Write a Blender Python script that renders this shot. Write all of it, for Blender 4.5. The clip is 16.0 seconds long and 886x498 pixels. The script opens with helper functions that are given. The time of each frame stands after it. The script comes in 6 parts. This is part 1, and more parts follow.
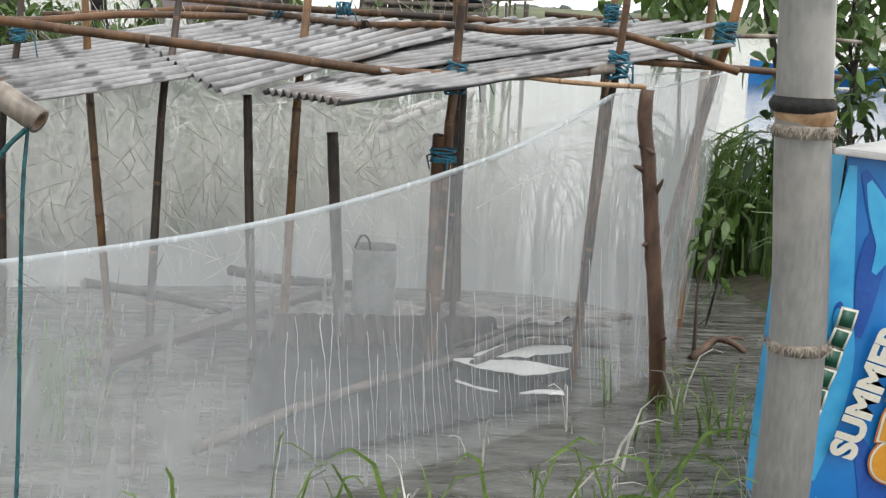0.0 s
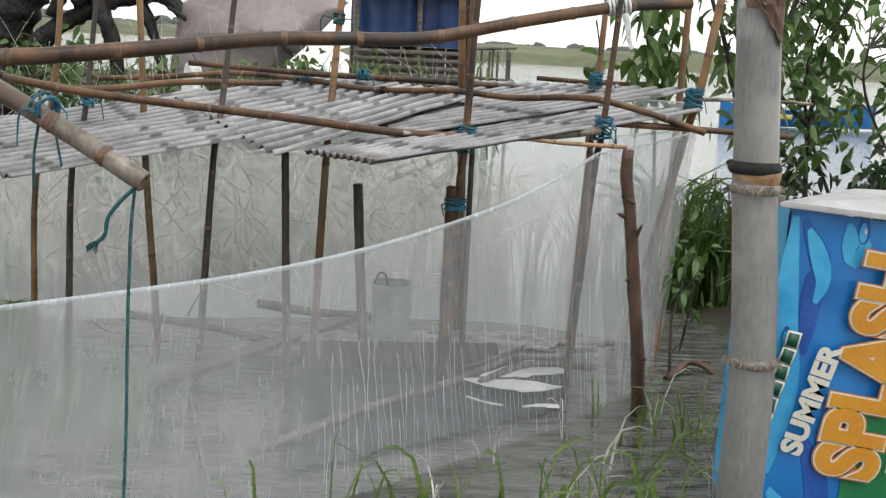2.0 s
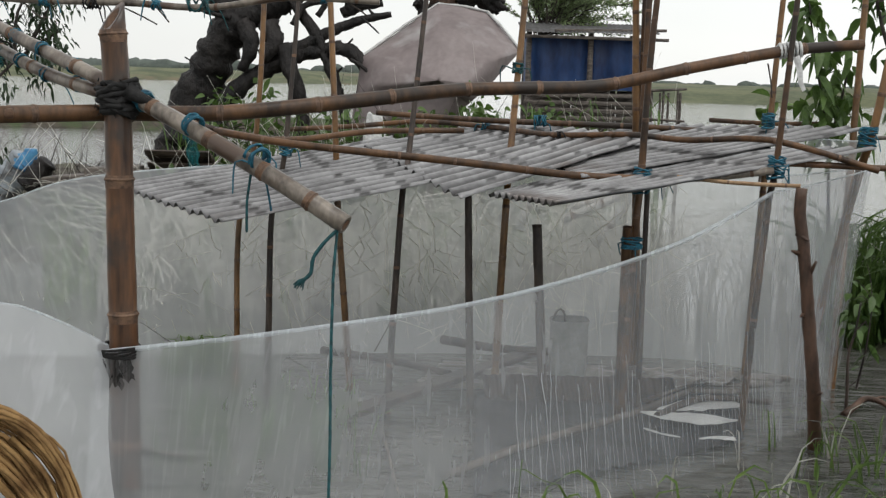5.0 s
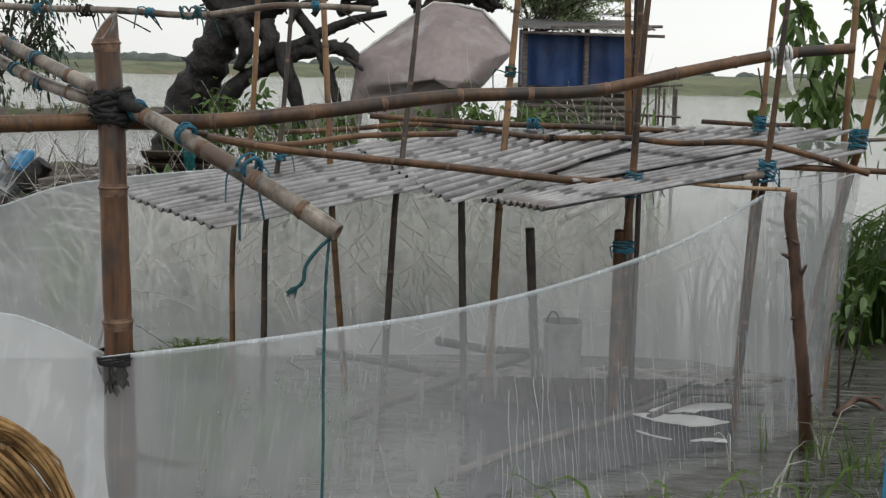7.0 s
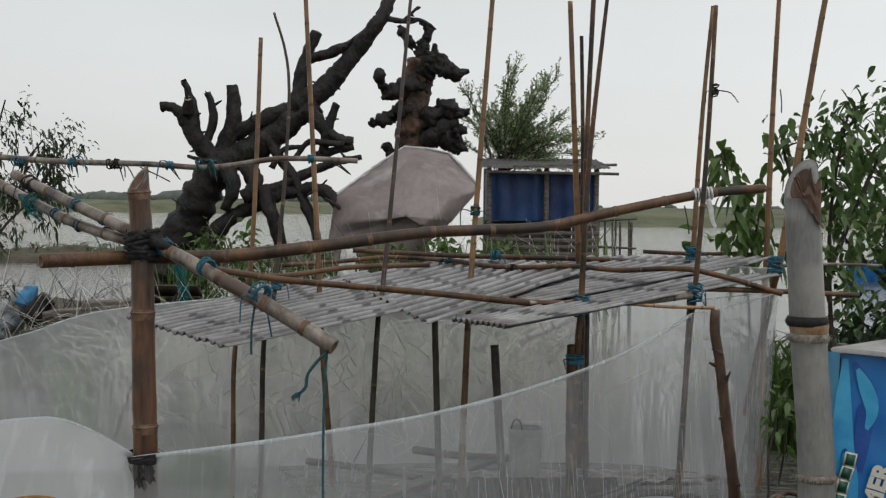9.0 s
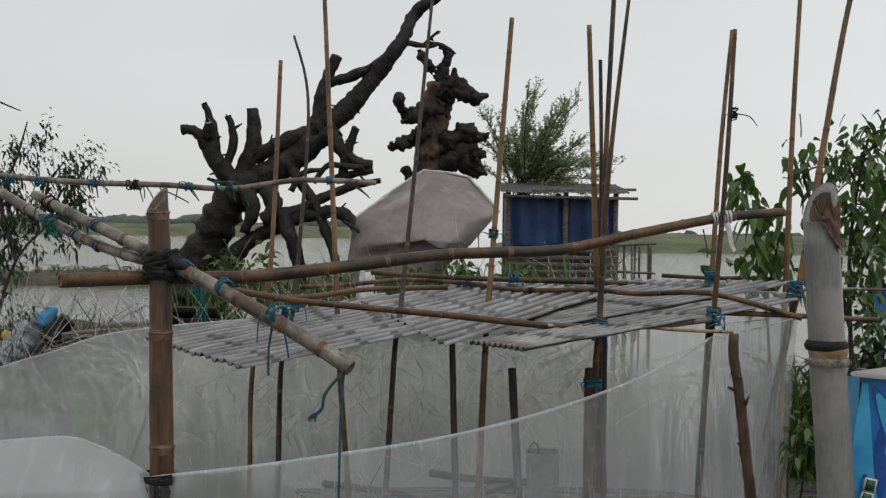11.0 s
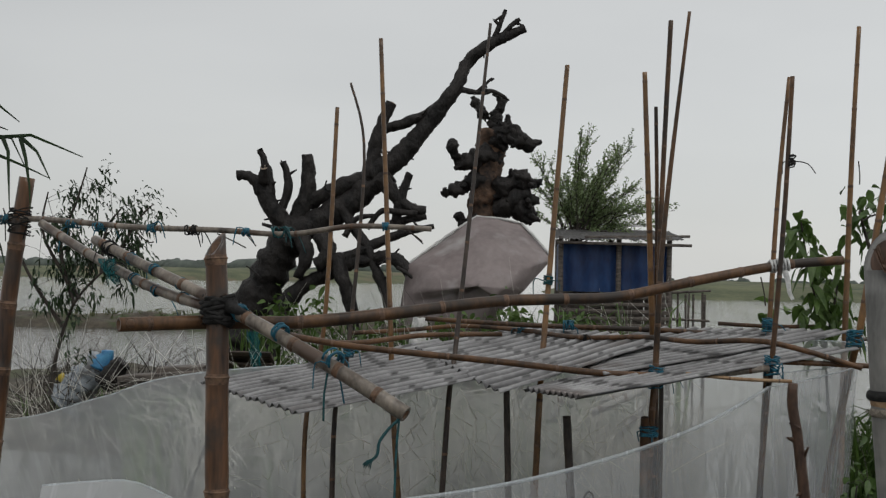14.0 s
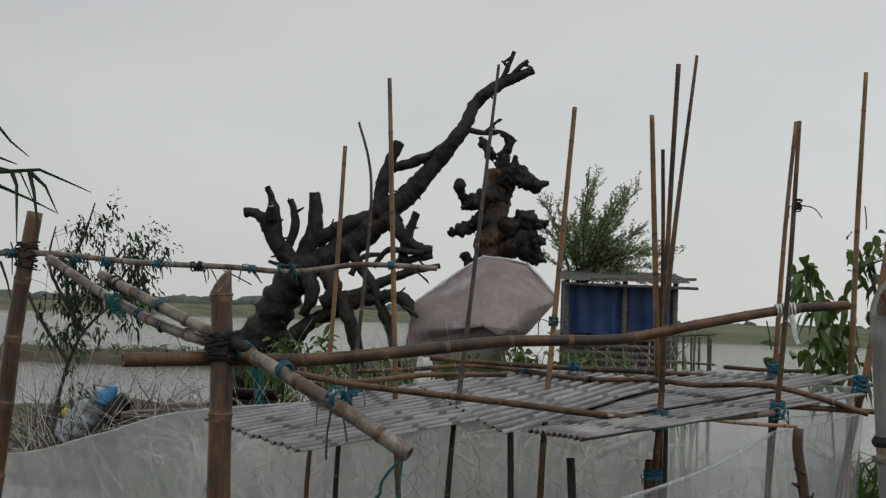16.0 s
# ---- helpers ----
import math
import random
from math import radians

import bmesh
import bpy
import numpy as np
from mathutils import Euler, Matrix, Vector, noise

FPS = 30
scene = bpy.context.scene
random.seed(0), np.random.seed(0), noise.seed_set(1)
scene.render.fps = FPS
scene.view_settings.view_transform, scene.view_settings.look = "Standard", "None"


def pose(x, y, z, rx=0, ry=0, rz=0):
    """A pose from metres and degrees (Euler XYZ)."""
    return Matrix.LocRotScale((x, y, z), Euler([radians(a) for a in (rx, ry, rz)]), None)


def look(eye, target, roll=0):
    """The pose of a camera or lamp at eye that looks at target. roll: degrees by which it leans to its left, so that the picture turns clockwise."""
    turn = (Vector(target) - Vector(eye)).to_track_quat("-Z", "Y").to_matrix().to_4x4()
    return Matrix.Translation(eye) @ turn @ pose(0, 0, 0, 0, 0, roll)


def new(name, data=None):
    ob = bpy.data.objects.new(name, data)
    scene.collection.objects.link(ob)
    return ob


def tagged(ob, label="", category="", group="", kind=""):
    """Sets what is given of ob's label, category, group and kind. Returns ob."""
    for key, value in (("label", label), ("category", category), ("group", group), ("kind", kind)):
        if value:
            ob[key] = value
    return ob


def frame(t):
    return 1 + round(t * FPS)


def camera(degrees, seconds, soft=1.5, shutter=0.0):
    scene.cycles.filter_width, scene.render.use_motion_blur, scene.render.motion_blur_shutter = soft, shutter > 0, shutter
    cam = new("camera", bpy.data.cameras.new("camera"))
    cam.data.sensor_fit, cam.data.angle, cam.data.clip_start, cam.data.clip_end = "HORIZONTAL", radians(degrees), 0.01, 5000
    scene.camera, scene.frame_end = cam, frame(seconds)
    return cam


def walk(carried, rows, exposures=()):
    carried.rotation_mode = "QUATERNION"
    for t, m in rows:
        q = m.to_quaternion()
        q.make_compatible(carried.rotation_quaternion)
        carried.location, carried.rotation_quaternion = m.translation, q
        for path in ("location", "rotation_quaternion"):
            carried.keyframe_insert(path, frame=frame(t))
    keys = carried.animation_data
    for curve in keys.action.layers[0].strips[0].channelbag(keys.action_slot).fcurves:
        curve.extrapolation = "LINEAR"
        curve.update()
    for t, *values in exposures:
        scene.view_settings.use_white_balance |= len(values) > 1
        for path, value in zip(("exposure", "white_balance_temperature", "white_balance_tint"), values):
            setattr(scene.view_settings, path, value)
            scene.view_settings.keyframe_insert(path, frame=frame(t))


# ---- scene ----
cam = camera(38.41, 16.0, soft=1.3)
walk(cam, [
    (0, pose(0.33, 2.305, 1.63, 79.15, -2.79, -4.7)),
    (0.5, pose(0.091, 1.412, 1.767, 79.532, -2.895, -6.205)),
    (1, pose(0.096, 1.408, 1.771, 79.606, -2.917, -6.158)),
    (1.5, pose(0.087, 1.410, 1.770, 79.765, -2.902, -6.220)),
    (2, pose(0.065, 1.423, 1.792, 80.804, -2.874, -5.842)),
    (2.5, pose(0.099, 1.422, 1.774, 81.469, -2.593, -4.625)),
    (3, pose(0.081, 1.274, 1.785, 81.701, -2.462, -4.094)),
    (3.5, pose(0.049, 1.076, 1.855, 81.733, -2.495, -3.824)),
    (4, pose(-0.002, 1.070, 1.854, 82.055, -2.042, 1.022)),
    (4.2, pose(-0.014, 1.115, 1.800, 82.578, -1.716, 1.273)),
    (6.5, pose(0.018, 1.071, 1.882, 81.998, -1.298, 1.884)),
    (7, pose(0.024, 1.070, 1.886, 82.080, -1.176, 1.541)),
    (7.5, pose(0.022, 1.073, 1.887, 82.156, -1.116, 0.902)),
    (7.65, pose(0.023, 1.073, 1.888, 82.367, -1.106, 0.852)),
    (8, pose(0.056, 1.067, 1.910, 87.426, -0.854, -0.343)),
    (8.5, pose(0.050, 1.063, 1.907, 87.826, -0.883, -0.179)),
    (9, pose(0.003, -0.003, 1.915, 88.133, -0.522, 0.037)),
    (9.2, pose(0.001, 0.000, 1.916, 88.161, -0.582, 0.538)),
    (11.3, pose(0.013, -0.003, 1.898, 89.889, -0.806, 0.912)),
    (11.5, pose(0.012, -0.004, 1.901, 90.987, -0.921, 0.749)),
    (12, pose(0.011, -0.001, 1.900, 92.113, -1.275, -0.271)),
    (12.5, pose(0.019, 0.005, 1.895, 92.250, -1.382, -0.588)),
    (13, pose(0.013, 0.003, 1.896, 91.924, -1.112, -0.959)),
    (13.5, pose(-0.014, 0.004, 1.902, 91.280, -0.899, 1.348)),
    (14, pose(-0.014, -0.002, 1.902, 91.271, -1.114, 3.194)),
    (14.5, pose(-0.015, -0.002, 1.900, 91.465, -1.276, 3.295)),
    (15, pose(-0.016, -0.002, 1.902, 91.698, -1.486, 3.344)),
    (15.5, pose(-0.009, -0.006, 1.904, 92.702, -1.679, 3.380)),
    (16, pose(-0.010, -0.005, 1.902, 93.048, -1.884, 3.455))
], exposures=[(0, 1.2), (0.5, 1.1), (2.0, 0.98), (2.5, 0.76), (3.5, 0.48), (7.5, 0.4), (8, 0.06), (8.5, -0.02), (9, 0.06), (11.5, -0.1), (12.5, -0.27), (14.5, -0.2), (16, -0.25)])

# ---- overcast daylight ----
world = bpy.data.worlds.new("overcast_sky")
scene.world = world
world.use_nodes = True
wn, wl = world.node_tree.nodes, world.node_tree.links
wn.clear()
sky = wn.new("ShaderNodeTexSky")
sky.sky_type, sky.sun_disc = "NISHITA", False
sky.sun_elevation, sky.sun_rotation = radians(55), radians(200)
bg_sky, bg_cloud = wn.new("ShaderNodeBackground"), wn.new("ShaderNodeBackground")
wl.new(sky.outputs[0], bg_sky.inputs[0])
bg_sky.inputs[1].default_value = 0.012
tc, mp, cloud, ramp = wn.new("ShaderNodeTexCoord"), wn.new("ShaderNodeMapping"), wn.new("ShaderNodeTexNoise"), wn.new("ShaderNodeValToRGB")
mp.inputs["Scale"].default_value = (1.2, 1.2, 4.0)
cloud.inputs["Scale"].default_value, cloud.inputs["Detail"].default_value = 1.6, 4
ramp.color_ramp.elements[0].position, ramp.color_ramp.elements[0].color = 0.3, (0.677, 0.684, 0.676, 1)
ramp.color_ramp.elements[1].position, ramp.color_ramp.elements[1].color = 0.7, (0.770, 0.775, 0.762, 1)
wl.new(tc.outputs["Generated"], mp.inputs[0])
wl.new(mp.outputs[0], cloud.inputs["Vector"])
wl.new(cloud.outputs[0], ramp.inputs[0])
wl.new(ramp.outputs[0], bg_cloud.inputs[0])
side, lean = wn.new("ShaderNodeSeparateXYZ"), wn.new("ShaderNodeMapRange")
wl.new(tc.outputs["Generated"], side.inputs[0])
lean.inputs[1].default_value, lean.inputs[2].default_value, lean.inputs[3].default_value, lean.inputs[4].default_value = -0.5, 0.5, 0.80, 1.00
wl.new(side.outputs[0], lean.inputs[0])
wl.new(lean.outputs[0], bg_cloud.inputs[1])
both, wout = wn.new("ShaderNodeAddShader"), wn.new("ShaderNodeOutputWorld")
wl.new(bg_sky.outputs[0], both.inputs[0])
wl.new(bg_cloud.outputs[0], both.inputs[1])
wl.new(both.outputs[0], wout.inputs[0])
sun_data = bpy.data.lights.new("sun", "SUN")
sun_data.energy, sun_data.angle, sun_data.color = 0.6, radians(35), (1.0, 0.97, 0.93)
sun = new("sun", sun_data)
sun.matrix_world = look((0, 0, 20), (-6, 10, 0))


# ---- materials ----
def material(name, dark, light, rough=0.6, scale=8.0, stretch=(1, 1, 1), bump=0.2, metal=0.0, speck=None, speck_at=0.62,
             fine=60.0, vary=0.0, translucent=0.0, spec=0.5, bump_dist=0.01):
    """Two scales of noise between two colours, an optional third colour in patches, fine relief."""
    m = bpy.data.materials.new(name)
    m.use_nodes = True
    n, l = m.node_tree.nodes, m.node_tree.links
    b = n["Principled BSDF"]
    co, mapping = n.new("ShaderNodeTexCoord"), n.new("ShaderNodeMapping")
    mapping.inputs["Scale"].default_value = stretch
    l.new(co.outputs["Object"], mapping.inputs[0])
    big, small = n.new("ShaderNodeTexNoise"), n.new("ShaderNodeTexNoise")
    for t, s, d in ((big, scale, 6), (small, fine, 4)):
        t.inputs["Scale"].default_value, t.inputs["Detail"].default_value = s, d
        l.new(mapping.outputs[0], t.inputs["Vector"])
    mix = n.new("ShaderNodeMath")
    mix.operation = "MULTIPLY_ADD"
    mix.inputs[1].default_value = 0.45
    l.new(small.outputs[0], mix.inputs[0])
    l.new(big.outputs[0], mix.inputs[2])
    r = n.new("ShaderNodeValToRGB")
    r.color_ramp.elements[0].position, r.color_ramp.elements[0].color = 0.52, (*dark, 1)
    r.color_ramp.elements[1].position, r.color_ramp.elements[1].color = 0.92, (*light, 1)
    l.new(mix.outputs[0], r.inputs[0])
    colour = r.outputs[0]
    if speck:
        sp, sr, sm = n.new("ShaderNodeTexNoise"), n.new("ShaderNodeValToRGB"), n.new("ShaderNodeMix")
        sp.inputs["Scale"].default_value, sp.inputs["Detail"].default_value = scale * 0.45, 8
        l.new(co.outputs["Object"], sp.inputs["Vector"])
        sr.color_ramp.elements[0].position, sr.color_ramp.elements[1].position = speck_at - 0.05, speck_at + 0.05
        l.new(sp.outputs[0], sr.inputs[0])
        sm.data_type = "RGBA"
        sm.inputs[7].default_value = (*speck, 1)
        l.new(sr.outputs[0], sm.inputs[0])
        l.new(colour, sm.inputs[6])
        colour = sm.outputs[2]
    if vary:
        info, mul, hsv = n.new("ShaderNodeObjectInfo"), n.new("ShaderNodeMath"), n.new("ShaderNodeHueSaturation")
        isl = n.new("ShaderNodeNewGeometry")
        add = n.new("ShaderNodeMath")
        l.new(info.outputs["Random"], add.inputs[0])
        l.new(isl.outputs["Random Per Island"], add.inputs[1])
        mul.operation, mul.inputs[1].default_value, mul.inputs[2].default_value = "MULTIPLY_ADD", vary, 1 - vary
        l.new(add.outputs[0], mul.inputs[0])
        l.new(mul.outputs[0], hsv.inputs["Value"])
        l.new(colour, hsv.inputs["Color"])
        colour = hsv.outputs[0]
    l.new(colour, b.inputs["Base Color"])
    b.inputs["Roughness"].default_value, b.inputs["Metallic"].default_value = rough, metal
    b.inputs["Specular IOR Level"].default_value = spec
    if bump:
        bp = n.new("ShaderNodeBump")
        bp.inputs["Strength"].default_value, bp.inputs["Distance"].default_value = bump, bump_dist
        l.new(mix.outputs[0], bp.inputs["Height"])
        l.new(bp.outputs[0], b.inputs["Normal"])
    if translucent:
        tr, ms, out = n.new("ShaderNodeBsdfTranslucent"), n.new("ShaderNodeMixShader"), n["Material Output"]
        l.new(colour, tr.inputs[0])
        ms.inputs[0].default_value = translucent
        l.new(b.outputs[0], ms.inputs[1])
        l.new(tr.outputs[0], ms.inputs[2])
        l.new(ms.outputs[0], out.inputs[0])
    return m


def net_material(name, colour, cover, fold=8.0, vary=0.12, crease=0.22, milky=0.0):
    """Fine woven mesh: part of the light goes straight through, the threads scatter the rest."""
    m = bpy.data.materials.new(name)
    m.use_nodes = True
    n, l = m.node_tree.nodes, m.node_tree.links
    b, out = n["Principled BSDF"], n["Material Output"]
    b.inputs["Base Color"].default_value = (*colour, 1)
    b.inputs["Roughness"].default_value = 0.55
    b.inputs["Specular IOR Level"].default_value = 0.25
    tl, th, tp = n.new("ShaderNodeBsdfTranslucent"), n.new("ShaderNodeMixShader"), n.new("ShaderNodeBsdfTransparent")
    tl.inputs[0].default_value = (*colour, 1)
    th.inputs[0].default_value = 0.5
    l.new(b.outputs[0], th.inputs[1])
    l.new(tl.outputs[0], th.inputs[2])
    co, mp_, no, rg = n.new("ShaderNodeTexCoord"), n.new("ShaderNodeMapping"), n.new("ShaderNodeTexNoise"), n.new("ShaderNodeMapRange")
    mp_.inputs["Scale"].default_value = (fold, fold * 0.6, 1.0)
    no.inputs["Scale"].default_value, no.inputs["Detail"].default_value = 1.0, 5
    rg.inputs[1].default_value, rg.inputs[2].default_value = 0.3, 0.7
    rg.inputs[3].default_value, rg.inputs[4].default_value = cover - vary, cover + vary
    l.new(co.outputs["Object"], mp_.inputs[0])
    l.new(mp_.outputs[0], no.inputs["Vector"])
    l.new(no.outputs[0], rg.inputs[0])
    ms = n.new("ShaderNodeMixShader")
    mp2, no2, rg2, ad2 = n.new("ShaderNodeMapping"), n.new("ShaderNodeTexNoise"), n.new("ShaderNodeMapRange"), n.new("ShaderNodeMath")
    mp2.inputs["Scale"].default_value = (fold * 7.0, fold * 1.0, 1.3)
    no2.inputs["Scale"].default_value, no2.inputs["Detail"].default_value, no2.inputs["Distortion"].default_value = 1.0, 2, 0.35
    rg2.inputs[1].default_value, rg2.inputs[2].default_value = 0.56, 0.72
    rg2.inputs[3].default_value, rg2.inputs[4].default_value = 0.0, crease
    l.new(co.outputs["Object"], mp2.inputs[0])
    l.new(mp2.outputs[0], no2.inputs["Vector"])
    l.new(no2.outputs[0], rg2.inputs[0])
    l.new(rg.outputs[0], ad2.inputs[0])
    l.new(rg2.outputs[0], ad2.inputs[1])
    # Cover rises towards the left: haze of the slanting view painted into the net.
    sep, rg3, ad3 = n.new("ShaderNodeSeparateXYZ"), n.new("ShaderNodeMapRange"), n.new("ShaderNodeMath")
    rg3.inputs[1].default_value, rg3.inputs[2].default_value = -1.4, 0.9
    rg3.inputs[3].default_value, rg3.inputs[4].default_value = milky, 0.0
    l.new(co.outputs["Object"], sep.inputs[0])
    l.new(sep.outputs[0], rg3.inputs[0])
    l.new(ad2.outputs[0], ad3.inputs[0])
    l.new(rg3.outputs[0], ad3.inputs[1])
    l.new(ad3.outputs[0], ms.inputs[0])
    l.new(tp.outputs[0], ms.inputs[1])
    l.new(th.outputs[0], ms.inputs[2])
    l.new(ms.outputs[0], out.inputs[0])
    return m


BROWN = material("bamboo_brown", (0.030, 0.018, 0.011), (0.16, 0.082, 0.038), 0.4, 6, (1, 1, 0.5), 0.3, spec=0.35, speck=(0.035, 0.026, 0.02), speck_at=0.57, fine=40)
RED = material("bamboo_red_brown", (0.022, 0.011, 0.007), (0.175, 0.082, 0.036), 0.3, 9, (1, 1, 0.14), 0.3, spec=0.5, speck=(0.045, 0.03, 0.022), speck_at=0.56, fine=45)
ORANGE = material("bamboo_orange", (0.085, 0.042, 0.015), (0.26, 0.135, 0.048), 0.3, 6, (1, 1, 0.5), 0.25, spec=0.5, speck=(0.10, 0.06, 0.035), speck_at=0.66, fine=50)
DULL = material("bamboo_weathered", (0.055, 0.043, 0.034), (0.31, 0.265, 0.215), 0.3, 9, (1, 1, 0.5), 0.35, speck=(0.085, 0.055, 0.038), speck_at=0.57, fine=45)
DARK = material("wood_dark_wet", (0.018, 0.014, 0.012), (0.085, 0.06, 0.045), 0.5, 9, (1, 1, 0.4), 0.5, fine=55)
STICK = material("stick_bark", (0.04, 0.022, 0.014), (0.14, 0.075, 0.045), 0.6, 10, (1, 1, 0.4), 0.6, fine=60)
PALE = material("bamboo_pale_grey", (0.12, 0.118, 0.112), (0.25, 0.245, 0.232), 0.42, 3, (1, 1, 0.25), 0.15, speck=(0.34, 0.32, 0.29), fine=70)
PALE_NODE = material("bamboo_node_fibre", (0.10, 0.085, 0.07), (0.30, 0.26, 0.21), 0.8, 25, bump=0.7)
BLEACHED = material("bamboo_bleached", (0.36, 0.35, 0.32), (0.62, 0.60, 0.56), 0.6, 8, (1, 1, 0.4), 0.2, fine=40)
TAN = material("bamboo_tan_scar", (0.20, 0.11, 0.05), (0.42, 0.28, 0.16), 0.6, 12, bump=0.3)
NODE = material("bamboo_node_dark", (0.06, 0.035, 0.022), (0.21, 0.12, 0.07), 0.6, 20, bump=0.4)
BLUE_ROPE = material("rope_blue", (0.005, 0.05, 0.085), (0.016, 0.15, 0.22), 0.6, 40, bump=0.5)
TEAL_ROPE = material("rope_teal", (0.003, 0.03, 0.035), (0.012, 0.10, 0.11), 0.7, 40, bump=0.5)
BLACK_ROPE = material("rope_black", (0.003, 0.003, 0.003), (0.016, 0.015, 0.014), 0.8, 40, bump=0.6)
WHITE_TIE = material("plastic_strip_white", (0.5, 0.5, 0.49), (0.75, 0.75, 0.73), 0.4, 30, bump=0.2)
SHEET = material("galvanised_sheet", (0.17, 0.166, 0.166), (0.40, 0.396, 0.396), 0.3, 4, bump=0.06, metal=0.35, speck=(0.16, 0.14, 0.13), speck_at=0.64, fine=30, vary=0.12)
# Attribute darkens the sheet: painted shade along the corrugations, plus dark spots and dirt.
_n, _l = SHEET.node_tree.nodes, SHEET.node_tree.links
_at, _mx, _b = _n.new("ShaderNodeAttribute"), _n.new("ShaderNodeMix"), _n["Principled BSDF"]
_at.attribute_name = "shade_spots"
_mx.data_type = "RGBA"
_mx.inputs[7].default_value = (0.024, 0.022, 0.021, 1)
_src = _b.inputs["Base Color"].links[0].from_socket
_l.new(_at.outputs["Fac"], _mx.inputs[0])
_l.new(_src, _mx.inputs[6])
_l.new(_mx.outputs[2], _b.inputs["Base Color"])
TARP = material("tarpaulin_mauve", (0.15, 0.118, 0.115), (0.25, 0.208, 0.202), 0.5, 2.2, bump=0.25, speck=(0.42, 0.40, 0.39), speck_at=0.585, fine=14)
DEADWOOD = material("dead_wood_black", (0.005, 0.0045, 0.0045), (0.028, 0.024, 0.022), 0.62, 6, (1, 1, 0.6), spec=0.32, bump=1.0, fine=26, bump_dist=0.05)
CUTWOOD = material("cut_wood", (0.14, 0.10, 0.07), (0.34, 0.28, 0.22), 0.75, 14, bump=0.4)
STUMPWOOD = material("stump_brown", (0.010, 0.007, 0.006), (0.20, 0.115, 0.07), 0.8, 3.5, bump=1.0, fine=18, bump_dist=0.04)
HUTBLUE = material("blue_tarp_wall", (0.004, 0.018, 0.075), (0.010, 0.05, 0.165), 0.5, 2.5, (1, 1, 0.4), 0.3, fine=20)
GREYWOOD = material("old_boards", (0.05, 0.042, 0.036), (0.17, 0.145, 0.125), 0.75, 8, (1, 1, 4), 0.5, fine=40, vary=0.2)
PLANK = material("wet_plank", (0.06, 0.05, 0.042), (0.26, 0.23, 0.20), 0.35, 6, (1, 1, 1), 0.4, fine=35, vary=0.15)
MUD = material("bank_mud", (0.035, 0.028, 0.02), (0.10, 0.085, 0.06), 0.85, 3, bump=0.8, speck=(0.05, 0.07, 0.025), speck_at=0.55, fine=20, bump_dist=0.05)
STRAWGROUND = material("bank_straw_litter", (0.03, 0.026, 0.019), (0.11, 0.095, 0.07), 0.9, 2.5, bump=0.9, speck=(0.07, 0.075, 0.04), speck_at=0.6, fine=25, bump_dist=0.04)
FIELD = material("far_bank_grass", (0.05, 0.065, 0.03), (0.14, 0.15, 0.075), 0.9, 0.15, (1, 1, 1), 0.3, speck=(0.15, 0.12, 0.07), speck_at=0.6, fine=1.5)
FARTREE = material("far_trees", (0.07, 0.085, 0.075), (0.12, 0.14, 0.12), 0.95, 0.4, bump=0.4, fine=4)
LEAF = material("leaf_green", (0.048, 0.098, 0.023), (0.135, 0.225, 0.06), 0.42, 7, bump=0.1, vary=0.35, translucent=0.3)
LEAF_DARK = material("leaf_dark", (0.012, 0.028, 0.010), (0.035, 0.07, 0.022), 0.5, 7, bump=0.1, vary=0.35, translucent=0.2)
LEAF_BRIGHT = material("leaf_bright", (0.05, 0.10, 0.02), (0.13, 0.215, 0.05), 0.45, 9, bump=0.1, vary=0.3, translucent=0.35)
WILLOW = material("feathery_foliage", (0.14, 0.20, 0.08), (0.26, 0.34, 0.16), 0.7, 9, bump=0.1, vary=0.35, translucent=0.25)
BLADE = material("grass_blade", (0.07, 0.13, 0.025), (0.20, 0.30, 0.07), 0.45, 12, bump=0.1, vary=0.35, translucent=0.35)
STRAW = material("dry_straw", (0.36, 0.35, 0.30), (0.66, 0.64, 0.58), 0.8, 12, bump=0.2, vary=0.35)
TWIG = material("dead_twig", (0.018, 0.015, 0.012), (0.07, 0.056, 0.046), 0.8, 12, bump=0.3, vary=0.3)
BROWNWATER_ALGAE = material("rusty_straw_matting", (0.13, 0.065, 0.02), (0.38, 0.23, 0.09), 0.85, 7, bump=0.8, fine=35)
PALEPLASTIC = material("grey_white_plastic", (0.42, 0.42, 0.41), (0.62, 0.62, 0.60), 0.5, 6, bump=0.1, speck=(0.25, 0.24, 0.22), speck_at=0.7)
TUBPLASTIC = material("tub_grey_plastic", (0.24, 0.24, 0.23), (0.42, 0.42, 0.40), 0.5, 6, bump=0.1, speck=(0.15, 0.14, 0.13), speck_at=0.64)
DARKSHEET = material("old_dark_sheet", (0.022, 0.022, 0.023), (0.075, 0.075, 0.077), 0.6, 4, spec=0.2, bump=0.3, fine=25)
HUTROOF = material("hut_roof_sheet", (0.03, 0.029, 0.028), (0.12, 0.117, 0.115), 0.85, 6, bump=0.2, fine=25)
LID = material("aluminium_lid", (0.32, 0.31, 0.305), (0.54, 0.53, 0.52), 0.35, 3, bump=0.1, metal=0.4, fine=25)
BAN_BLUE = material("banner_print_blue", (0.005, 0.105, 0.36), (0.012, 0.20, 0.54), 0.33, 2.2, bump=0.12, fine=6)
BAN_CYAN = material("banner_print_cyan", (0.02, 0.25, 0.53), (0.07, 0.42, 0.68), 0.33, 4, bump=0.1, fine=12)
BAN_DEEP = material("banner_print_deep_blue", (0.005, 0.045, 0.25), (0.01, 0.09, 0.36), 0.33, 4, bump=0.1)
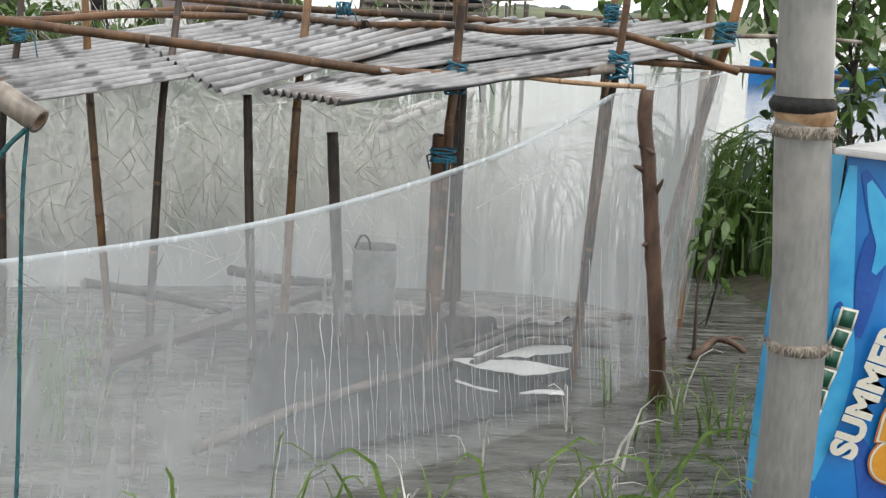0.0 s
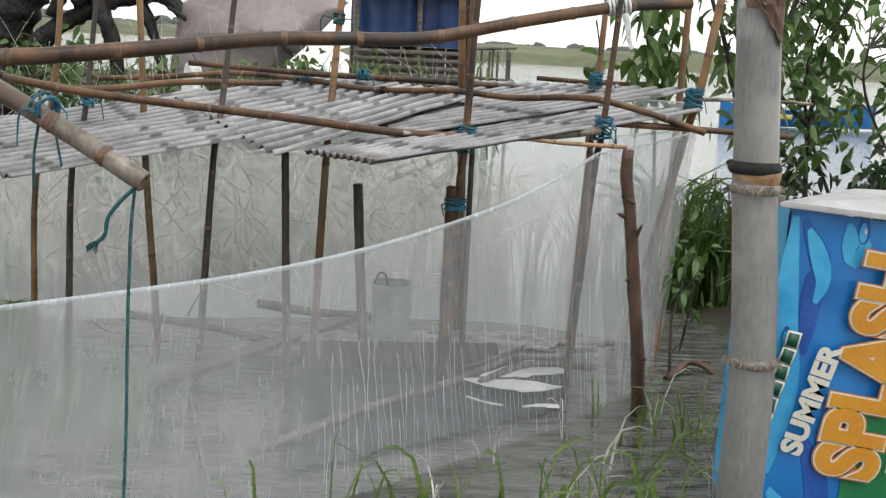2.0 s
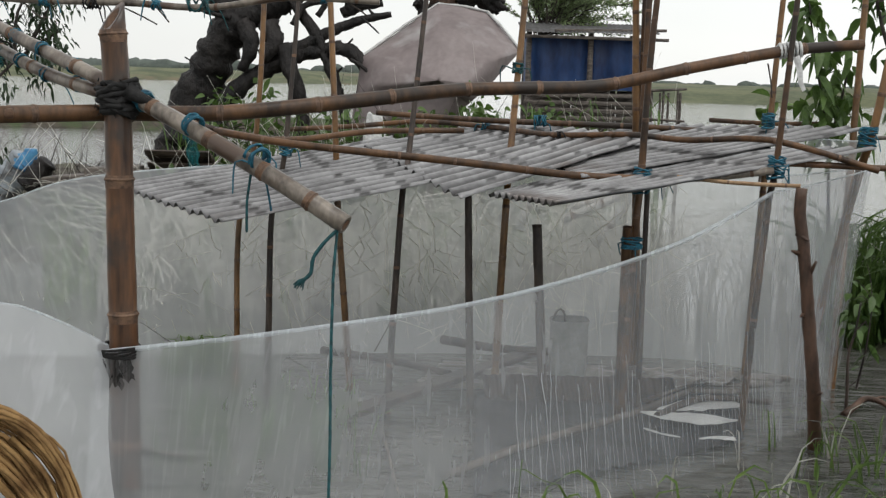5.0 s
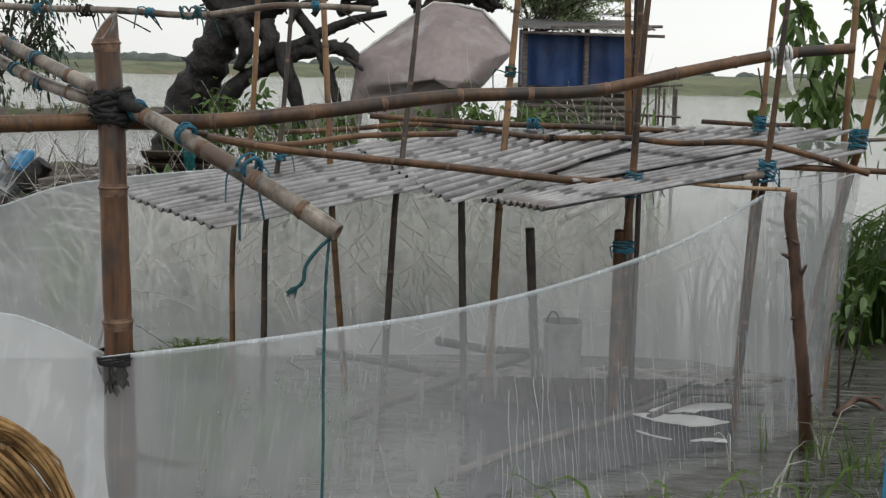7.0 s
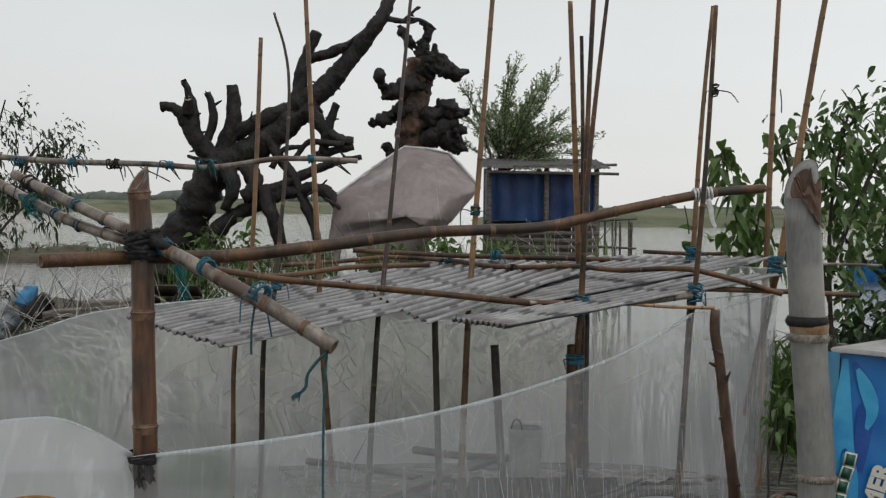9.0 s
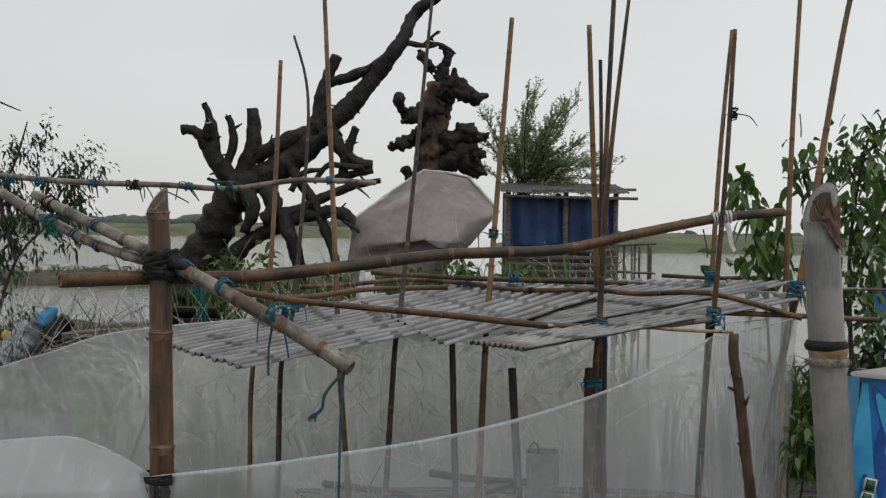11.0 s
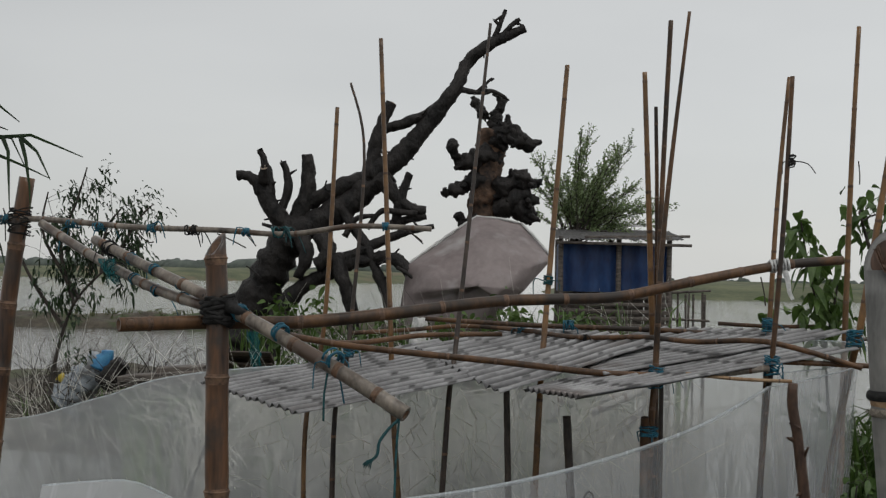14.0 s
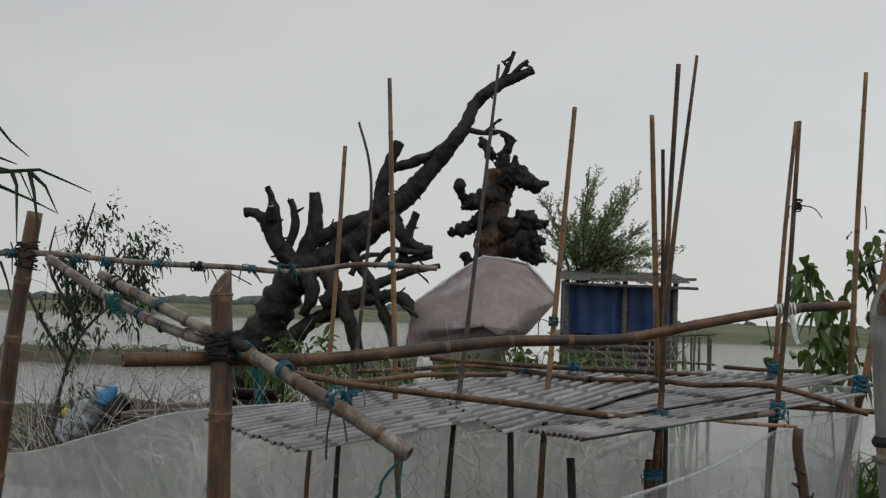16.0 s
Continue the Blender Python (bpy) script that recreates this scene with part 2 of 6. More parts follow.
BAN_ORANGE = material("banner_print_orange", (0.50, 0.20, 0.016), (0.60, 0.29, 0.03), 0.35, 3, bump=0.05)
BAN_EDGE = material("banner_print_rust", (0.40, 0.12, 0.02), (0.48, 0.16, 0.03), 0.35, 3, bump=0.05)
BAN_CREAM = material("banner_print_cream", (0.55, 0.53, 0.44), (0.66, 0.64, 0.55), 0.35, 3, bump=0.05)
BAN_GREEN = material("banner_print_green", (0.008, 0.14, 0.045), (0.015, 0.21, 0.07), 0.35, 3, bump=0.05)
BAN_DKGREEN = material("banner_print_dark_green", (0.005, 0.055, 0.035), (0.01, 0.09, 0.05), 0.35, 3, bump=0.05)
BAN_RED = material("banner_print_red", (0.45, 0.02, 0.02), (0.55, 0.03, 0.03), 0.35, 3, bump=0.05)
BOATBLUE = material("boat_paint_blue", (0.01, 0.10, 0.33), (0.02, 0.19, 0.48), 0.4, 3, bump=0.1)
BOATYELLOW = material("boat_paint_yellow", (0.40, 0.33, 0.08), (0.52, 0.44, 0.14), 0.5, 3, bump=0.1)
BAGBLUE = material("woven_bag_blue", (0.02, 0.12, 0.30), (0.08, 0.30, 0.50), 0.5, 10, bump=0.5, fine=60)
BAGWHITE = material("woven_bag_white", (0.17, 0.19, 0.21), (0.36, 0.40, 0.43), 0.5, 8, bump=0.6, speck=(0.10, 0.09, 0.08), speck_at=0.6)
TRASHYELLOW = material("plastic_yellow", (0.45, 0.33, 0.03), (0.60, 0.46, 0.06), 0.4, 8, bump=0.1)
NET = net_material("net_white_mesh", (0.90, 0.93, 0.955), 0.205, 6, 0.035, 0.05, 0.095)
NET_BACK = net_material("net_back_mesh", (0.95, 0.98, 1.0), 0.365, 3, 0.04, 0.06)
NET_CORNER = net_material("net_gathered_mesh", (0.74, 0.76, 0.78), 0.235, 7, 0.06, 0.25)
NET_THICK = net_material("net_doubled_mesh", (0.90, 0.92, 0.94), 0.46, 4, 0.05, 0.1)
HEM = net_material("net_hem", (0.84, 0.89, 0.92), 0.40, 6, 0.05)
BLACKNET = net_material("black_netting", (0.02, 0.02, 0.02), 0.6, 40, 0.3)

WATER = bpy.data.materials.new("lake_water")
WATER.use_nodes = True
_n, _l = WATER.node_tree.nodes, WATER.node_tree.links
_b = _n["Principled BSDF"]
# Stretched noise puts pale streaks into the base colour as painted sky glints.
_glints, _fr, _fm = _n.new("ShaderNodeTexNoise"), _n.new("ShaderNodeValToRGB"), _n.new("ShaderNodeMapping")
_fm.inputs["Scale"].default_value = (1.1, 3.4, 1)
_glints.inputs["Scale"].default_value, _glints.inputs["Detail"].default_value, _glints.inputs["Distortion"].default_value = 1.7, 6, 1.6
_fr.color_ramp.elements[0].position, _fr.color_ramp.elements[0].color = 0.38, (0.055, 0.055, 0.047, 1)
_fr.color_ramp.elements[1].position, _fr.color_ramp.elements[1].color = 0.74, (0.165, 0.165, 0.152, 1)
_l.new(_fm.outputs[0], _glints.inputs["Vector"])
_l.new(_glints.outputs[0], _fr.inputs[0])
_l.new(_fr.outputs[0], _b.inputs["Base Color"])
_b.inputs["Roughness"].default_value = 0.03
_b.inputs["IOR"].default_value = 1.33
_co, _mp = _n.new("ShaderNodeTexCoord"), _n.new("ShaderNodeMapping")
_mp.inputs["Scale"].default_value = (0.9, 3.2, 1)
_l.new(_co.outputs["Object"], _mp.inputs[0])
_l.new(_co.outputs["Object"], _fm.inputs[0])
_w1, _w2, _add, _bp = _n.new("ShaderNodeTexNoise"), _n.new("ShaderNodeTexNoise"), _n.new("ShaderNodeMath"), _n.new("ShaderNodeBump")
_w1.inputs["Scale"].default_value, _w1.inputs["Detail"].default_value, _w1.inputs["Distortion"].default_value = 2.2, 3, 1.0
_w2.inputs["Scale"].default_value, _w2.inputs["Detail"].default_value = 11, 3
for _t in (_w1, _w2):
    _l.new(_mp.outputs[0], _t.inputs["Vector"])
_add.operation, _add.inputs[1].default_value = "MULTIPLY_ADD", 0.25
_l.new(_w2.outputs[0], _add.inputs[0])
_l.new(_w1.outputs[0], _add.inputs[2])
_sp, _rg = _n.new("ShaderNodeSeparateXYZ"), _n.new("ShaderNodeMapRange")
_l.new(_co.outputs["Object"], _sp.inputs[0])
_l.new(_sp.outputs[1], _rg.inputs[0])
_rg.inputs[1].default_value, _rg.inputs[2].default_value, _rg.inputs[3].default_value, _rg.inputs[4].default_value = 8.0, 12.0, 1.0, 0.26
_l.new(_rg.outputs[0], _bp.inputs["Strength"])
_bp.inputs["Distance"].default_value = 0.05
_l.new(_add.outputs[0], _bp.inputs["Height"])
_l.new(_bp.outputs[0], _b.inputs["Normal"])


# ---- mesh tools ----
def finish(name, bm, mats, parent=None, label="", smooth=True):
    me = bpy.data.meshes.new(name)
    bm.to_mesh(me)
    bm.free()
    for m in (mats if isinstance(mats, (list, tuple)) else [mats]):
        me.materials.append(m)
    if smooth:
        me.polygons.foreach_set("use_smooth", [True] * len(me.polygons))
    ob = new(name, me)
    if parent:
        ob.parent = parent
    if label:
        tagged(ob, label)
    return ob


def part(name, bm, mat, parent, label="", smooth=True):
    return finish(name, bm, mat, parent, label, smooth)


def thing(name, at_, label, category, group=""):
    ob = new(name)
    ob.empty_display_size = 0.1
    ob.location = at_
    ob["base"] = 1
    tagged(ob, label, category, group)
    del ob["base"]
    bpy.context.view_layer.update()
    return ob


def keep(ob, parent):
    """Parent ob, built in world metres, under a thing that stands elsewhere."""
    ob.parent = parent
    ob.matrix_parent_inverse = Matrix.Translation(-parent.location)
    return ob


def curve_points(pts, step=0.05):
    """A smooth line through pts, evenly stepped: points and the distance along."""
    p = [Vector(q) for q in pts]
    if len(p) == 2:
        raw = [p[0].lerp(p[1], k / 20) for k in range(21)]
    else:
        raw = []
        for i in range(len(p) - 1):
            a, b, c, d = p[max(i - 1, 0)], p[i], p[i + 1], p[min(i + 2, len(p) - 1)]
            for k in range(12):
                u = k / 12
                raw.append(0.5 * ((2 * b) + (c - a) * u + (2 * a - 5 * b + 4 * c - d) * u * u + (3 * b - a - 3 * c + d) * u ** 3))
        raw.append(p[-1])
    dist = [0.0]
    for a, b in zip(raw, raw[1:]):
        dist.append(dist[-1] + (b - a).length)
    return raw, dist


def at_dist(raw, dist, s):
    s = min(max(s, 0), dist[-1])
    for i in range(1, len(dist)):
        if dist[i] >= s:
            u = (s - dist[i - 1]) / max(dist[i] - dist[i - 1], 1e-9)
            return raw[i - 1].lerp(raw[i], u)
    return raw[-1]


def tube(bm, pts, r0, r1, sides=10, step=0.08, nodes=0.0, swell=1.14, rough=0.0, mat=0, node_mat=1, cap_mat=None, seed=0, slant=0.0, hollow=False):
    """A round rod along a line; nodes: spacing of bamboo joints; rough: knobbly bark."""
    rnd = random.Random(seed)
    raw, dist = curve_points(pts)
    total = dist[-1]
    stops = {0.0: 1.0, total: 1.0}
    k = step
    while k < total:
        stops[k] = 1.0
        k += step
    marks = []
    if nodes:
        k = nodes * rnd.uniform(0.3, 0.9)
        while k < total - 0.03:
            marks.append(k)
            h = max(r0, r1) * 0.28
            stops = {s: v for s, v in stops.items() if abs(s - k) > h * 2.2}
            stops.update({k - 2 * h: 1.0, k - h: 1.03, k - 0.3 * h: swell, k + 0.3 * h: swell * 0.98, k + h: 0.99})
            k += nodes * rnd.uniform(0.85, 1.2)
    ss = sorted(s for s in stops if 0 <= s <= total)
    rings, frame_x = [], None
    for i, s in enumerate(ss):
        c = at_dist(raw, dist, s)
        d = (at_dist(raw, dist, s + 0.02) - at_dist(raw, dist, s - 0.02)).normalized()
        if frame_x is None:
            frame_x = d.orthogonal().normalized()
        frame_x = (frame_x - d * frame_x.dot(d)).normalized()
        fy = d.cross(frame_x)
        r = (r0 + (r1 - r0) * s / total) * stops[s]
        ring = []
        for j in range(sides):
            a = 2 * math.pi * j / sides
            o = frame_x * math.cos(a) + fy * math.sin(a)
            rr = r
            if rough:
                rr *= 1 + rough * noise.noise((c + o * r) * (0.8 / max(r, 0.01))) + 0.5 * rough * noise.noise((c + o * r) * (2.2 / max(r, 0.01)))
            v = c + o * rr
            if slant and i == len(ss) - 1:
                v += d * slant * math.cos(a)
            ring.append(bm.verts.new(v))
        rings.append(ring)
    for i in range(len(rings) - 1):
        near = any(abs((ss[i] + ss[i + 1]) / 2 - m) < max(r0, r1) * 0.45 for m in marks)
        for j in range(sides):
            f = bm.faces.new((rings[i][j], rings[i][(j + 1) % sides], rings[i + 1][(j + 1) % sides], rings[i + 1][j]))
            f.material_index = node_mat if near and nodes else mat
    cm = mat if cap_mat is None else cap_mat
    for end, ring in ((0, rings[0]), (1, rings[-1])):
        c = sum((v.co for v in ring), Vector()) / sides
        d = (at_dist(raw, dist, total) - at_dist(raw, dist, total - 0.05)).normalized() * (1 if end else -1)
        inner = [bm.verts.new(c + (v.co - c) * 0.62) for v in ring]
        for j in range(sides):
            f = bm.faces.new((ring[j], ring[(j + 1) % sides], inner[(j + 1) % sides], inner[j]))
            f.material_index = cm
        if hollow:
            deep = [bm.verts.new(v.co - d * r1 * 2.5) for v in inner]
            for j in range(sides):
                f = bm.faces.new((inner[j], inner[(j + 1) % sides], deep[(j + 1) % sides], deep[j]))
                f.material_index = node_mat
            f = bm.faces.new(deep)
            f.material_index = node_mat
        else:
            f = bm.faces.new(inner)
            f.material_index = cm
    return marks


def bamboo(name, pts, r0, r1, mat, label, category="bamboo pole", group="", nodes=0.3, slant=0.0, sides=12, hollow=False, seed=None):
    bm = bmesh.new()
    marks = tube(bm, pts, r0, r1, sides, 0.1, nodes, 1.05, 0.03, seed=seed if seed is not None else int(abs(pts[0][0]) * 1000), slant=slant, hollow=hollow)
    bmesh.ops.recalc_face_normals(bm, faces=bm.faces)
    ob = tagged(finish(name, bm, [mat, NODE]), label, category, group)
    raw, dist = curve_points(pts)
    for s in marks:
        if max(r0, r1) < 0.016:
            break
        c, d = at_dist(raw, dist, s), (at_dist(raw, dist, s + 0.02) - at_dist(raw, dist, s - 0.02)).normalized()
        x = d.orthogonal().normalized()
        y, r = d.cross(x), (r0 + (r1 - r0) * s / dist[-1])
        bm = bmesh.new()
        rings = []
        for h, k in ((-0.16, 1.0), (-0.08, 1.09), (0.0, 1.13), (0.08, 1.07), (0.14, 1.0)):
            rings.append([bm.verts.new(c + d * (h * r + 0.03 * r * noise.noise((a, s * 9, h))) + (x * math.cos(a * 0.5236) + y * math.sin(a * 0.5236)) * r * k) for a in range(12)])
        for p_, q in zip(rings, rings[1:]):
            for a in range(12):
                bm.faces.new((p_[a], p_[(a + 1) % 12], q[(a + 1) % 12], q[a]))
        part("joint", bm, NODE, ob)
    return ob


def rod(name, pts, r0, r1, mat, label, category, group="", rough=0.15, sides=9, parent=None, step=0.05):
    bm = bmesh.new()
    tube(bm, pts, r0, r1, sides, step, rough=rough, seed=3)
    bmesh.ops.recalc_face_normals(bm, faces=bm.faces)
    ob = finish(name, bm, mat, parent, label)
    if category:
        tagged(ob, "", category, group)
    return ob


def lashing(at_, axis, radius, mat, label, turns=5, width=0.07, tails=2, seed=0, name="rope_tie"):
    """Rope wound round a joint, with loose ends."""
    rnd = random.Random(seed)
    bm = bmesh.new()
    c, d = Vector(at_), Vector(axis).normalized()
    x = d.orthogonal().normalized()
    y = d.cross(x)
    pts = []
    for k in range(turns * 18 + 1):
        a = 2 * math.pi * k / 10
        wob = radius * (1 + 0.10 * rnd.uniform(-1, 1))
        way_ = 0.5 * math.sin(k * 0.093 * 9 / max(turns, 3)) + 0.25 * math.sin(a * 0.5 + seed) * 0.6
        pts.append(c + (x * math.cos(a) + y * math.sin(a)) * wob + d * (width * way_ + rnd.uniform(-0.005, 0.005)))
    tube(bm, pts, 0.0045, 0.0045, 5, 0.025, rough=0.4, seed=seed)
    for k in range(tails):
        a = rnd.uniform(0, 6.28)
        s = c + (x * math.cos(a) + y * math.sin(a)) * radius
        out = Vector((rnd.uniform(-0.07, 0.09), rnd.uniform(-0.04, 0.02), rnd.uniform(-0.02, 0.02)))
        tube(bm, [s, s + out, s + out * 1.5 + Vector((rnd.uniform(-0.02, 0.03), 0, -rnd.uniform(0.05, 0.13)))], 0.005, 0.003, 4, 0.03, seed=seed)
    return tagged(finish(name, bm, mat), label, "rope", "rope ties on the bamboo")


def block(bm, size, m, bevel=0.006, mat=0):
    g = bmesh.ops.create_cube(bm, size=1.0, matrix=m @ Matrix.Diagonal((*size, 1)))
    fs = {f for v in g["verts"] for f in v.link_faces}
    for f in fs:
        f.material_index = mat
    if bevel:
        es = list({e for v in g["verts"] for e in v.link_edges})
        bmesh.ops.bevel(bm, geom=es, offset=bevel, segments=1, affect="EDGES")


def strip(bm, pts, w0, w1, up=(0, 0, 1), fold=0.25, mat=0):
    """A blade or leaf: two folded halves that taper along a line."""
    n = len(pts)
    rows = []
    for i, q in enumerate(pts):
        q = Vector(q)
        d = (Vector(pts[min(i + 1, n - 1)]) - Vector(pts[max(i - 1, 0)])).normalized()
        side = d.cross(Vector(up))
        side = side.normalized() if side.length > 1e-4 else Vector((1, 0, 0))
        u = i / (n - 1)
        w = (w0 + (w1 - w0) * u)
        nn = side.cross(d)
        rows.append([bm.verts.new(q + side * w + nn * w * fold), bm.verts.new(q), bm.verts.new(q - side * w + nn * w * fold)])
    for a, b in zip(rows, rows[1:]):
        for k in (0, 1):
            f = bm.faces.new((a[k], a[k + 1], b[k + 1], b[k]))
            f.material_index = mat


def leaf(bm, at_, d, length, width, rnd, mat=0, droop=0.5):
    d = Vector(d).normalized()
    a = Vector(at_)
    side = d.cross(Vector((rnd.uniform(-1, 1), rnd.uniform(-1, 1), rnd.uniform(0.2, 1)))).normalized()
    nn = side.cross(d).normalized()
    prof = ((0, 0.06), (0.25, 0.8), (0.5, 1.0), (0.75, 0.68), (1.0, 0.03))
    rows = []
    for u, w in prof:
        c = a + d * length * u + Vector((0, 0, -droop * length * u * u))
        rows.append([bm.verts.new(c + side * width * w + nn * width * w * 0.35), bm.verts.new(c), bm.verts.new(c - side * width * w + nn * width * w * 0.35)])
    for p_, q in zip(rows, rows[1:]):
        for k in (0, 1):
            f = bm.faces.new((p_[k], p_[k + 1], q[k + 1], q[k]))
            f.material_index = mat


def sheet_grid(bm, fn, nu, nv, mat=0):
    vs = [[bm.verts.new(fn(i / nu, j / nv)) for j in range(nv + 1)] for i in range(nu + 1)]
    for i in range(nu):
        for j in range(nv):
            f = bm.faces.new((vs[i][j], vs[i + 1][j], vs[i + 1][j + 1], vs[i][j + 1]))
            f.material_index = mat


def poly_at(pts, u):
    raw, dist = curve_points(pts)
    return at_dist(raw, dist, u * dist[-1])


# ---- ground: one sheet of water to the horizon, banks and fields ----
bm = bmesh.new()
bmesh.ops.create_grid(bm, x_segments=8, y_segments=8, size=3000)
tagged(finish("water", bm, WATER, smooth=False), "grey-brown rippled lake water under an overcast sky", "water", kind="structure")


def land(name, x0, x1, y0, y1, top, mat, label, seed, nu=60, nv=14, uneven=0.35):
    bm = bmesh.new()

    def fn(u, v):
        x, y = x0 + (x1 - x0) * u, y0 + (y1 - y0) * v
        edge = min(1, min(v, 1 - v) * 4.5, min(u, 1 - u) * 12)
        w = (x1 - x0) * 0.02
        y += (noise.noise((x / max(w * 4, 0.7), seed, 0)) * (y1 - y0) * 0.10) * (1 - v)
        h = top * (edge ** 0.7) * (1 + uneven * noise.noise((x / max(w * 3, 0.5), y / max((y1 - y0) * 0.2, 0.5), seed))) - 0.06
        return Vector((x, y, h))
    sheet_grid(bm, fn, nu, nv)
    return tagged(finish(name, bm, mat), label, "bank", kind="structure")


land("ground_island", -8.5, 1.5, 12.8, 24.0, 0.34, STRAWGROUND, "muddy bank with weeds and debris behind the pen", 1, 90, 40)
land("ground_dyke", -30, -2.5, 41.5, 45, 0.42, MUD, "low earth dyke crossing the water", 2, 160, 14, 0.6)
land("ground_far_bank", -260, -8, 330, 470, 3.2, FIELD, "distant low green bank", 3, 100, 10)
land("ground_grass_bank", 4, 95, 140, 200, 1.7, FIELD, "grassy far bank of reeds and dry grass", 4, 140, 12)
land("ground_far_right", 30, 420, 420, 560, 2.2, FIELD, "distant flat shore", 5, 80, 8)
land("ground_shrub_bank", 2.75, 7.5, 8.4, 12.5, 0.16, MUD, "low weedy mud bank under the shrubs", 6, 50, 30)


def far_trees(name, x0, x1, y, h, count, seed, base):
    rnd = random.Random(seed)
    bm = bmesh.new()
    for k in range(count):
        x = x0 + (x1 - x0) * rnd.random()
        s = h * rnd.uniform(0.35, 1.0)
        g = bmesh.ops.create_icosphere(bm, subdivisions=2, radius=1, matrix=pose(x, y + rnd.uniform(-8, 8), base + s * 0.5) @ Matrix.Diagonal((s * rnd.uniform(0.9, 2.4), s, s * 0.75, 1)))
        for v in g["verts"]:
            v.co += Vector((noise.noise(v.co * 0.5), 0, noise.noise(v.co * 0.6 + Vector((9, 0, 0))))) * s * 0.35
    return tagged(finish(name, bm, FARTREE), "hazy line of distant trees along the shore", "trees", kind="stuff")


far_trees("far_tree_line", -230, -30, 430, 4.2, 150, 11, 1.5)
far_trees("far_tree_line", 40, 330, 500, 2.6, 90, 12, 1)

# ---- the pen's tall bamboo poles ----
POLES = [
    ("thin brown bamboo pole with a cut tip", ORANGE, 0.020, 0.017, [(-1.373, 8.3, 0), (-1.366, 8.3, 0.33), (-1.356, 8.3, 0.97), (-1.25, 8.3, 1.6), (-1.21, 8.4, 3.02)]),
    ("dark bent bamboo pole tapering to a point", DARK, 0.024, 0.010, [(-1.175, 8.2, 0), (-1.165, 8.2, 0.38), (-1.152, 8.2, 1.05), (-1.08, 8.2, 1.41), (-1.01, 8.3, 2.67), (-1.11, 8.3, 3.17)]),
    ("slender orange-brown bamboo pole", ORANGE, 0.024, 0.018, [(-0.705, 8.4, 0), (-0.747, 8.4, 0.4), (-0.8, 8.4, 1.06), (-0.83, 8.4, 1.68), (-0.95, 8.6, 3.52)]),
    ("thin dark bamboo pole standing at the roof edge", DARK, 0.024, 0.012, [(-0.467, 7.9, 0), (-0.436, 7.9, 0.55), (-0.4, 7.9, 1.21), (-0.37, 8.1, 1.53), (-0.2, 8.4, 3.59)]),
    ("orange-brown bamboo pole behind the roof", ORANGE, 0.027, 0.020, [(0.121, 8.2, 0), (0.147, 8.2, 0.65), (0.166, 8.2, 1.17), (0.2, 8.4, 1.67), (0.32, 8.6, 3.35)]),
    ("thick orange-brown bamboo pole in a cluster", ORANGE, 0.032, 0.020, [(1.01, 8.8, 0.2), (0.93, 8.7, 1.58), (0.84, 8.6, 3.31)]),
    ("short dark bamboo pole in a cluster", BROWN, 0.020, 0.016, [(0.95, 8.7, 1.41), (0.95, 8.7, 2.11), (0.93, 8.7, 3.09)]),
    ("dark bamboo pole in a cluster", BROWN, 0.022, 0.020, [(0.95, 8.6, 1.42), (0.96, 8.6, 2.14), (1.01, 8.6, 3.66)]),
    ("dark grey-brown bamboo pole lashed to the front rail", BROWN, 0.030, 0.012, [(0.8, 7.79, 0), (0.81, 7.6, 1.01), (0.83, 7.6, 1.33), (0.87, 7.6, 2.22), (1, 7.6, 3.51)]),
    ("dark bamboo pole at the pen corner", BROWN, 0.023, 0.016, [(1.44, 7.78, 0), (1.5, 7.68, 1.2), (1.51, 7.6, 1.42), (1.57, 7.6, 2.27), (1.61, 7.6, 3.13)]),
    ("orange bamboo pole behind the corner pole", ORANGE, 0.026, 0.016, [(1.65, 8.5, 1.44), (1.7, 8.5, 2.2), (1.78, 8.5, 3.27)]),
    ("slender orange bamboo pole behind the roof corner", ORANGE, 0.030, 0.018, [(2.23, 8.8, 1.48), (2.26, 8.8, 2.38), (2.31, 8.8, 3.67)]),
    ("leaning orange-brown bamboo pole lashed with blue rope", ORANGE, 0.034, 0.020, [(2.12, 9.25, 0), (2.19, 8.5, 1.3), (2.2, 8.3, 1.58), (2.32, 8.3, 2.35), (2.46, 8.3, 3.25), (2.6, 8.3, 3.93)]),
]
for label, mat, r0, r1, pts in POLES:
    pts = list(pts)
    if pts[0][2] < 0.05:
        pts[0] = (pts[0][0], pts[0][1], -0.12)
    elif pts[0][2] > 0:
        a, b = Vector(pts[0]), Vector(pts[1])
        k = (a.z + 0.12) / max(b.z - a.z, 0.05)
        k = min(k, 3.0)
        q = a + (a - b) * k * 0.5
        pts[0] = (q.x, q.y, -0.12)
    bamboo("bamboo_pole", pts, r0 * 0.86, r1 * 0.82, mat, label, "bamboo pole", "tall poles of the pen", nodes=0.27)

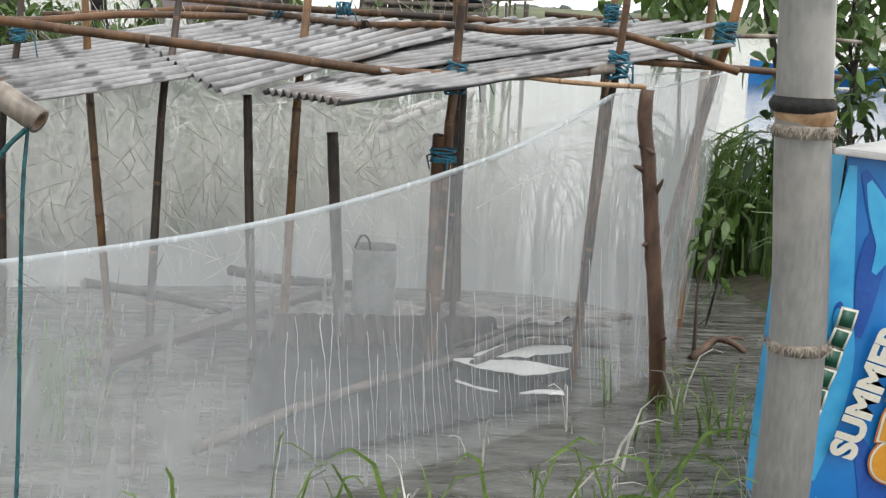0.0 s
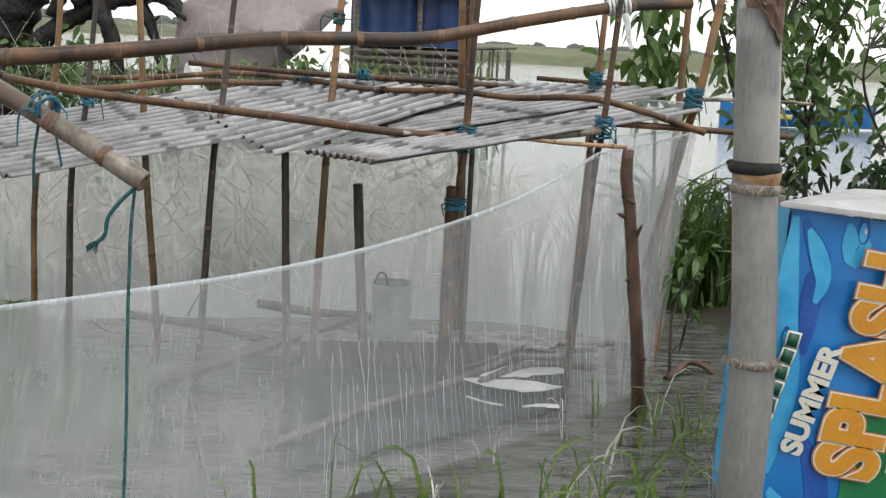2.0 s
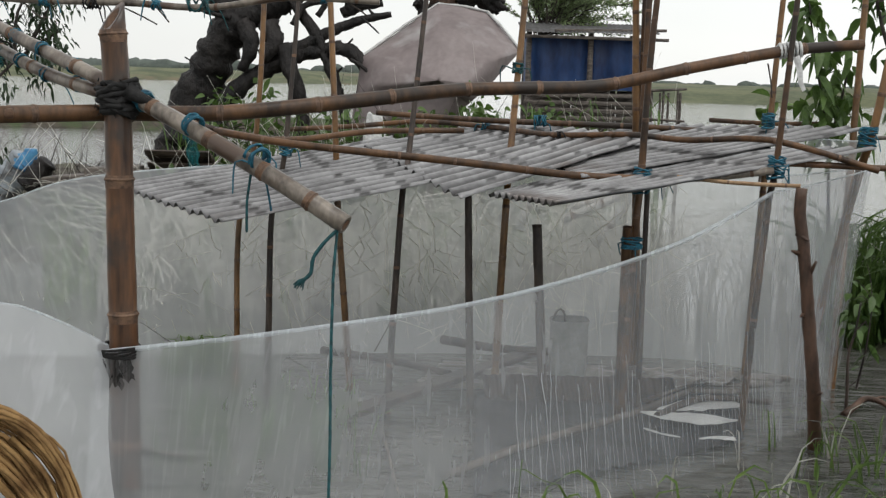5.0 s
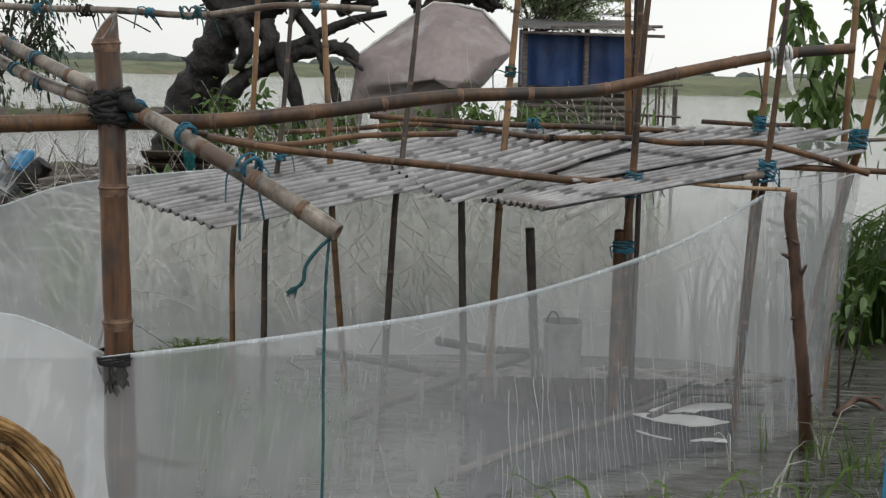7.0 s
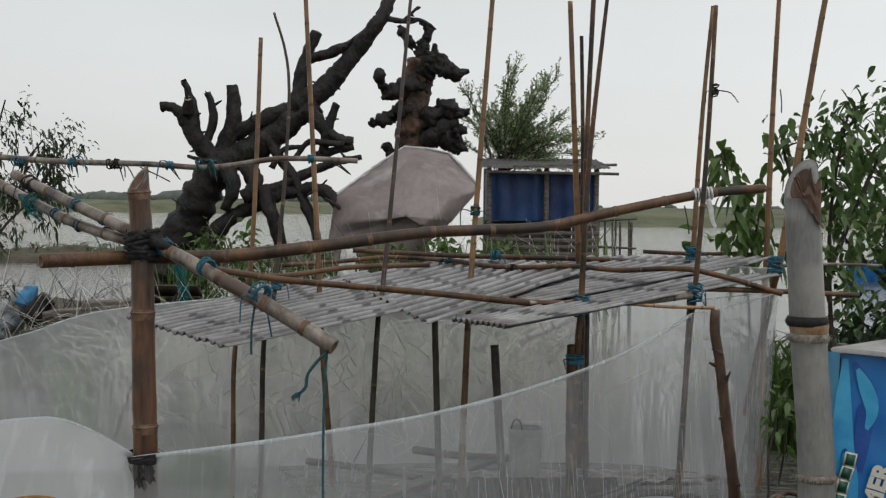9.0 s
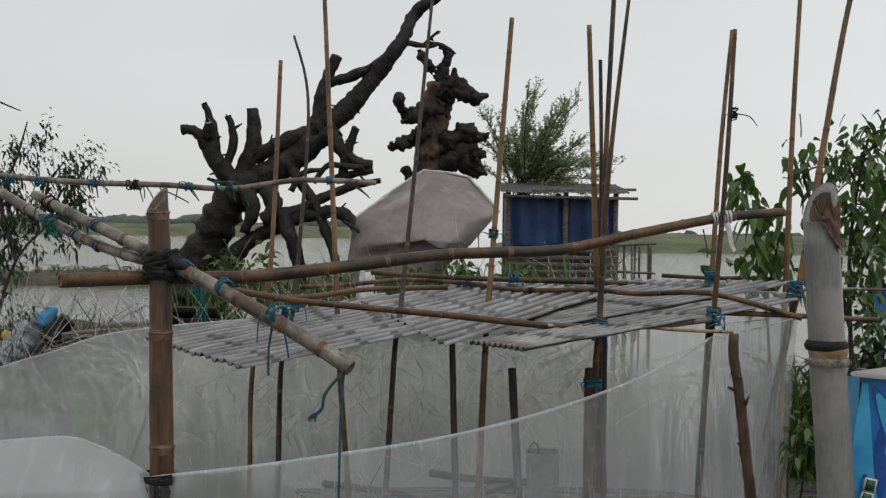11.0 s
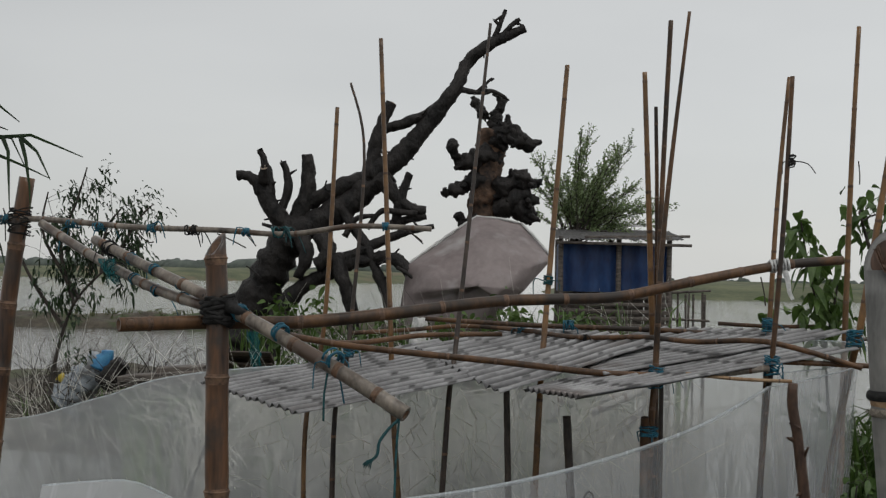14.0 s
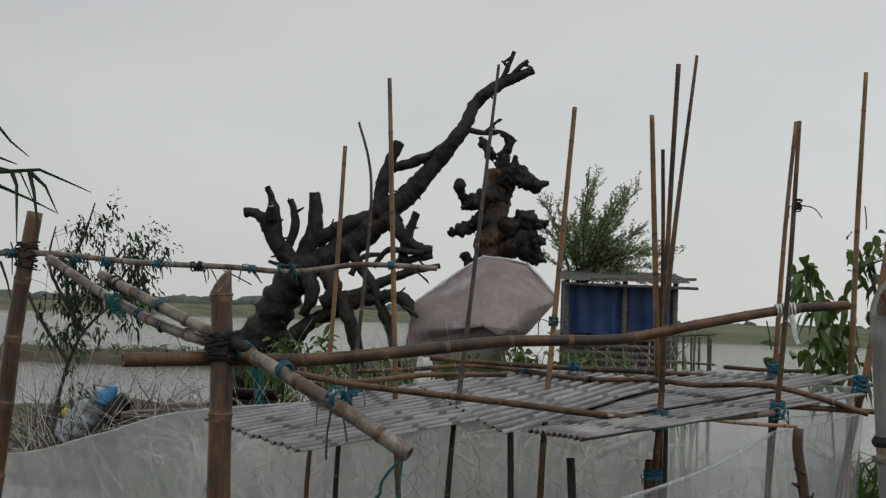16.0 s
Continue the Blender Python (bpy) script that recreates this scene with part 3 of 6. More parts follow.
SHORT = [
    ("short dark wooden post under the roof", DARK, 0.022, 0.020, [(-0.001, 8, 0), (-0.029, 8, 0.64), (-0.048, 8, 1.2)]),
    ("charred jagged post stub", DARK, 0.026, 0.026, [(0.41, 8, 0), (0.35, 8, 0.75), (0.33, 8, 1.05)]),
    ("thick split bamboo post stub", BROWN, 0.029, 0.026, [(0.8, 7.85, 0), (0.77, 7.56, 1.1)]),
    ("thin pole tied beside the front pole", DARK, 0.016, 0.014, [(0.88, 7.7, 0.23), (0.88, 7.7, 1.03), (0.88, 7.7, 1.35)]),
    ("leaning stick in the water behind the net", TWIG, 0.012, 0.009, [(-2.54, 9.46, 0), (-2.17, 9, 0.74)]),
]
for label, mat, r0, r1, pts in SHORT:
    pts = [Vector(q) for q in pts]
    if pts[0].z < 0.3:
        pts[0].z = -0.12
    rod("post", pts, r0, r1, mat, label, "post", "short posts of the pen", 0.12)

bm = bmesh.new()
twig_stubs = []
stick = [(1.57, 7.3, 1.34), (1.57, 7.3, 1.22), (1.6, 7.3, 1.04), (1.64, 7.3, 0.73), (1.69, 7.3, 0.34), (1.76, 7.46, -0.02), (1.77, 7.45, -0.1)]
tube(bm, stick, 0.029, 0.036, 10, 0.04, rough=0.16)
for at_, to in (((1.56, 7.3, 1.12), (1.61, 7.25, 1.09)), ((1.58, 7.3, 1.02), (1.53, 7.25, 1.04)), ((1.63, 7.3, 0.91), (1.65, 7.25, 0.99)),
                ((1.62, 7.3, 0.72), (1.59, 7.25, 0.72)), ((1.69, 7.3, 0.32), (1.72, 7.25, 0.34))):
    tw = bmesh.new()
    tube(tw, [at_, to], 0.014, 0.006, 6, 0.02, rough=0.2)
    twig_stubs.append(tw)
bmesh.ops.recalc_face_normals(bm, faces=bm.faces)
corner = tagged(finish("corner_stick", bm, STICK), "dark knobbly branch post with cut twigs standing in the water", "post")
for tw in twig_stubs:
    part("twig_stub", tw, STICK, corner)

# ---- rails ----
RAILS = [
    ("long brown bamboo rail lying over the roof front", BROWN, 0.024, 0.026, [(-1.31, 7.4, 1.54), (-0.9, 7.3, 1.49), (-0.071, 7.35, 1.42), (0.49, 7.5, 1.36), (0.92, 7.55, 1.35), (1.18, 7.6, 1.37)]),
    ("pale brown bamboo rail lashed between the front poles", DULL, 0.024, 0.026, [(0.79, 7.52, 1.32), (0.94, 7.52, 1.35), (1.2, 7.52, 1.37), (1.48, 7.52, 1.41)]),
    ("thin split bamboo bar reaching to the corner stick", TAN, 0.014, 0.013, [(0.99, 7.45, 1.37), (1.29, 7.4, 1.35), (1.57, 7.32, 1.35)]),
    ("crooked bamboo rail lying on the metal roof", BROWN, 0.021, 0.022, [(-1.21, 9.27, 1.48), (-0.79, 9.31, 1.51), (-0.37, 9.28, 1.55), (0.078, 8.92, 1.54), (0.42, 8.49, 1.52), (0.85, 8.29, 1.54), (1.12, 8, 1.53), (1.52, 7.73, 1.55), (2.06, 7.7, 1.41)]),
    ("dark bamboo rail along the back of the roof", BROWN, 0.022, 0.026, [(-0.63, 8.9, 1.61), (0.076, 8.9, 1.58), (0.9, 8.8, 1.57), (1.54, 8.7, 1.55), (1.98, 8.5, 1.57)]),
    ("brown bamboo rail running out past the pen corner", BROWN, 0.022, 0.020, [(1.51, 7.68, 1.44), (2.13, 7.75, 1.42), (2.56, 7.8, 1.4)]),
    ("thin rail tied at the far roof corner", DULL, 0.016, 0.012, [(2.14, 8.35, 1.55), (2.59, 8.5, 1.56), (2.97, 8.6, 1.55)]),
    ("short bamboo crossbar behind the roof", BROWN, 0.020, 0.018, [(1.45, 9.2, 1.61), (1.8, 9.1, 1.6), (2.14, 9, 1.61)]),
    ("bamboo rail at the roof's back edge", BROWN, 0.022, 0.022, [(-1.55, 7.7, 1.57), (-1.07, 7.9, 1.48), (-0.6, 8.3, 1.52), (-0.09, 8.5, 1.53)]),
]
for label, mat, r0, r1, pts in RAILS:
    bamboo("bamboo_rail", pts, r0 * 0.78, r1 * 0.78, mat, label, "bamboo rail", "rails of the pen", nodes=0.32)

# long crooked rail in front of everything
bamboo("bamboo_rail", [(-2.01, 6.35, 1.63), (-1.63, 6.62, 1.64), (-1.14, 6.66, 1.65), (-0.68, 6.8, 1.7), (-0.14, 7.1, 1.77), (0.21, 7.2, 1.79), (0.59, 7.35, 1.81), (1.05, 7.5, 1.91), (1.56, 7.66, 2.01), (1.95, 7.75, 2.05)],
       0.038, 0.028, BROWN, "long crooked brown bamboo rail crossing above the pen", "bamboo rail", "rails of the pen", nodes=0.36, hollow=True)
bamboo("bamboo_rail", [(-3.39, 8.05, 2.22), (-3, 7.9, 2.22), (-2.32, 7.6, 2.17), (-1.72, 7.3, 2.15), (-1.31, 7.2, 2.13), (-0.91, 7.12, 2.18), (-0.48, 7.1, 2.17)],
       0.020, 0.015, DULL, "thin weathered bamboo rail with frayed string ends", "bamboo rail", "rails of the pen", nodes=0.3)
bamboo("bamboo_rail", [(-2.97, 7.8, 2.19), (-2.63, 7.5, 2.04), (-2.37, 7.25, 1.94), (-1.99, 6.9, 1.81), (-1.65, 6.63, 1.73), (-1.41, 6.55, 1.68), (-1.04, 6.4, 1.51)],
       0.027, 0.031, DULL, "weathered pale bamboo rail lashed with blue string", "bamboo rail", "rails of the pen", nodes=0.33, hollow=True)
bamboo("bamboo_rail", [(-2.43, 7.2, 2.08), (-1.98, 6.85, 1.91), (-1.62, 6.58, 1.78), (-1.19, 6.35, 1.59), (-0.82, 6.2, 1.41), (-0.52, 6.1, 1.24)],
       0.027, 0.040, DULL, "weathered bamboo rail with a cut hollow end", "bamboo rail", "rails of the pen", nodes=0.28, hollow=True)

# the two stout posts at the left
bamboo("bamboo_post", [(-1.51, 6.5, -0.15), (-1.52, 6.5, 0.65), (-1.53, 6.5, 1.11), (-1.54, 6.5, 1.71), (-1.56, 6.5, 2.04)], 0.066, 0.056, RED,
       "stout reddish-brown bamboo post with a slanting cut top", "bamboo post", "corner posts", nodes=0.52, slant=0.07, sides=18, hollow=True, seed=5)
bamboo("bamboo_post", [(-3.4, 8, -0.057), (-3.3, 8, 1.09), (-3.24, 8, 1.81), (-3.15, 8, 2.49)], 0.062, 0.050, RED,
       "weathered brown bamboo post leaning beside the water", "bamboo post", "corner posts", nodes=0.45, sides=14, hollow=True, seed=6)

# ---- the thick pale bamboo beside the banner ----
pale = thing("bamboo_column", (1.72, 5.79, 0), "thick pale grey bamboo column with hairy joints and a taped band", "bamboo post")
axis = [(1.8, 6.05, -1.02), (1.79, 6.05, -0.2), (1.8, 6.05, 0.63), (1.75, 6.05, 1.29), (1.72, 6.05, 1.74), (1.7, 6.05, 2.04)]
raw, dist = curve_points(axis)
bm = bmesh.new()
tube(bm, axis, 0.094, 0.082, 28, 0.12, slant=0.12, hollow=True, node_mat=1)
bmesh.ops.recalc_face_normals(bm, faces=bm.faces)
keep(part("culm", bm, [PALE, STICK], None), pale)


def pale_ring(centre, r, h, mat, name, label, hairy):
    bm = bmesh.new()
    c = Vector(centre)
    prof = ((-1, 0.98), (-0.5, 1.07), (0, 1.1), (0.5, 1.05), (1, 0.98))
    rings = []
    for s, k in prof:
        rings.append([bm.verts.new(c + Vector((math.cos(a * 0.2618), math.sin(a * 0.2618), 0)) * r * k * (1 + 0.01 * noise.noise((a, s, c.z))) + Vector((0, 0, s * h))) for a in range(24)])
    for p_, q in zip(rings, rings[1:]):
        for j in range(24):
            bm.faces.new((p_[j], p_[(j + 1) % 24], q[(j + 1) % 24], q[j]))
    if hairy:
        rnd = random.Random(int(c.z * 100))
        for k in range(170):
            a = rnd.uniform(0, 6.283)
            o = Vector((math.cos(a), math.sin(a), 0))
            s = c + o * r * 1.07 + Vector((0, 0, rnd.uniform(-0.4, 0.6) * h))
            strip(bm, [s, s + o * 0.012 + Vector((0, 0, 0.006)), s + o * 0.017 + Vector((rnd.uniform(-0.01, 0.01), 0, -rnd.uniform(0.004, 0.02)))], 0.0022, 0.0006)
    return keep(part(name, bm, mat, None, label), pale)


for q in ((1.75, 6.05, 1.31), (1.8, 6.05, 0.64), (1.79, 6.05, -0.005)):
    pale_ring(q, 0.089, 0.020, PALE_NODE, "joint", "fibrous brown joint ring", True)
pale_ring((1.75, 6.05, 1.37), 0.0845, 0.045, TAN, "scar", "tan scar band", False)
pale_ring((1.74, 6.05, 1.39), 0.0925, 0.024, BLACK_ROPE, "tape", "black tape band", False)
bm = bmesh.new()
raw, dist = curve_points(axis)
tip, low_ = Vector(axis[-1]), Vector((1.72, 6.05, 1.83))


def torn(u, v):
    a = radians(225 + 100 * u)
    z_low = low_.z + 0.24 * (1 - u) ** 1.5 + 0.02 * noise.noise((u * 9, 0, 3))
    q = tip.lerp(low_, 0.5)
    z = z_low + (tip.z + 0.03 + 0.10 * noise.noise((u * 5, 7, 2)) - z_low) * v
    r = 0.089 + 0.010 * noise.noise((u * 4, v * 4, 1)) + (0.012 if v < 0.1 else 0)
    return Vector((q.x + math.cos(a) * r, q.y + math.sin(a) * r, z))


sheet_grid(bm, torn, 26, 20)
keep(part("broken_branch", bm, STICK, None, "broken brown branch sheath"), pale)

# ---- metal roof ----
SHEETS = [
    ("grey corrugated metal sheet, worn and patched with dirt, shade painted along its corrugations", [(-1.19, 6.97, 1.13), (-2.02, 8.11, 1.2), (-0.55, 9.09, 1.46), (-0.23, 7.54, 1.3)], 14),
    ("grey corrugated metal sheet overlapping its neighbour", [(-0.079, 7.12, 1.26), (-0.71, 8.78, 1.42), (0.15, 9.39, 1.57), (0.95, 8.22, 1.52)], 13),
    ("grey corrugated metal sheet with a bent front corner", [(0.36, 7.02, 1.26), (0.056, 7.32, 1.27), (1.1, 8.33, 1.48), (2.08, 7.82, 1.51)], 10),
    ("grey corrugated metal sheet with a lifted dark edge", [(0.52, 7.47, 1.35), (0.23, 8.35, 1.42), (0.99, 9.07, 1.58), (2.2, 8.33, 1.6)], 13),
]
for label, (fl, bl, br, fr), waves in SHEETS:
    fl, bl, br, fr = map(Vector, (fl, bl, br, fr))
    up = (bl - fl).cross(fr - fl).normalized()
    up = up if up.z > 0 else -up
    bm = bmesh.new()

    def fn(u, v):
        p_ = fl.lerp(fr, u).lerp(bl.lerp(br, u), v)
        bend = 0.012 * noise.noise((p_.x * 1.3, p_.y * 1.6, waves)) + 0.006 * noise.noise((p_.x * 4, p_.y * 4, waves))
        end = max(0, 0.06 - u) * 0.25 * noise.noise((v * 9, waves, 0)) if u < 0.06 else 0
        return p_ + up * (0.015 * math.sin(2 * math.pi * waves * v) + bend + end)
    sheet_grid(bm, fn, 60, waves * 8)
    # All but the crests painted darker as shade; spots and patches are dirt.
    shade_spots = []
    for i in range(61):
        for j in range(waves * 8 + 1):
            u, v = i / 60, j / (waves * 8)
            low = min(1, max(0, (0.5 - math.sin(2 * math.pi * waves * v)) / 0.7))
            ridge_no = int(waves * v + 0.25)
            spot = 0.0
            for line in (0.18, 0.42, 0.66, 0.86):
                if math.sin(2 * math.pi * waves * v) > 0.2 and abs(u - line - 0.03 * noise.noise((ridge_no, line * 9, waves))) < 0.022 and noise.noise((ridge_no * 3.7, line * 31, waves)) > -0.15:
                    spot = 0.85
            shade_spots.append(min(0.95, max(spot, 0.95 * low * (0.7 + 0.5 * noise.noise((u * 6, v * 9, waves)))) + 0.25 * max(0, noise.noise((u * 5, v * 5, waves + 3)))))
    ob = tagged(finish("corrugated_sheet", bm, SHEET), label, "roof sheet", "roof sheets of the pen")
    ob.data.attributes.new("shade_spots", "FLOAT", "POINT").data.foreach_set("value", shade_spots)
    mod = ob.modifiers.new("thickness", "SOLIDIFY")
    mod.thickness = 0.002

# ---- nets ----
TOP = [(-1.61, 6.38, 0.63), (-1.5, 6.41, 0.645), (-1.05, 6.55, 0.68), (-0.56, 6.66, 0.74), (-0.054, 6.8, 0.81), (0.47, 7, 0.92), (1.03, 7.25, 1.09), (1.47, 7.5, 1.3)]
FOOT = [(-0.62, 5.73, -0.03), (-0.13, 6, -0.03), (0.31, 6.26, -0.03), (0.82, 6.73, -0.03), (1.35, 7.27, -0.03), (1.64, 7.61, -0.03)]
FOOT = [(-1.64, 6.3, -0.03), (-1.46, 6.3, -0.03)] + list(FOOT)


def hanging(name, top, foot, mat, label, seed, depth=0.02, freq=9.0, nu=110, nv=36, sag=0.0, parent=None):
    bm = bmesh.new()
    ta, td = curve_points(top)
    fa, fd = curve_points(foot)

    def fn(u, v):
        a, b = at_dist(ta, td, u * td[-1]), at_dist(fa, fd, u * fd[-1])
        q = a.lerp(b, v)
        q.y += -sag * math.sin(math.pi * v) + depth * (0.3 + 0.7 * v) * (noise.noise((u * freq * 3, v * 1.2, seed)) + 0.45 * noise.noise((u * freq * 8, v * 1.6, seed + 5)))
        q.x += depth * 0.5 * noise.noise((u * freq, v * 2, seed + 9))
        return q
    sheet_grid(bm, fn, nu, nv)
    ob = finish(name, bm, mat, parent, label)
    for nm, line, r in (("edge_cord", [Vector(q) for q in top], 0.005), ("foot_hem", [fn(k / 24, 0.985) for k in range(25)], 0.006)):
        bm = bmesh.new()
        tube(bm, line, r, r, 6, 0.08)
        part(nm, bm, HEM, ob, "pale rolled edge of the net")
    return ob


front = tagged(hanging("net", TOP, FOOT, NET, "", 1, 0.016, 8, 160, 40), "white fine-mesh net hanging slack into the water, hem at its top", "net", "nets round the pen")
bm = bmesh.new()
hem_line, hem_run = curve_points(TOP)
sheet_grid(bm, lambda u, v: at_dist(hem_line, hem_run, u * hem_run[-1]) + Vector((0, -0.012 * math.sin(math.pi * v) - 0.006, 0.004 - 0.022 * v - 0.003 * noise.noise((u * 40, 0, 6)))), 90, 6)
part("hem", bm, HEM, front, "pale folded hem of the net")
rnd = random.Random(19)
bm = bmesh.new()
ta, td = curve_points(TOP)
fa, fd = curve_points(FOOT)
for k in range(60):
    u, v0, v1 = 0.54 + 0.45 * (k + rnd.uniform(-0.4, 0.4)) / 60, rnd.uniform(0.35, 0.75), rnd.uniform(0.8, 0.98)
    sway, beat, shift, line = rnd.uniform(0.0008, 0.003), rnd.uniform(6, 18), rnd.uniform(0, 6.28), []
    for m_ in range(22):
        vv = v0 + (v1 - v0) * m_ / 21
        uu = min(0.995, max(0.0, u - 0.03 * vv + sway * math.sin(vv * beat + shift) + rnd.uniform(-0.0007, 0.0007)))
        q = at_dist(ta, td, uu * td[-1]).lerp(at_dist(fa, fd, uu * fd[-1]), vv)
        line.append(q + Vector((0, -0.02, 0)))
    tube(bm, line, rnd.uniform(0.0006, 0.0016), 0.0005, 4, 0.03)
tagged(part("creases", bm, NET_THICK, front, "fine white creases in the mesh"), kind="stuff")
tagged(hanging("net", [(1.47, 7.5, 1.3), (1.79, 7.75, 1.34), (2.14, 8.1, 1.39)], [(1.56, 7.61, -0.03), (1.91, 8.01, -0.03), (2.36, 9.21, -0.03)], NET_CORNER, "", 2, 0.03, 6, 70, 30),
       "white fine-mesh net gathered in vertical folds at the pen corner", "net", "nets round the pen")
tagged(hanging("net", [(1.53, 7.55, 1.38), (1.82, 7.8, 1.39), (2.15, 8.1, 1.41)], [(1.72, 7.74, -0.03), (1.97, 8.14, -0.03), (2.33, 9.21, -0.03)], NET_CORNER, "", 12, 0.03, 9, 70, 30),
       "second layer of white net hanging at the pen corner", "net", "nets round the pen")
tagged(hanging("net", [(-4.6, 8.6, 1.0), (-3.42, 8.3, 0.9), (-2.74, 8.3, 1.06), (-2.04, 8.2, 1.25), (-0.3, 9.2, 1.35), (1.4, 9.3, 1.5), (2.25, 8.7, 1.52)],
               [(-4.6, 8.9, -0.03), (-3.2, 9.0, -0.03), (-1.4, 9.3, -0.03), (0.2, 9.5, -0.03), (1.4, 9.5, -0.03), (2.1, 9.0, -0.03)], NET_BACK, "", 3, 0.02, 6, 140, 30),
       "greyish fine-mesh net closing the back of the pen", "net", "nets round the pen")
tagged(hanging("net", [(-1.58, 6.5, 0.63), (-1.64, 6.2, 0.77), (-1.75, 6, 0.88), (-1.85, 5.9, 0.92), (-2.14, 5.7, 0.92)], [(-1.36, 5.91, -0.03), (-1.5, 5.55, -0.03), (-1.65, 5.48, -0.03), (-1.8, 5.4, -0.03), (-2.11, 5.32, -0.03)], NET_THICK, "", 4, 0.02, 3, 60, 30, sag=0.12),
       "bulging doubled white net spread beside the stout post", "net", "nets round the pen")

# dry stalks set just before the back net to read pale from the camera
rnd = random.Random(64)
ta, td = curve_points([(-4.6, 8.6, 1.0), (-3.0, 8.35, 1.15), (-1.6, 8.5, 1.25), (-0.3, 9.2, 1.35), (1.4, 9.3, 1.5)])
fa, fd = curve_points([(-4.6, 8.9, -0.03), (-3.2, 9.0, -0.03), (-1.4, 9.3, -0.03), (0.2, 9.5, -0.03), (1.4, 9.5, -0.03)])
bm = bmesh.new()
for k in range(620):
    u, v = rnd.uniform(0.12, 1.0), rnd.uniform(0.0, 0.98)
    a, ln, bend = rnd.gauss(1.9, 0.6), rnd.uniform(0.2, 0.75), rnd.gauss(0, 0.25)
    q = at_dist(ta, td, u * td[-1]).lerp(at_dist(fa, fd, u * fd[-1]), v) + Vector((0, -0.04 - rnd.random() * 0.05, 0))
    line = [q]
    for m_ in range(4):
        line.append(line[-1] + Vector((math.cos(a + bend * m_ * 0.4), rnd.uniform(-0.05, 0.05), math.sin(a + bend * m_ * 0.4))) * ln / 4)
    tube(bm, line, rnd.uniform(0.001, 0.0024), 0.0008, 4, 0.1)
tagged(finish("straw_stalks", bm, STRAW), "pale dry straw stalks set in front of the back net", "straw", kind="stuff")


# ---- rope lashings and strings ----
V = (0.05, 0, 1)
TIES = [
    ((0.83, 7.55, 1.34), V, 0.042, BLUE_ROPE, 6, 0.10, 3), ((1.5, 7.55, 1.42), V, 0.042, BLUE_ROPE, 6, 0.09, 3),
    ((2.16, 8.25, 1.56), V, 0.048, BLUE_ROPE, 6, 0.09, 2), ((0.79, 7.53, 1.02), V, 0.052, BLUE_ROPE, 4, 0.05, 2),
    ((1.65, 8.45, 1.63), V, 0.034, BLUE_ROPE, 5, 0.07, 2), ((-1.07, 8.15, 1.41), V, 0.034, BLUE_ROPE, 4, 0.05, 1),
    ((0.21, 8.4, 1.89), V, 0.030, TEAL_ROPE, 5, 0.05, 3), ((1.61, 7.6, 2.63), V, 0.022, BLACK_ROPE, 4, 0.06, 2),
    ((0.045, 8.94, 1.54), (1, 0, 0), 0.022, BLUE_ROPE, 3, 0.07, 1), ((0.46, 8.46, 1.52), (1, 0, 0), 0.022, BLACK_ROPE, 2, 0.03, 1),
    ((0.37, 8.8, 1.59), (1, 0, 0), 0.032, BLUE_ROPE, 4, 0.06, 2), 
    ((-2.31, 7.12, 2.03), (1, -1, -0.5), 0.040, BLACK_ROPE, 4, 0.07, 2), ((-2.33, 7.22, 1.92), (1, -1, -0.5), 0.040, BLACK_ROPE, 4, 0.07, 2),
    ((-2.14, 6.98, 1.97), (1, -1, -0.5), 0.031, BLUE_ROPE, 2, 0.03, 1), ((-1.97, 6.83, 1.91), (1, -1, -0.5), 0.031, BLUE_ROPE, 2, 0.03, 0), ((-1.79, 6.71, 1.84), (1, -1, -0.5), 0.032, BLUE_ROPE, 2, 0.03, 1),
    ((-2.14, 7.03, 1.86), (1, -1, -0.5), 0.031, BLUE_ROPE, 2, 0.03, 0), ((-1.97, 6.88, 1.8), (1, -1, -0.5), 0.031, BLUE_ROPE, 2, 0.03, 1), ((-1.78, 6.74, 1.76), (1, -1, -0.5), 0.032, BLUE_ROPE, 2, 0.03, 0),
    ((-1.42, 6.47, 1.7), (1, -1, -0.6), 0.042, BLUE_ROPE, 4, 0.03, 0), ((-1.18, 6.33, 1.61), (1, -1, -0.6), 0.044, BLUE_ROPE, 4, 0.03, 0),
    ((-0.89, 6.22, 1.49), (1, -1, -0.6), 0.044, BLUE_ROPE, 5, 0.05, 2), ((-2.77, 7.8, 2.19), (1, 0, 0), 0.026, BLUE_ROPE, 4, 0.06, 2),
    ((-2.57, 7.7, 2.17), (1, 0, 0), 0.026, BLUE_ROPE, 4, 0.06, 2), ((-2.19, 7.5, 2.16), (1, 0, 0), 0.024, BLUE_ROPE, 3, 0.04, 2),
    ((-1.91, 7.38, 2.15), (1, 0, 0), 0.028, BLACK_ROPE, 4, 0.06, 3), ((-1.56, 7.25, 2.14), (1, 0, 0), 0.022, BLUE_ROPE, 3, 0.04, 2),
    ((-1.34, 7.2, 2.14), (1, 0, 0), 0.03, TEAL_ROPE, 4, 0.10, 3), ((-0.74, 7.1, 2.18), (1, 0, 0), 0.022, BLUE_ROPE, 3, 0.03, 0),
    ((-3.29, 8, 2.22), (1, 0, 0), 0.03, BLUE_ROPE, 4, 0.06, 1), ((-3.17, 7.95, 2.21), V, 0.068, BLACK_ROPE, 6, 0.14, 3),
]
for k, (c, ax, r, mat, turns, width, tails) in enumerate(TIES):
    word = {BLUE_ROPE: "blue", TEAL_ROPE: "teal", BLACK_ROPE: "black"}[mat]
    lashing(c, ax, r, mat, word + " plastic rope wound round a bamboo joint", turns, width, tails, k)
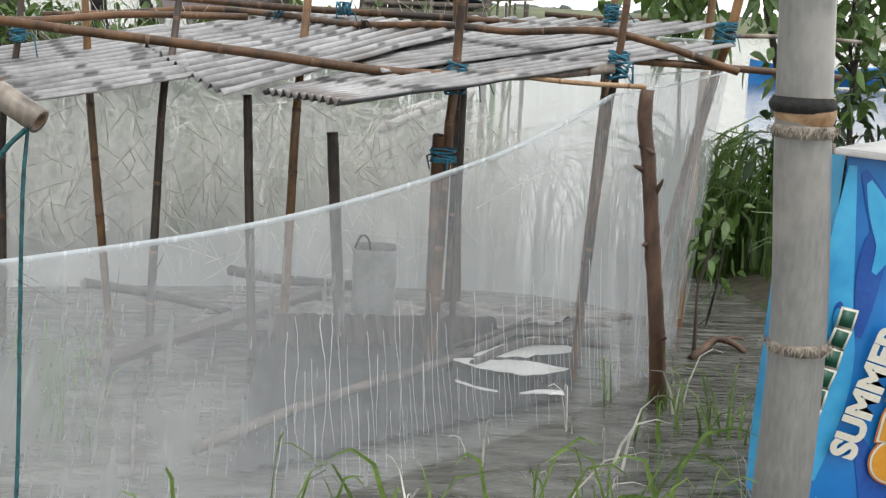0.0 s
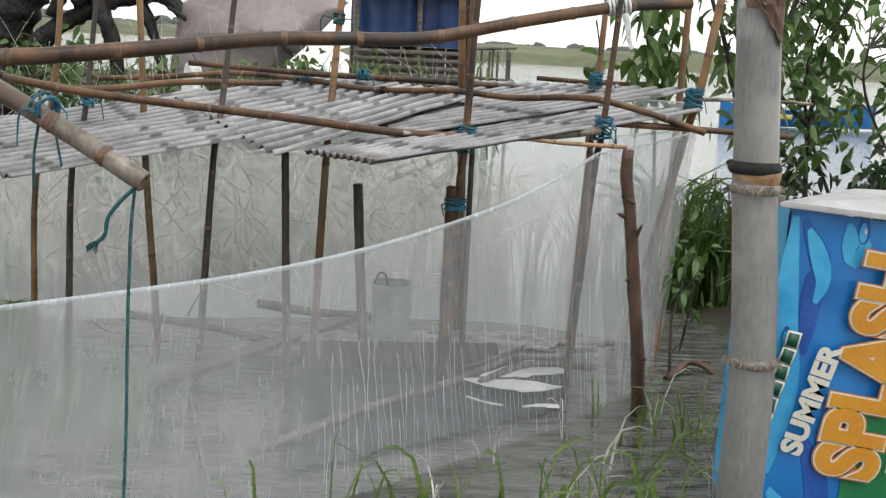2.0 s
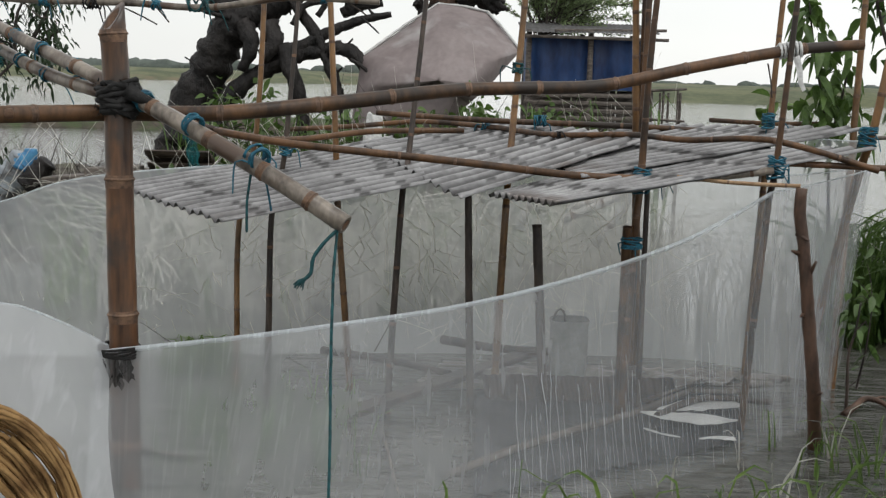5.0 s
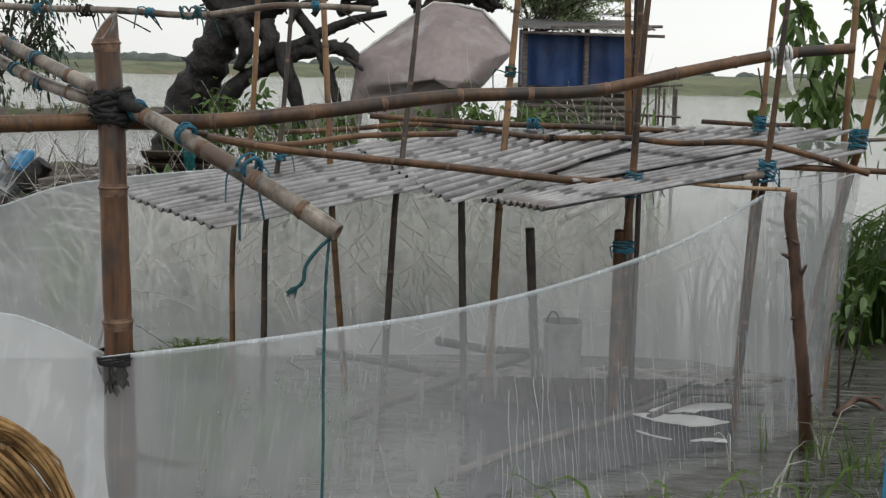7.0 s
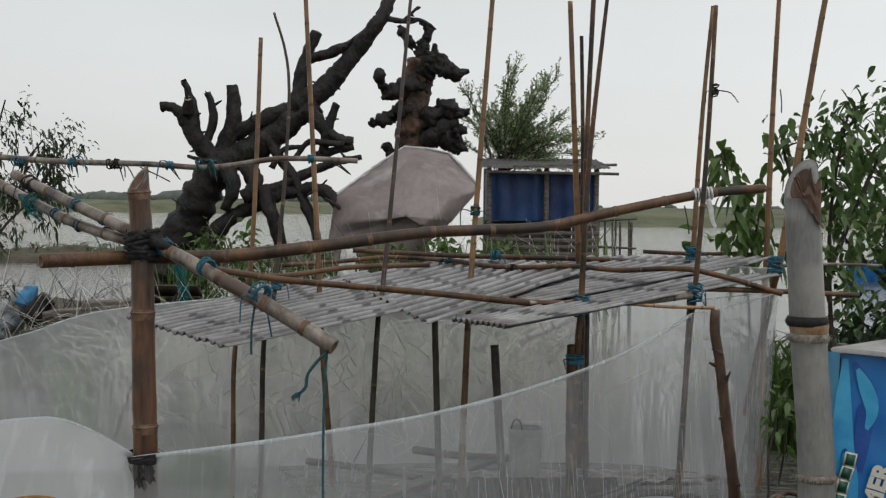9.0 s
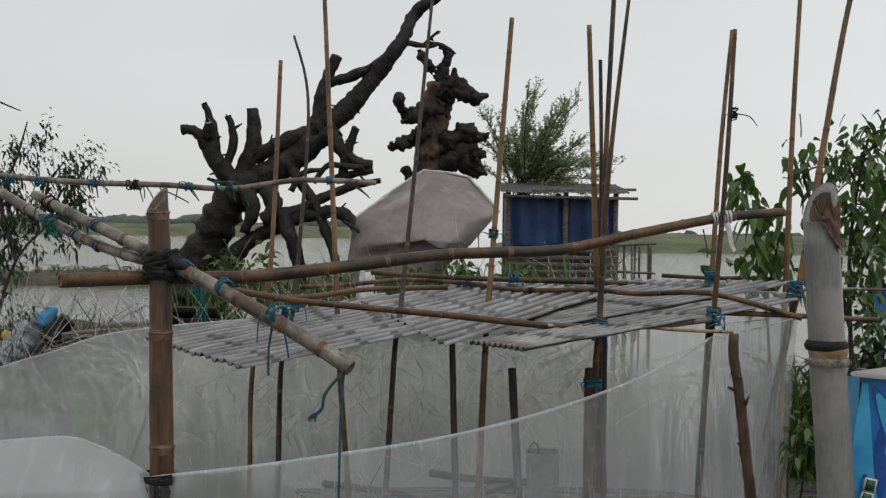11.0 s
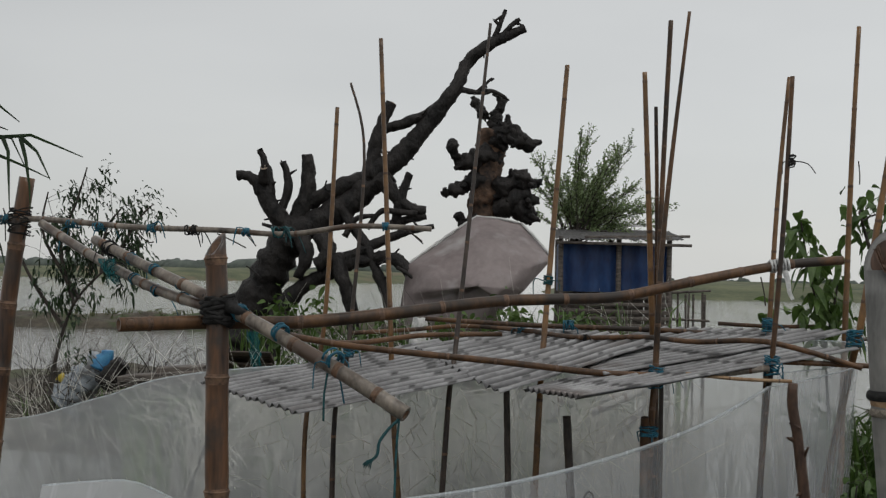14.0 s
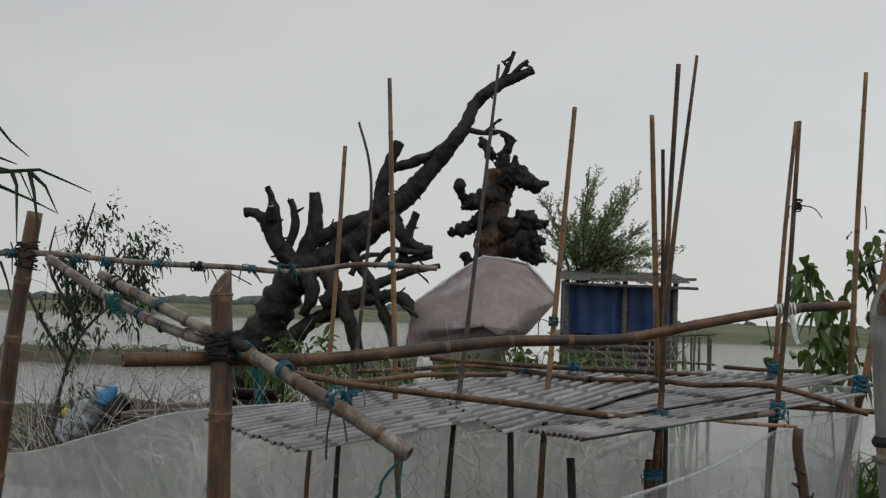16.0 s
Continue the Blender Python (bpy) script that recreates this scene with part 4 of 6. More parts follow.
# heavy black lashing on the stout post
bm = bmesh.new()
c0 = Vector((-1.54, 6.5, 1.71))
for k in range(16):
    rnd = random.Random(k)
    ax = Vector((rnd.uniform(-0.5, 0.5), rnd.uniform(-0.2, 0.2), 1)).normalized()
    x = ax.orthogonal().normalized()
    y = ax.cross(x)
    o = c0 + Vector((rnd.uniform(-0.01, 0.03), -0.012, rnd.uniform(-0.055, 0.055)))
    tube(bm, [o + (x * math.cos(a * 0.5236) + y * math.sin(a * 0.5236)) * (0.066 + rnd.uniform(0, 0.018)) for a in range(13)], 0.012, 0.012, 6, 0.04, rough=0.5)
tube(bm, [c0 + Vector((0.06, -0.06, 0.03)), c0 + Vector((0.12, -0.07, 0.0)), c0 + Vector((0.16, -0.06, -0.02))], 0.035, 0.02, 8, 0.03, rough=0.5)
for k in range(140):
    rnd = random.Random(k + 500)
    a = rnd.uniform(0, 6.28)
    q = c0 + Vector((math.cos(a) * 0.078, math.sin(a) * 0.078, rnd.uniform(-0.07, 0.07)))
    strip(bm, [q, q + Vector((rnd.uniform(-0.03, 0.03), -0.012, rnd.uniform(-0.02, 0.02))), q + Vector((rnd.uniform(-0.05, 0.05), -0.016, rnd.uniform(-0.04, 0.03)))], 0.004, 0.001)
tagged(finish("rope_tie", bm, BLACK_ROPE), "thick black lashing of inner tube round the stout post", "rope", "rope ties on the bamboo")
net_tie = thing("net_tie", (-1.53, 6.46, 0.63), "black cord and torn netting binding the net hem to the post", "rope")
bm = bmesh.new()
c0 = Vector((-1.53, 6.46, 0.63))
for k in range(5):
    tube(bm, [c0 + Vector((math.cos(a * 0.5236) * 0.09, math.sin(a * 0.5236) * 0.105, -0.02 + k * 0.008 + 0.006 * math.sin(a + k))) for a in range(13)], 0.006, 0.006, 5, 0.04)
keep(part("cord", bm, BLACK_ROPE, None), net_tie)
for k, (dx, w, h) in enumerate(((-0.05, 0.035, 0.14), (0.06, 0.04, 0.09), (0.0, 0.05, 0.12))):
    bm = bmesh.new()
    sheet_grid(bm, lambda u, v: c0 + Vector((dx + (u - 0.5) * w * (1 + v) + 0.02 * noise.noise((u * 3, v * 4, k)), -0.11 - 0.015 * noise.noise((u * 4, v * 3, k + 3)), -0.02 - v * h * (1 + 0.4 * noise.noise((u * 5, k, 0))))), 8, 8)
    keep(part("rag", bm, BLACKNET, None, "torn black netting"), net_tie)


def string(pts, r, mat, label, name="hanging_rope"):
    bm = bmesh.new()
    tube(bm, pts, r, r, 6, 0.02, rough=0.25)
    return tagged(finish(name, bm, mat), label, "rope", "hanging ropes")


string([(-0.55, 6.08, 1.22), (-0.56, 6.05, 1.03), (-0.56, 6, 0.69), (-0.55, 5.92, 0.36), (-0.55, 5.85, 0.007), (-0.55, 5.8, -0.35)], 0.0065, TEAL_ROPE, "dark teal rope hanging straight down from the bamboo end")
frayed = string([(-0.55, 6.06, 1.22), (-0.6, 6.05, 1.17), (-0.64, 6.05, 1.11), (-0.65, 6.05, 1.05), (-0.68, 6.05, 1.02)], 0.008, TEAL_ROPE, "loose teal rope end with a frayed tassel")
bm = bmesh.new()
for k in range(26):
    rnd = random.Random(k)
    a = Vector((-0.67, 6.05, 1.03))
    b = a + Vector((rnd.uniform(-0.055, -0.01), rnd.uniform(-0.02, 0.02), rnd.uniform(-0.05, -0.02)))
    tube(bm, [a, a.lerp(b, 0.5) + Vector((0, 0, 0.006)), b], 0.003, 0.002, 4, 0.03)
part("tassel", bm, TEAL_ROPE, frayed, "frayed teal fibres")
string([(-0.92, 6.25, 1.45), (-0.93, 6.25, 1.38), (-0.94, 6.25, 1.3), (-0.94, 6.25, 1.18)], 0.006, TEAL_ROPE, "short dark rope end below a tie")
string([(-0.88, 6.25, 1.46), (-0.86, 6.25, 1.38), (-0.84, 6.25, 1.27)], 0.005, BLUE_ROPE, "thin blue cord hanging from a tie")
for pts in ([(-1.74, 7.3, 2.13), (-1.65, 7.3, 2.09), (-1.57, 7.3, 2.05)], [(-1.56, 7.25, 2.13), (-1.5, 7.25, 2.06)], [(-2.29, 7.5, 2.15), (-2.21, 7.5, 2.08), (-2.17, 7.5, 2.08)],
            [(-0.62, 7.1, 2.16), (-0.57, 7.1, 2.13), (-0.53, 7.1, 2.1)], [(1.44, 7.6, 1.94), (1.46, 7.6, 1.85), (1.47, 7.6, 1.77)], [(2.29, 8.7, 2.74), (2.3, 8.7, 2.65), (2.3, 8.7, 2.58)]):
    string(pts, 0.004, TWIG, "grey string end dangling from a rail")
bm = bmesh.new()
c0, d = Vector((1.56, 7.66, 2.01)), Vector((1, 0.1, 0.12)).normalized()
tube(bm, [c0 + d * (0.0017 * a - 0.06) + Vector((0, math.cos(a * 0.5236), math.sin(a * 0.5236))) * 0.036 for a in range(73)], 0.009, 0.009, 5, 0.03, rough=0.3)
strip(bm, [(1.58, 7.6, 1.98), (1.6, 7.6, 1.92), (1.61, 7.6, 1.85), (1.63, 7.6, 1.81)], 0.018, 0.010, (0, 1, 0))
tagged(finish("plastic_tie", bm, WHITE_TIE), "torn white plastic strip tied round the bamboo rail", "tie")


# ---- raft inside the pen ----
raft = thing("raft", (0.8, 8.5, 0.0), "weathered floating raft of wet planks and bamboo with a crumpled sheet", "raft")
A_, B_, C_, D_ = map(Vector, ((-0.34, 8.12, 0.1), (-0.2, 8.85, 0.1), (1.95, 8.62, 0.1), (1.45, 8.18, 0.1)))
for k in range(11):
    rnd = random.Random(k + 70)
    u0, u1 = k / 11, (k + 0.94) / 11
    a, b, c, e = A_.lerp(B_, u0), D_.lerp(C_, u0), D_.lerp(C_, u1), A_.lerp(B_, u1)
    mid, ax = (a + b + c + e) / 4, (b - a).normalized()
    wid = (e - a).length
    m = Matrix.Translation(mid + Vector((0, 0, rnd.uniform(-0.008, 0.01)))) @ ax.to_track_quat("X", "Z").to_matrix().to_4x4()
    bm = bmesh.new()
    block(bm, ((b - a).length * rnd.uniform(0.94, 1.03), wid, 0.03), m, 0.005)
    keep(part("plank", bm, PLANK, None), raft)
bm = bmesh.new()
sheet_grid(bm, lambda u, v: A_.lerp(D_, 0.2 + u * 0.78).lerp(B_.lerp(C_, 0.2 + u * 0.7), v * 0.8 - 0.03) + Vector((0, 0, 0.045 + 0.035 * noise.noise((u * 9, v * 4, 2)) + 0.018 * noise.noise((u * 24, v * 10, 4)))), 70, 24)
keep(part("cover_sheet", bm, PLANK, None, "crumpled grey sheet"), raft)
bm = bmesh.new()
sheet_grid(bm, lambda u, v: A_.lerp(D_, 0.22 + u * 0.6) + Vector((0.03 * v, -0.05 - 0.08 * v + 0.012 * math.sin(u * 130), 0.09 - 0.16 * v + 0.01 * noise.noise((u * 14, v * 3, 7)))), 160, 6)
keep(part("skirt", bm, DARK, None, "hanging edge of corrugated metal"), raft)
for pts, r, mat, nm in (([(-0.12, 6.57, 0.07), (0.3, 7.08, 0.09), (0.93, 7.73, 0.11), (1.39, 8.4, 0.12)], 0.021, GREYWOOD, "float_pole"),
                        ([(-0.95, 9.0, 0.1), (-0.44, 8.63, 0.12), (-0.13, 8.31, 0.13)], 0.026, DARK, "float_pole"),
                        ([(0.966, 7.56, 0.12), (1.26, 7.88, 0.14), (1.64, 7.92, 0.12)], 0.02, DARK, "float_pole"),
                        ([(0.87, 7.78, 0.12), (1.1, 8.0, 0.14), (1.32, 8.27, 0.15)], 0.012, DARK, "float_pole"),
                        ([(-0.19, 9.05, 0.18), (0.13, 8.8, 0.19), (0.48, 8.72, 0.19)], 0.03, DARK, "float_pole")):
    bm = bmesh.new()
    tube(bm, pts, r, r * 0.85, 8, 0.06, nodes=0.3 if mat is DULL else 0, rough=0.12)
    keep(part(nm, bm, [mat, NODE], None), raft)
# Dark corrugated sheet laid over the water in front of the raft.
RTL, RTR, RBR, RBL = map(Vector, ((0.033, 8.2, 0.07), (1.57, 8.68, 0.07), (1.39, 7.44, 0.035), (0.018, 6.42, 0.035)))
bm = bmesh.new()
sheet_grid(bm, lambda u, v: RTL.lerp(RTR, u).lerp(RBL.lerp(RBR, u), v) + Vector((0, 0, 0.008 * math.sin(u * 95) + 0.01 * noise.noise((u * 7, v * 4, 5)))), 150, 16)
keep(part("low_sheet", bm, DARKSHEET, None, "dark grey corrugated sheet just above the water"), raft)
a, b = Vector((-0.62, 7.5, 0.1)), Vector((0.35, 8.78, 0.17))
bm = bmesh.new()
block(bm, ((b - a).length, 0.12, 0.035), Matrix.Translation((a + b) / 2) @ (b - a).to_track_quat("X", "Z").to_matrix().to_4x4(), 0.006)
tagged(finish("plank", bm, DARK, smooth=False), "long dark wet gangplank sloping from the raft into the water", "plank")
# White sheets added in place of bright sky reflected on the water.
for near_, far_, seed in (([(0.98, 7.69, 0.12), (1.2, 7.70, 0.12), (1.44, 7.80, 0.12)], [(1.0, 7.74, 0.12), (1.32, 8.05, 0.12), (1.48, 7.83, 0.12)], 3),
                          ([(0.885, 7.62, 0.12), (1.0, 7.5, 0.12), (1.2, 7.42, 0.12), (1.36, 7.5, 0.12)], [(0.89, 7.64, 0.12), (1.06, 7.65, 0.12), (1.25, 7.60, 0.12), (1.38, 7.53, 0.12)], 5),
                          ([(0.87, 7.34, 0.11), (0.95, 7.24, 0.11), (1.03, 7.20, 0.11)], [(0.87, 7.355, 0.11), (0.95, 7.27, 0.11), (1.03, 7.22, 0.11)], 8),
                          ([(1.12, 7.18, 0.11), (1.2, 7.19, 0.11), (1.3, 7.18, 0.11)], [(1.12, 7.2, 0.11), (1.2, 7.24, 0.11), (1.3, 7.24, 0.11)], 11)):
    bm = bmesh.new()
    sheet_grid(bm, lambda u, v: poly_at(near_, u).lerp(poly_at(far_, u), v) + Vector((0, 0.05 * noise.noise((u * 9, v * 1.5, seed)) * min(1, u * 6, (1 - u) * 6) * (poly_at(far_, u) - poly_at(near_, u)).length / 0.35, 0.004 * noise.noise((u * 5, v * 4, seed)))), 30, 8)
    ob = tagged(finish("sky_patch", bm, PALEPLASTIC), "flat white patch painted for sky reflected in the water", "plastic sheet", "plastic scraps on the raft")
    ob.modifiers.new("thickness", "SOLIDIFY").thickness = 0.003

# pale tub with a wire handle
tub = thing("tub", (0.55, 8.35, 0.15), "dirty white plastic tub standing on the raft", "tub")
c0 = Vector((0.555, 8.35, 0.14))
bm = bmesh.new()
rows = []
for h, r in ((0, 0.09), (0.02, 0.10), (0.22, 0.11), (0.30, 0.107), (0.325, 0.115), (0.33, 0.107), (0.30, 0.10), (0.05, 0.088)):
    rows.append([bm.verts.new(c0 + Vector((math.copysign(abs(math.cos(a * 0.2618)) ** 0.55, math.cos(a * 0.2618)) * r, math.copysign(abs(math.sin(a * 0.2618)) ** 0.55, math.sin(a * 0.2618)) * r, h))) for a in range(24)])
for p_, q in zip(rows, rows[1:]):
    for j in range(24):
        bm.faces.new((p_[j], p_[(j + 1) % 24], q[(j + 1) % 24], q[j]))
bm.faces.new(rows[-1])
keep(part("body", bm, TUBPLASTIC, None), tub)
bm = bmesh.new()
tube(bm, [c0 + Vector((-0.10, 0, 0.31)), c0 + Vector((-0.07, -0.02, 0.385)), c0 + Vector((-0.035, -0.02, 0.37)), c0 + Vector((-0.025, 0, 0.31))], 0.006, 0.006, 6, 0.02)
keep(part("handle", bm, DARK, None, "bent dark wire handle"), tub)
# drowned bamboo and debris in the pen's water
for k, (pts, r) in enumerate(([[(-1.85, 7.21, 0), (-1.29, 6.87, 0.02)], 0.012], [[(-0.48, 7.68, 0), (-0.31, 6.47, 0.02)], 0.010],
                              [[(0.37, 7.81, 0), (0.62, 7.42, 0.02)], 0.014])):
    rod("floating_stick", pts, r, r * 0.7, GREYWOOD, "thin stick floating in the pen", "stick", "floating sticks")


# ---- plants ----
def blades(name, spots, mat, label, seed, h=(0.2, 0.5), w=0.006, per=5, lean=0.35, kind="stuff", category="grass"):
    rnd = random.Random(seed)
    bm = bmesh.new()
    for q in spots:
        for _ in range(per):
            a = Vector(q) + Vector((rnd.uniform(-0.05, 0.05), rnd.uniform(-0.05, 0.05), 0))
            hh = rnd.uniform(*h)
            t = rnd.uniform(0, 6.28)
            o = Vector((math.cos(t), math.sin(t), 0)) * rnd.uniform(0.1, 1) * lean * hh
            drop = rnd.uniform(0, 0.35) * hh
            pts = [a, a + o * 0.2 + Vector((0, 0, hh * 0.45)), a + o * 0.6 + Vector((0, 0, hh * 0.85)), a + o * 1.15 + Vector((0, 0, hh - drop * 0.4)), a + o * 1.6 + Vector((0, 0, hh - drop))]
            strip(bm, pts, w * rnd.uniform(0.6, 1.4), w * 0.15, (rnd.uniform(-1, 1), rnd.uniform(-1, 1), 0.4))
    return tagged(finish(name, bm, mat), label, category, kind=kind)


def scatter(n, x0, x1, y0, y1, z, seed, mask=None):
    rnd = random.Random(seed)
    out = []
    while len(out) < n:
        q = (rnd.uniform(x0, x1), rnd.uniform(y0, y1), z)
        if mask is None or mask(q[0], q[1]):
            out.append(q)
    return out


def front_of_net(x, y):
    return y < 6.02 + (x - 0.15) * 0.93


blades("water_grass", [(-0.12, 5.72, -0.02), (0.21, 5.77, -0.02), (0.4, 6.13, -0.02), (0.51, 5.86, -0.02), (0.63, 5.79, -0.02), (0.84, 5.94, -0.02), (0.95, 5.88, -0.02), (1.05, 6.02, -0.02), (1.12, 5.82, -0.02), (1.21, 6.11, -0.02), (1.25, 5.9, -0.02), (1.39, 6.19, -0.02), (1.42, 5.97, -0.02), (1.54, 6.28, -0.02), (1.48, 5.84, -0.02), (1.16, 5.69, -0.02), (0.97, 5.62, -0.02), (1.31, 5.64, -0.02)], BLADE, "bright green grass shoots standing in the water", 21, (0.12, 0.4), 0.011, 3, 0.75)
blades("water_grass", scatter(9, 1.5, 1.95, 6.9, 7.4, -0.02, 22), BLADE, "green grass tuft round the corner stick", 22, (0.12, 0.34), 0.006, 4, 0.7)
blades("dry_stalk_grass", scatter(9, 0.6, 1.9, 6.1, 7.4, -0.02, 23, front_of_net), STRAW, "bent dry grass stalks in the water", 23, (0.1, 0.3), 0.005, 3, 0.8)
blades("pen_reeds", scatter(40, -1.5, -0.5, 6.7, 7.6, -0.02, 24), LEAF, "thin green reeds standing in the pen", 24, (0.1, 0.42), 0.0035, 4, 0.6)
blades("dry_reeds", scatter(190, -2.9, 1.5, 10.5, 11.8, 0.0, 25), STRAW, "tangled pale dry reeds behind the pen", 25, (0.35, 1.05), 0.006, 9, 0.9)
blades("green_reeds", scatter(40, -3.4, 0.2, 10.6, 11.8, 0.0, 26), BLADE, "green reeds among the dry ones", 26, (0.3, 0.9), 0.007, 6, 0.5)
blades("bank_weeds", scatter(130, -5.5, 1.3, 12.9, 16.0, 0.15, 27), LEAF, "rank green weeds on the bank", 27, (0.15, 0.6), 0.012, 6, 0.5)
blades("corner_weeds", scatter(75, 2.6, 3.5, 10.0, 10.9, 0.0, 28), LEAF_BRIGHT, "bright strap-leaved weeds beside the net", 28, (0.3, 1.0), 0.014, 7, 0.6)
blades("corner_weeds", scatter(80, 2.9, 5.5, 8.7, 10.0, 0.1, 29), LEAF, "leafy weeds under the shrub", 29, (0.2, 0.6), 0.016, 6, 0.6)
blades("dyke_grass", scatter(160, -24, -4, 42.6, 44.5, 0.25, 30), FIELD, "dry grass on the dyke", 30, (0.1, 0.4), 0.03, 4, 0.8)
blades("bank_weeds", scatter(90, -3.2, 1.4, 12.9, 14.2, 0.2, 34), LEAF_BRIGHT, "tall yellow-green weeds behind the pen roof", 34, (0.8, 1.45), 0.011, 5, 0.3)
blades("tall_blades", scatter(9, 0.5, 2.2, 12.5, 14.0, 0.2, 31), LEAF_BRIGHT, "tall grass blades in front of the hut", 31, (1.0, 1.75), 0.022, 4, 0.22)
blades("tussock", scatter(14, -2.05, -1.5, 8.6, 9.2, 0.0, 33), BLADE, "yellow-green tussock in the water behind the net", 33, (0.05, 0.18), 0.007, 22, 1.2)


def bush(name, stems, clusters, leaf_len, leaf_w, per, spread, mat, label, seed, stem_r=0.012, droop=0.5, bark=TWIG, category="shrub"):
    """Stems with side shoots; leaves along the shoots."""
    rnd = random.Random(seed)
    root = thing(name, stems[0][0], label, category)
    for st in stems:
        bm = bmesh.new()
        tube(bm, st, stem_r, stem_r * 0.45, 7, 0.06, rough=0.15)
        keep(part("stem", bm, bark, None), root)
    bm, tw = bmesh.new(), bmesh.new()
    for c in clusters:
        c = Vector(c)
        near = min((Vector(q) for st in stems for q in curve_points(st)[0][::4]), key=lambda q: (q - c).length)
        mid = near.lerp(c, 0.5) + Vector((0, 0, 0.04))
        tube(tw, [near, mid, c], stem_r * 0.4, stem_r * 0.18, 5, 0.08)
        for k in range(per):
            u = rnd.uniform(0.35, 1.0)
            base = mid.lerp(c, (u - 0.35) / 0.65) + Vector([rnd.gauss(0, spread) for _ in range(3)])
            d = Vector((rnd.uniform(-1, 1), rnd.uniform(-1, 1), rnd.uniform(-0.9, 0.5)))
            leaf(bm, base, d, leaf_len * rnd.uniform(0.5, 1.2), leaf_w * rnd.uniform(0.6, 1.2), rnd, 0, droop)
    tagged(keep(part("shoots", tw, bark, None), root), kind="stuff")
    tagged(keep(part("leaves", bm, mat, None), root), kind="stuff")
    return root


def cloud(n, x, y, z, seed):
    rnd = random.Random(seed)
    return [(rnd.uniform(*x), rnd.uniform(*y), rnd.uniform(*z)) for _ in range(n)]


STEMS = [[(2.99, 9.6, 0.39), (2.9, 9.5, 1.24), (2.89, 9.5, 1.83), (2.94, 9.5, 2.3), (3.01, 9.5, 2.64)], [(2.9, 9.5, 1.24), (2.7, 9.4, 1.83), (2.54, 9.3, 2.16), (2.46, 9.3, 2.43)],
         [(2.9, 9.5, 1.5), (3.14, 9.6, 2.01), (3.34, 9.7, 2.4), (3.44, 9.7, 2.67)], [(3.56, 9.9, 0.35), (3.49, 9.9, 1.23), (3.55, 9.9, 1.84), (3.72, 9.9, 2.25)]]
CL = [(3.01, 9.5, 2.66), (2.88, 9.5, 2.62), (2.77, 9.4, 2.54), (3.17, 9.6, 2.7), (3.33, 9.7, 2.75), (3.4, 9.7, 2.56), (3.14, 9.5, 2.52), (2.94, 9.4, 2.46), (2.71, 9.4, 2.4), (2.51, 9.3, 2.45), (2.49, 9.3, 2.32), (2.63, 9.4, 2.27), (2.89, 9.5, 2.3),
      (3.09, 9.6, 2.31), (3.31, 9.6, 2.36), (3.5, 9.8, 2.41), (2.67, 9.4, 2.12), (2.82, 9.4, 2.08), (3.04, 9.5, 2.07), (3.3, 9.7, 2.14), (3.51, 9.8, 2.11), (2.74, 9.4, 1.92), (2.98, 9.5, 1.88), (3.22, 9.6, 1.93), (3.49, 9.8, 1.84),
      (2.78, 9.4, 1.71), (3.02, 9.5, 1.67), (3.35, 9.7, 1.67), (3.19, 9.6, 1.46), (3.47, 9.8, 1.45), (2.95, 9.4, 1.42), (2.83, 9.4, 1.5), (3.11, 9.5, 1.25), (3.4, 9.7, 1.2), (3.68, 9.9, 1.67), (3.69, 9.9, 1.32), (3.63, 9.9, 1.93), (3.67, 9.9, 2.33)]
bush("shrub", STEMS, CL, 0.108, 0.030, 19, 0.085, LEAF, "broad-leaved green shrub growing beside the pale column", 41, 0.022, 0.6)
rnd = random.Random(91)
bush("shrub", [[(4.2, 10.2, 0.05), (3.56, 10, 1.25), (3.44, 9.9, 1.74), (3.51, 9.9, 2.09)], [(3.55, 10, 1.32), (3.16, 9.8, 1.63), (2.97, 9.7, 1.86)], [(4.9, 10.1, 0.05), (3.98, 10, 1.44), (3.86, 9.9, 1.9)]],
     [(rnd.uniform(3.0, 5.1), rnd.uniform(9.6, 10.5), rnd.uniform(1.2, 2.5)) for _ in range(52)], 0.11, 0.032, 14, 0.10, LEAF, "leafy green shrub crowding behind the stall", 92, 0.018, 0.5)
bush("hedge", [[(3.2, 10.0, 0.05), (3.25, 10.0, 0.8)], [(4.2, 10.0, 0.05), (4.2, 10.0, 0.85)], [(5.2, 10.0, 0.05), (5.2, 10.0, 0.85)]],
     [(rnd.uniform(2.9, 5.8), rnd.uniform(9.6, 10.4), rnd.uniform(0.35, 0.95)) for _ in range(50)] + cloud(44, (3.0, 5.6), (9.7, 10.4), (0.85, 1.2), 94), 0.10, 0.03, 16, 0.08, LEAF_DARK, "low dark leafy growth along the bank", 93, 0.012, 0.5)
